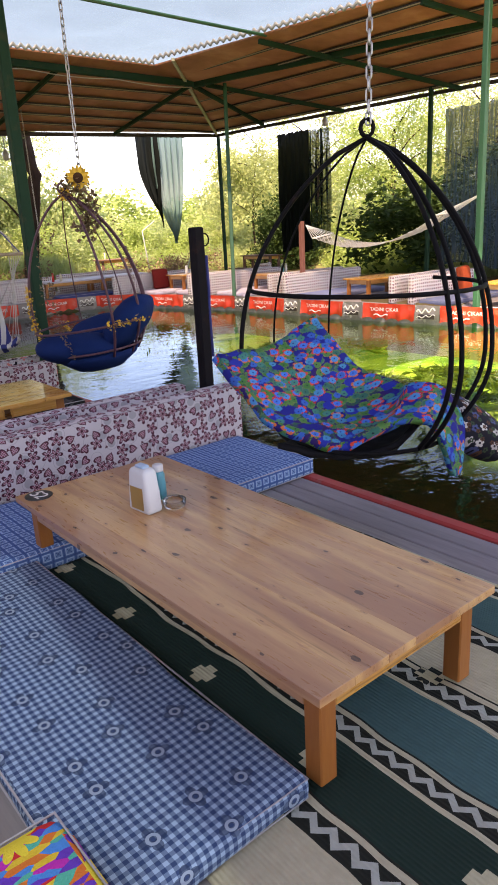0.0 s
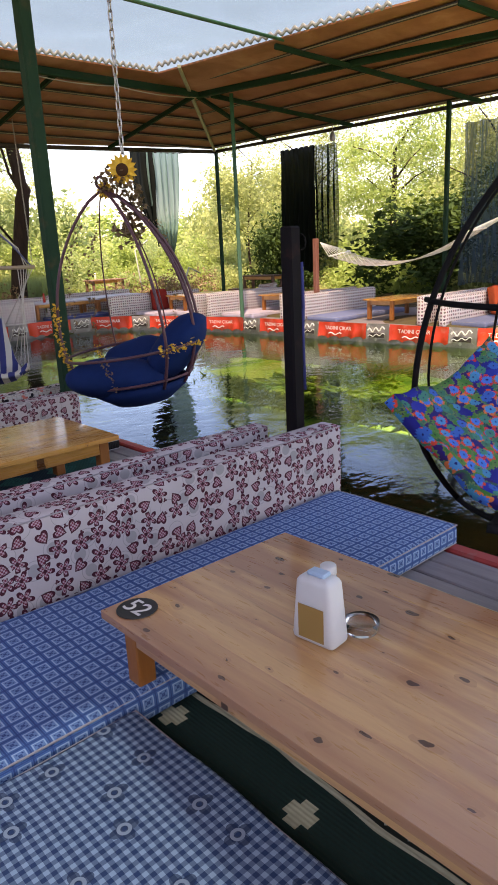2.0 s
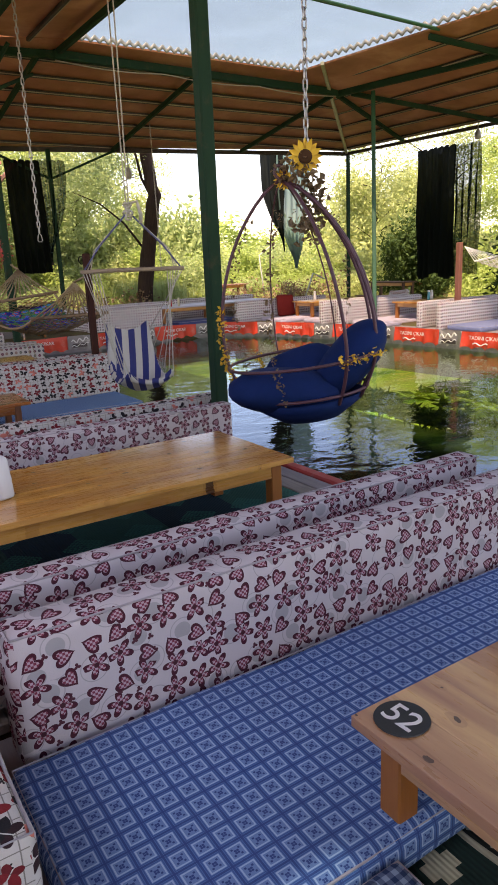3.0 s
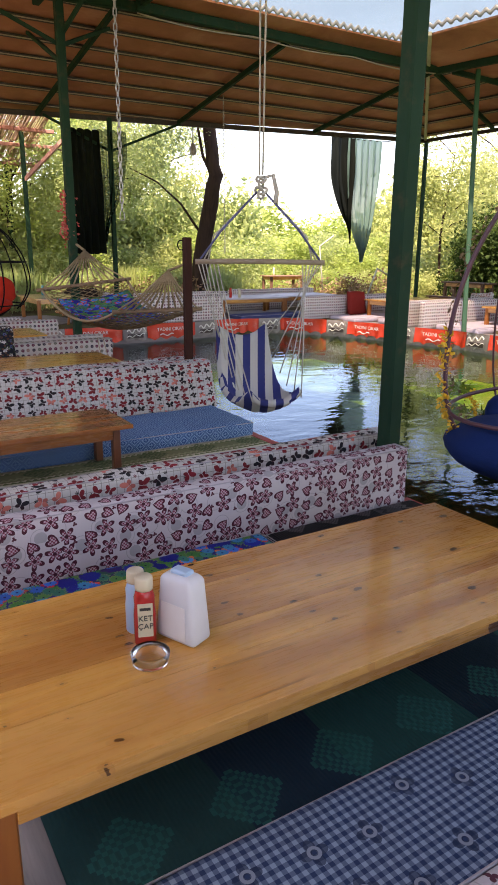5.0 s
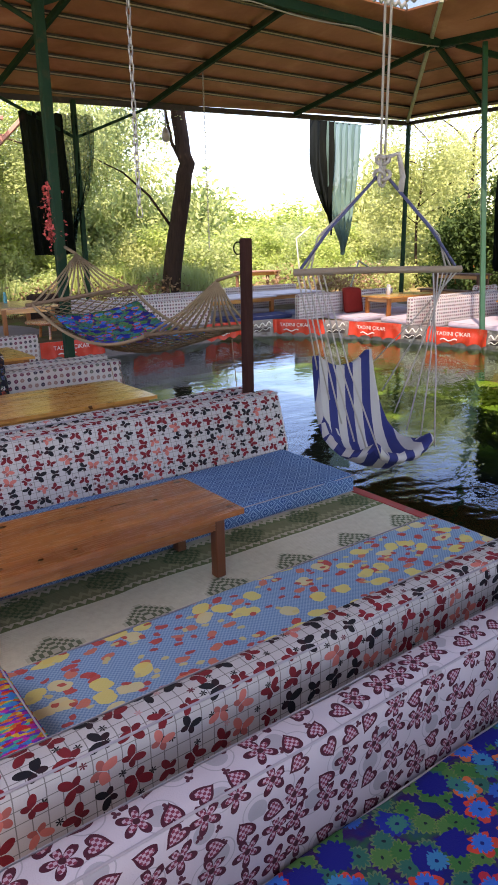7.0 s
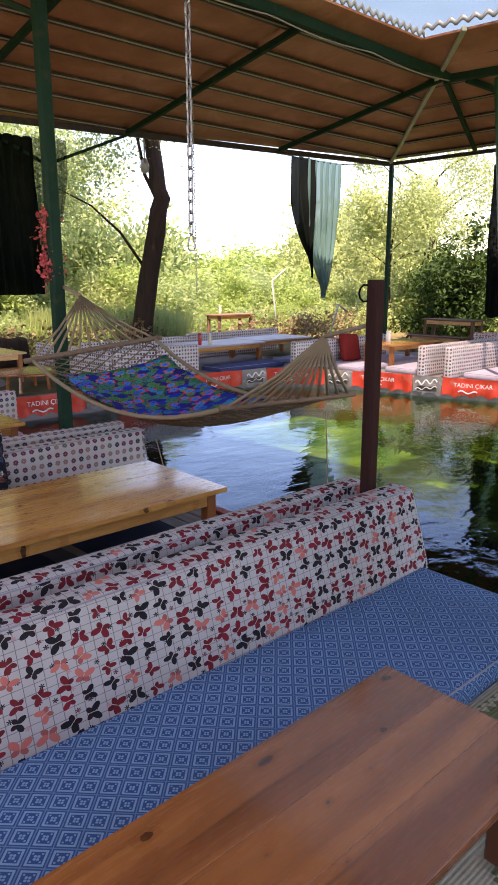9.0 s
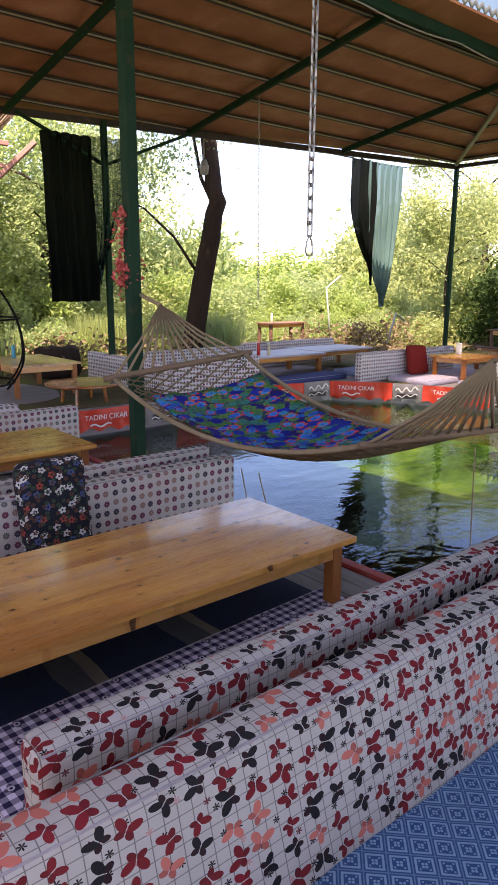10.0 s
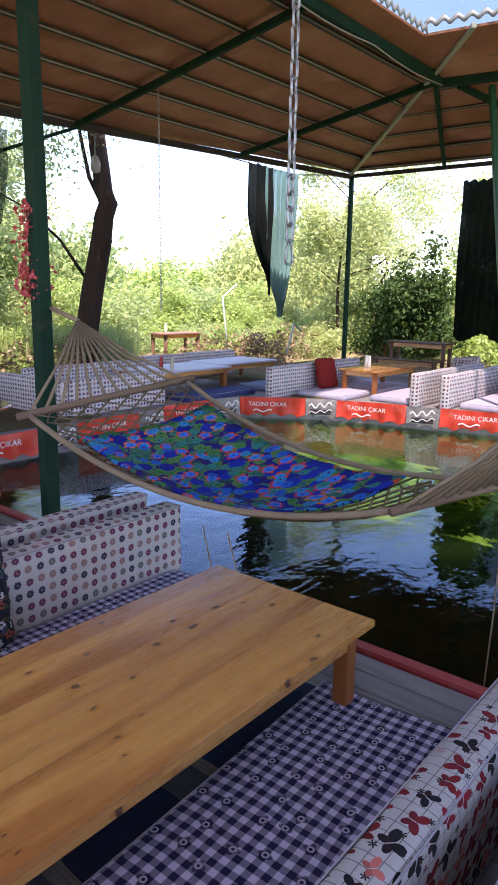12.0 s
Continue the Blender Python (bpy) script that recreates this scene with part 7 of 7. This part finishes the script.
mesh_thing("dry_brush", leaf_cloud(2200, 0.05, np.random.RandomState(6).uniform(-1, 1, (30, 3)) * (3.0, 0.4, 0.35), (0.3, 0.2, 0.15), M_DRY, "dry_brush", 2, 6), pose(6.0, 20.2, 0.4), "brown dry brush on the bank", "brush", "dry brush", "stuff")


def tree(x, y, h, r, leafmat, label, seed, lean=(0, 0), trunk=0.16, n=14000, bare=False, low=0.45):
    rg2 = random.Random(seed)
    e = thing("tree", pose(x, y, ground_height(x, y) - 0.1), label, "tree", "trees")
    path = [Vector((lean[0] * t ** 1.5 + 0.08 * math.sin(t * 5 + seed), lean[1] * t ** 1.5 + 0.06 * math.sin(t * 4), h * t * 0.8)) for t in (i / 9 for i in range(10))]
    tb = tube(path, trunk, 10, taper=trunk * 0.45)
    for v in tb.verts:
        v.co += Vector((1, 1, 0)) * 0.25 * trunk * noise.noise(v.co * 2.2)
    part("trunk", tb, M_BARK, e, smooth=True)
    cents = []
    for i in range(9):
        p = path[4 + i % 6]
        a = i * 2.4 + seed
        q = p + Vector((math.cos(a) * r * 0.8, math.sin(a) * r * 0.8, r * rg2.uniform(0.1, 0.7)))
        part("limb", tube([p, p.lerp(q, 0.5) + Vector((0, 0, 0.12)), q], trunk * 0.28, 6, taper=0.015), M_BARK, e, smooth=True)
        cents += [tuple(p.lerp(q, f) + Vector([rg2.uniform(-0.5, 0.5) * r for _ in range(3)])) for f in (0.5, 0.8, 1.0, 1.15)]
    if not bare:
        part("crown", leaf_cloud(n, 0.05, [c for c in cents if c[2] > h * low], (r * 0.17, r * 0.17, r * 0.16), leafmat, "crown", 2.2, seed), leafmat, e)
    return e


e = thing("tree", pose(8.5, 20.42, 0.1), "brown tree trunk with a knot rising past the roof edge", "tree", "trees")
tb = tube([(0, 0, 0), (0.06, -0.08, 0.8), (0.16, -0.2, 1.7), (0.28, -0.36, 2.6), (0.34, -0.42, 3.3), (0.3, -0.38, 3.9), (0.22, -0.3, 4.9)], 0.24, 14, taper=0.15)
bmesh.ops.subdivide_edges(tb, edges=tb.edges[:], cuts=2, use_grid_fill=True)
for v in tb.verts:
    v.co += Vector((1, 1, 0)) * 0.05 * noise.noise(v.co * 3)
    v.co += Vector((0.8, -0.6, 0)) * 0.07 * math.exp(-((v.co.z - 3.25) / 0.12) ** 2)
part("trunk", tb, M_BARK, e, smooth=True)
part("limb", tube([(0.3, -0.38, 3.3), (0.12, -0.25, 3.75), (0.0, -0.15, 4.6)], 0.05, 8, taper=0.03), M_BARK, e, smooth=True)
part("limb", tube([(0.1, -0.1, 1.9), (-0.4, 0.0, 2.6), (-1.0, 0.1, 3.1), (-1.7, 0.2, 3.4)], 0.035, 6, taper=0.012), M_BARK, e, "thin bare branch", True)
part("crown", leaf_cloud(2600, 0.045, [(-1.5, 0.3, 3.6), (-1.0, 0.5, 4.1), (-0.6, 0.3, 4.3), (-1.9, 0.3, 3.3), (-0.3, 0.2, 4.6)], (0.5, 0.5, 0.3), M_LEAF2, "crown", 1.8, 5), M_LEAF2, e)
# Crown and limb hidden above the roof, added to shade the trunk.
part("crown", leaf_cloud(8000, 0.07, [(-1.4, -1.5, 5.1), (-0.7, -1.0, 5.15), (-1.7, -0.8, 5.1), (-0.5, -0.3, 5.3), (-1.2, -2.0, 5.1), (-0.9, -0.6, 5.2)], (0.5, 0.5, 0.16), M_LEAF2, "crown", 2.0, 15), M_LEAF2, e)
part("limb", tube([(0.22, -0.3, 4.7), (-0.2, -0.5, 4.95), (-1.0, -1.1, 5.15)], 0.07, 8, taper=0.03), M_BARK, e, smooth=True)
for i, (x, y, h, r, mt) in enumerate(((1.5, 24.5, 5.9, 2.2, M_LEAF), (5.0, 25.5, 6.0, 2.4, M_LEAF), (8.3, 26.0, 5.8, 2.1, M_LEAF2), (-2.5, 23.5, 5.8, 2.2, M_LEAF), (19.6, 15.6, 5.2, 1.7, M_LEAF), (20.3, 12.2, 5.4, 1.9, M_LEAF3), 
                                    (21.0, 8.0, 3.4, 1.5, M_LEAF), (21.5, 4.0, 3.4, 1.5, M_LEAF), (11.5, 30.0, 6.0, 2.0, M_LEAF3), (25.5, 17.5, 6.5, 2.4, M_LEAF3), (23.0, 22.5, 6.0, 2.1, M_LEAF3), (-6, 20, 8, 2.4, M_LEAF), (21, 0, 3.6, 1.6, M_LEAF), (6.9, 23.6, 5.4, 1.5, M_LEAF2), (17.2, 20.0, 5.4, 1.6, M_LEAF3))):
    tree(x, y, h, r, mt, "leafy green tree behind the platforms", 20 + i, (0.2, 0.1), 0.05 if i == 14 else 0.14, 16000, low=0.25)
# pale tubes bent in the plants
for a, b, c in (((12.6, 20.2, 0.3), (12.5, 20.3, 1.7), (13.0, 20.3, 2.0)), ((14.2, 19.2, 0.9), (13.6, 19.0, 1.1), (13.2, 18.9, 0.4))):
    solid("bent_pipe", tube([a, Vector(a).lerp(Vector(b), 0.5), b, c], 0.024, 8), mat_plain("weathered pipe", (0.26, 0.29, 0.25), 0.6), Matrix.Identity(4), "pale plastic pipe bent among the plants", "pipe", smooth=True)
# waterweed just under the surface; the narrow first strip takes a sun streak's shape
rgw = np.random.RandomState(9)
for k, (x, y, rx, ry) in enumerate(((5.98, 7.3, 0.12, 1.3), (6.25, 5.6, 0.35, 0.5), (6.1, 9.2, 0.5, 0.8), (7.0, 10.8, 0.7, 0.6), (7.4, 11.9, 0.6, 0.5), (7.6, 7.6, 0.9, 0.9), (6.9, 4.6, 0.9, 0.8))):
    cen = np.c_[rgw.uniform(-rx, rx, 40), rgw.uniform(-ry, ry, 40), np.full(40, -0.3)]
    mesh_thing("waterweed", leaf_cloud(1800, 0.05, cen, (0.06, 0.12, 0.02), M_WEED, "waterweed", 5.0, 90 + k, flat=True), pose(x, y, 0), "bright green waterweed under the pond surface", "waterweed", "waterweed", "stuff")

# ---- deck boards of the near platforms ----
PLANKS = {}
for num, y0, y1 in PLATFORMS:
    ln = round(y1 - y0 - 0.02, 3)
    if ln not in PLANKS:
        PLANKS[ln] = finish(box(-0.066, 0.066, -ln / 2, ln / 2, -0.045, 0.0, 0.006), "plank", M_DECK)
    base = bpy.data.objects["platform_" + num]
    for i in range(22):
        part("plank", PLANKS[ln], M_DECK, base, at=pose(0.03 + 0.1385 * i, (y0 + y1) / 2, -0.003 + rg.uniform(-0.003, 0.002), 0, 0, rg.uniform(-0.15, 0.15)))
base = bpy.data.objects["walkway"]
PL = finish(box(-0.07, 0.07, -6, 6, -0.045, 0.0, 0.006), "plank", M_DECK)
for i in range(14):
    for yy in (0.0, 12.0):
        part("plank", PL, M_DECK, base, at=pose(-0.13 - 0.1485 * i, yy, -0.005 + rg.uniform(-0.003, 0.002)))
